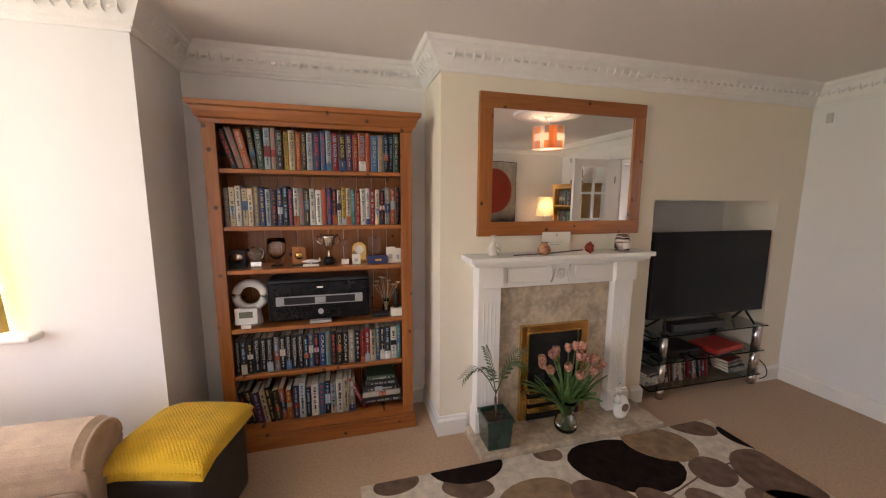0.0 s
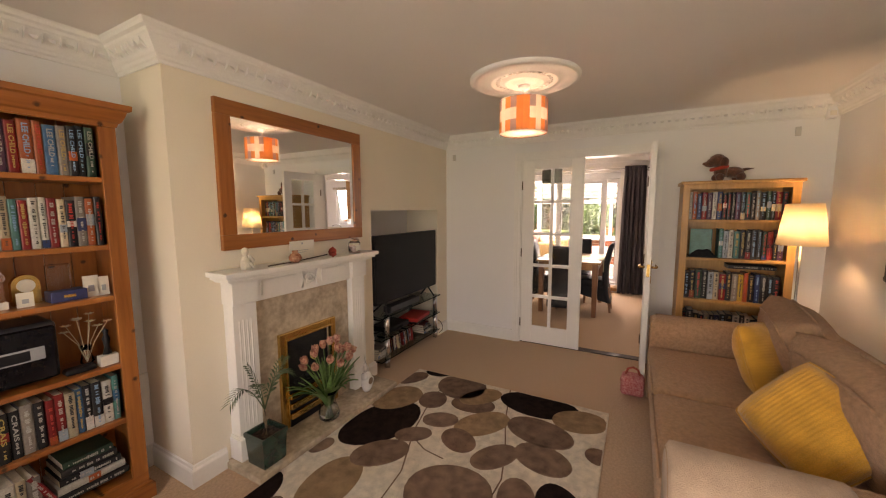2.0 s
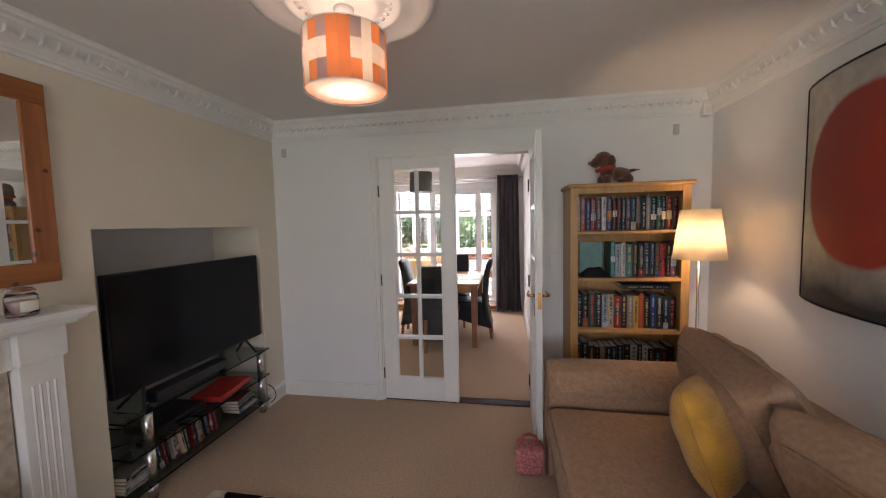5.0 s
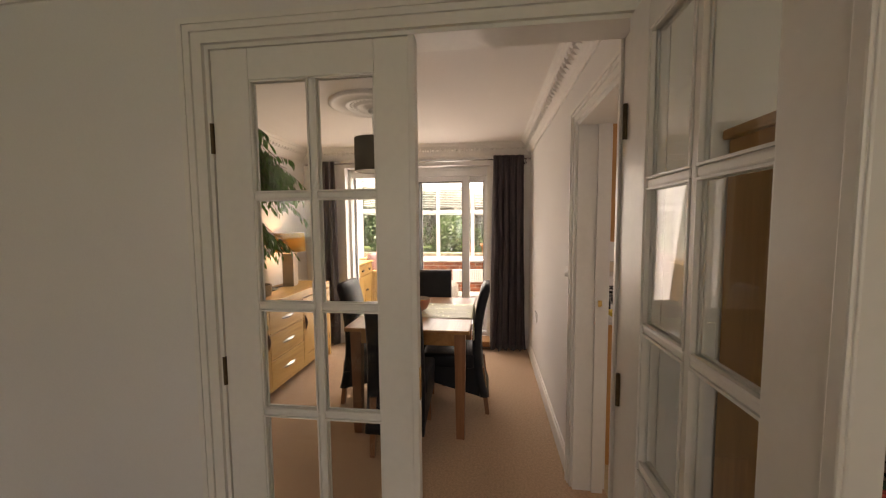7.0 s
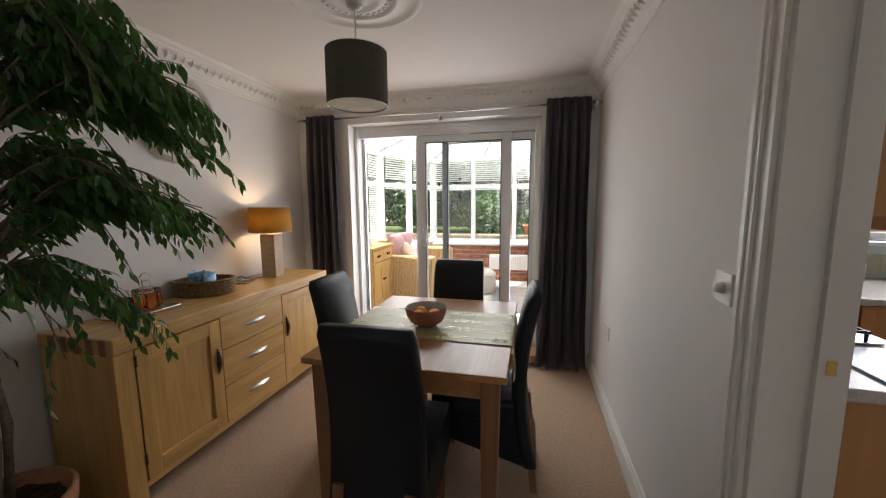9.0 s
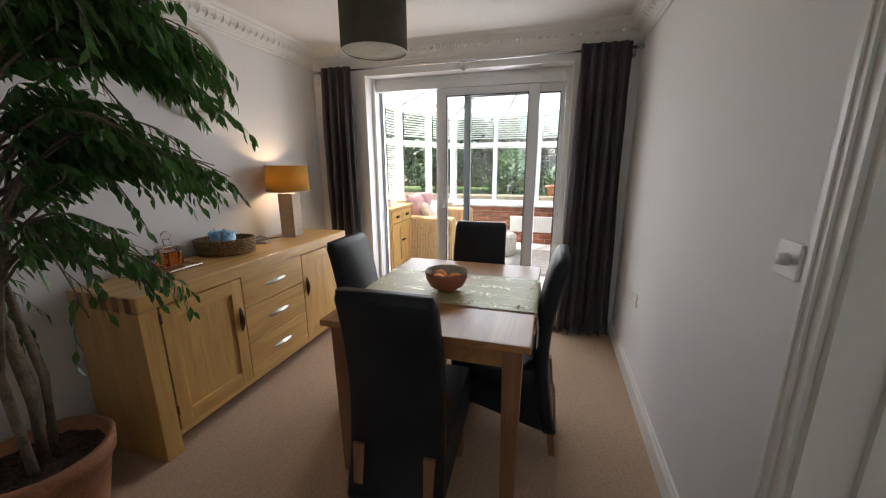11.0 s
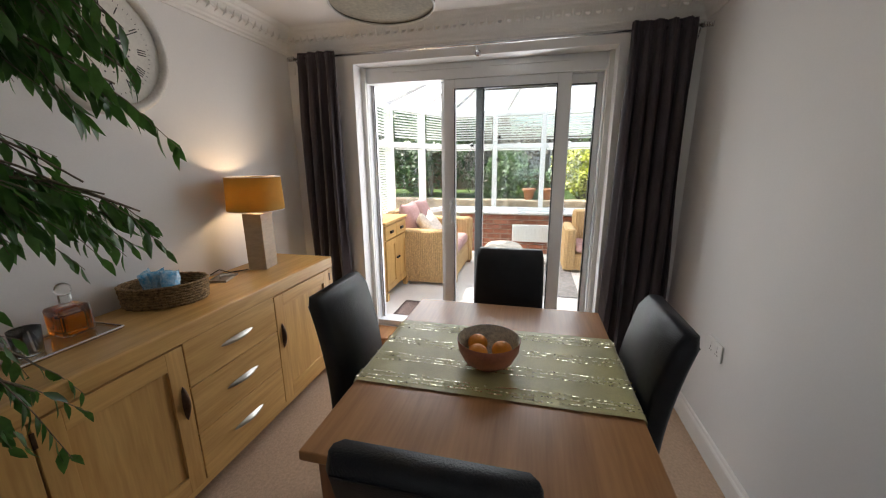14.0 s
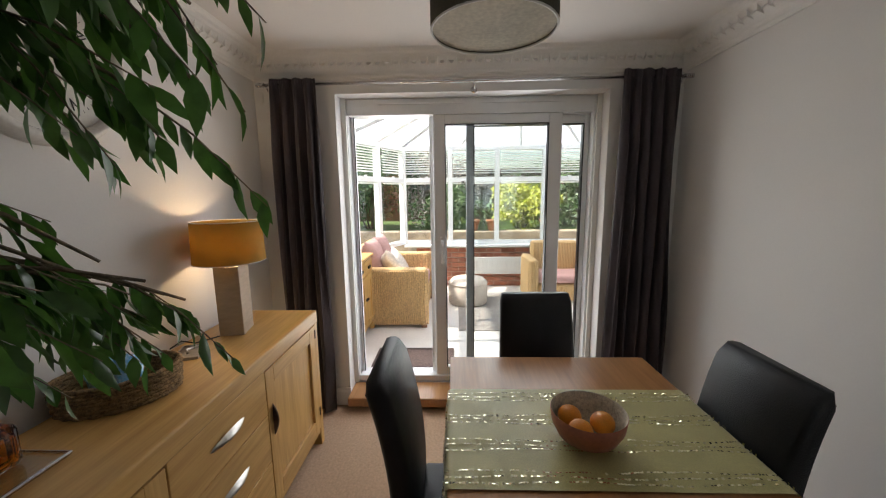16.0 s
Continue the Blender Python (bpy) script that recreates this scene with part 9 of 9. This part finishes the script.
TEAL = mat("teal_plastic", (0.10, 0.33, 0.28), 0.4, bump=0)
t = thing("dish_drainer", (6.96, -1.70, 0.906), "teal plastic dish drainer by the sink", "dish rack")
t.matrix_world = pose(6.96, -1.70, 0.906) @ Matrix.Diagonal((0.68, 0.68, 0.85, 1))
part("tray", B((-0.17, 0.17, -0.24, 0.24, 0.01, 0.02)), TEAL, t)
for b in ((-0.18, -0.165, -0.25, 0.25, 0.01, 0.085), (0.165, 0.18, -0.25, 0.25, 0.01, 0.085), (-0.165, 0.165, -0.25, -0.235, 0.01, 0.085), (-0.165, 0.165, 0.235, 0.25, 0.01, 0.085)):
    part("side", B(b, bevel=0.004), TEAL, t)
for x in (-0.15, 0.15):
    part("foot", B((x - 0.01, x + 0.01, -0.2, 0.2, 0.0, 0.01)), TEAL, t)
for k in range(9):
    bm = bmesh.new()
    sweep(bm, [(-0.16, -0.2 + k * 0.05, 0.03), (-0.05, -0.2 + k * 0.05, 0.06), (0.05, -0.2 + k * 0.05, 0.06), (0.16, -0.2 + k * 0.05, 0.03)], 0.004, 6)
    part("rack_wire", bm, TEAL, t, "", True)
t = thing("sink", (6.92, -2.2, 0.906), "stainless steel sink and curved mixer tap", "sink")
part("rim", B((-0.22, 0.20, -0.30, 0.30, 0, 0.006), bevel=0.002), CHROME, t)
# flat plate, no hollow: the basin's shade is painted as darker steel
part("basin", B((-0.17, 0.13, -0.2, 0.2, 0.006, 0.0075)), mat("basin_shadow_steel", (0.30, 0.30, 0.31), 0.3, 1.0, bump=0), t)
bm = bmesh.new()
sweep(bm, [(0.16, 0.12, 0.0), (0.16, 0.12, 0.16), (0.14, 0.09, 0.21), (0.08, 0.0, 0.22), (0.03, -0.05, 0.19)], 0.011, 10)
part("tap", bm, CHROME, t, "curved chrome mixer tap", True)
for y, hh, lb, m_ in ((-1.70, 0.09, "white pot with a small cactus", MIDG), (-1.93, 0.10, "white pot with a trailing plant", MIDG)):
    t = thing("potted_cactus", (7.22, y, KWZ0), lb, "plant")
    bm = bmesh.new()
    lathe(bm, [(0, 0), (0.05, 0), (0.06, hh), (0.062, hh + 0.015), (0.05, hh + 0.015), (0.045, hh - 0.01), (0, hh - 0.01)], 20)
    part("pot", bm, WHITEP, t, "", True)
    bm = bmesh.new()
    for k in range(5):
        a = k * 1.3
        bmesh.ops.create_icosphere(bm, subdivisions=2, radius=0.022, matrix=Matrix.Translation((0.022 * math.cos(a), 0.025 * math.sin(a), hh + 0.02 + 0.012 * k)) @ Matrix.Diagonal((0.8, 0.8, 1.5, 1)))
    part("plant_body", bm, m_, t, "", True)
t = thing("soap_bottle", (7.14, -1.42, 0.906), "white spray bottle on the worktop", "bottle")
bm = bmesh.new()
lathe(bm, [(0, 0), (0.032, 0), (0.033, 0.10), (0.015, 0.14), (0.013, 0.17), (0, 0.17)], 18)
box(bm, -0.012, 0.012, -0.03, 0.02, 0.165, 0.19)
part("bottle", bm, WHITEP, t, "", True)
t = thing("storage_jar", (7.06, -1.0, 0.906), "small wooden-lidded jar on the worktop", "jar")
bm = bmesh.new()
cyl(bm, 0, 0, 0, 0.09, 0.045, n=20)
part("jar", bm, CREAMP, t, "", True)
bm = bmesh.new()
cyl(bm, 0, 0, 0.09, 0.11, 0.047, n=20)
part("lid", bm, TERRA, t, "", True)
for y, hh, lb, cap in ((-1.20, 0.15, "red sauce bottle on the worktop", (0.5, 0.06, 0.03)), (-1.27, 0.105, "small orange-capped jar on the worktop", (0.72, 0.30, 0.06))):
    t = thing("sauce_bottle", (7.12, y, 0.906), lb, "bottle")
    bm = bmesh.new()
    lathe(bm, [(0, 0), (0.028, 0), (0.03, 0.01), (0.03, hh * 0.62), (0.016, hh * 0.8), (0.016, hh * 0.82), (0, hh * 0.82)], 18)
    part("bottle", bm, CREAMP if hh < 0.12 else mat("red_sauce", (0.45, 0.05, 0.03), 0.3), t, "", True)
    bm = bmesh.new()
    cyl(bm, 0, 0, hh * 0.82, hh, 0.018, n=16)
    part("cap", bm, mat("sauce_cap", cap, 0.4), t, "", True)
    bm = bmesh.new()
    lathe(bm, [(0.0306, hh * 0.15), (0.0306, hh * 0.5)], 18)
    part("label", bm, CREAMP if hh > 0.12 else INK, t, "plain label band", True)
TILE = mat("cream_wall_tile", (0.68, 0.58, 0.44), 0.2, var=0.04, bump=0, rand=0.05)
sp = structure("tiling", B((7.212, 7.2185, -2.7, -0.13, 0.906, 1.06)), mat("tile_grout", (0.6, 0.56, 0.5), 0.9), "cream tiled splashback")
tme = None
for k in range(25):
    for r in range(1):
        if tme is None:
            bm = bmesh.new()
            box(bm, 7.208, 7.213, 0.002, 0.099, 0.952, 1.05, bevel=0.001, seg=1)
            o = part("tile", bm, TILE, sp)
            tme = o.data
        else:
            o = new("tile", tme)
            o.parent = sp
        o.location = (0, -2.68 + k * 0.1, 0)

# the neighbour's house and fence beyond the kitchen window
nh = thing("neighbour_house", (0, 0, 0), "brick house with a grey pantile roof next door", "house")
part("wall", B((13.5, 20, -14, -3.5, -0.1, 2.30)), BRICK, nh, "red brick wall")
part("fascia", B((13.15, 13.3, -14.2, -3.3, 2.0, 2.34)), UPVC, nh, "white fascia board")
RT = mat("pantile_grey", (0.20, 0.165, 0.155), 0.85, var=0.2, scale=10, bump=0.1)
bm = bmesh.new()
for r in range(12):
    x0, z0 = 13.1 + r * 0.30, 2.33 + r * 0.20
    grid(bm, 130, 1, lambda u, v: Vector((x0 + 0.33 * v, -14.2 + 10.9 * u, z0 + 0.22 * v + 0.035 * abs(math.sin(u * 130 / 4 * math.pi)) + (0.02 if v == 0 else 0))))
part("roof", bm, RT, nh, "rows of grey pantiles")
FENCE2 = wood("warm_fence_wood", (0.46, 0.21, 0.12), (0.32, 0.13, 0.07), 2, 0.8, 0.5, coat=0.0)
fe2 = thing("side_fence", (0, 0, 0), "warm brown close-board fence", "fence")
fme = None
for k in range(48):
    if fme is None:
        bm = bmesh.new()
        box(bm, 10.5, 10.52, 0, 0.14, -0.1, 1.54)
        o = part("board", bm, FENCE2, fe2)
        fme = o.data
    else:
        o = new("board", fme)
        o.parent = fe2
    o.location = (0.01 * (k % 2), -8.4 + k * 0.145, 0)
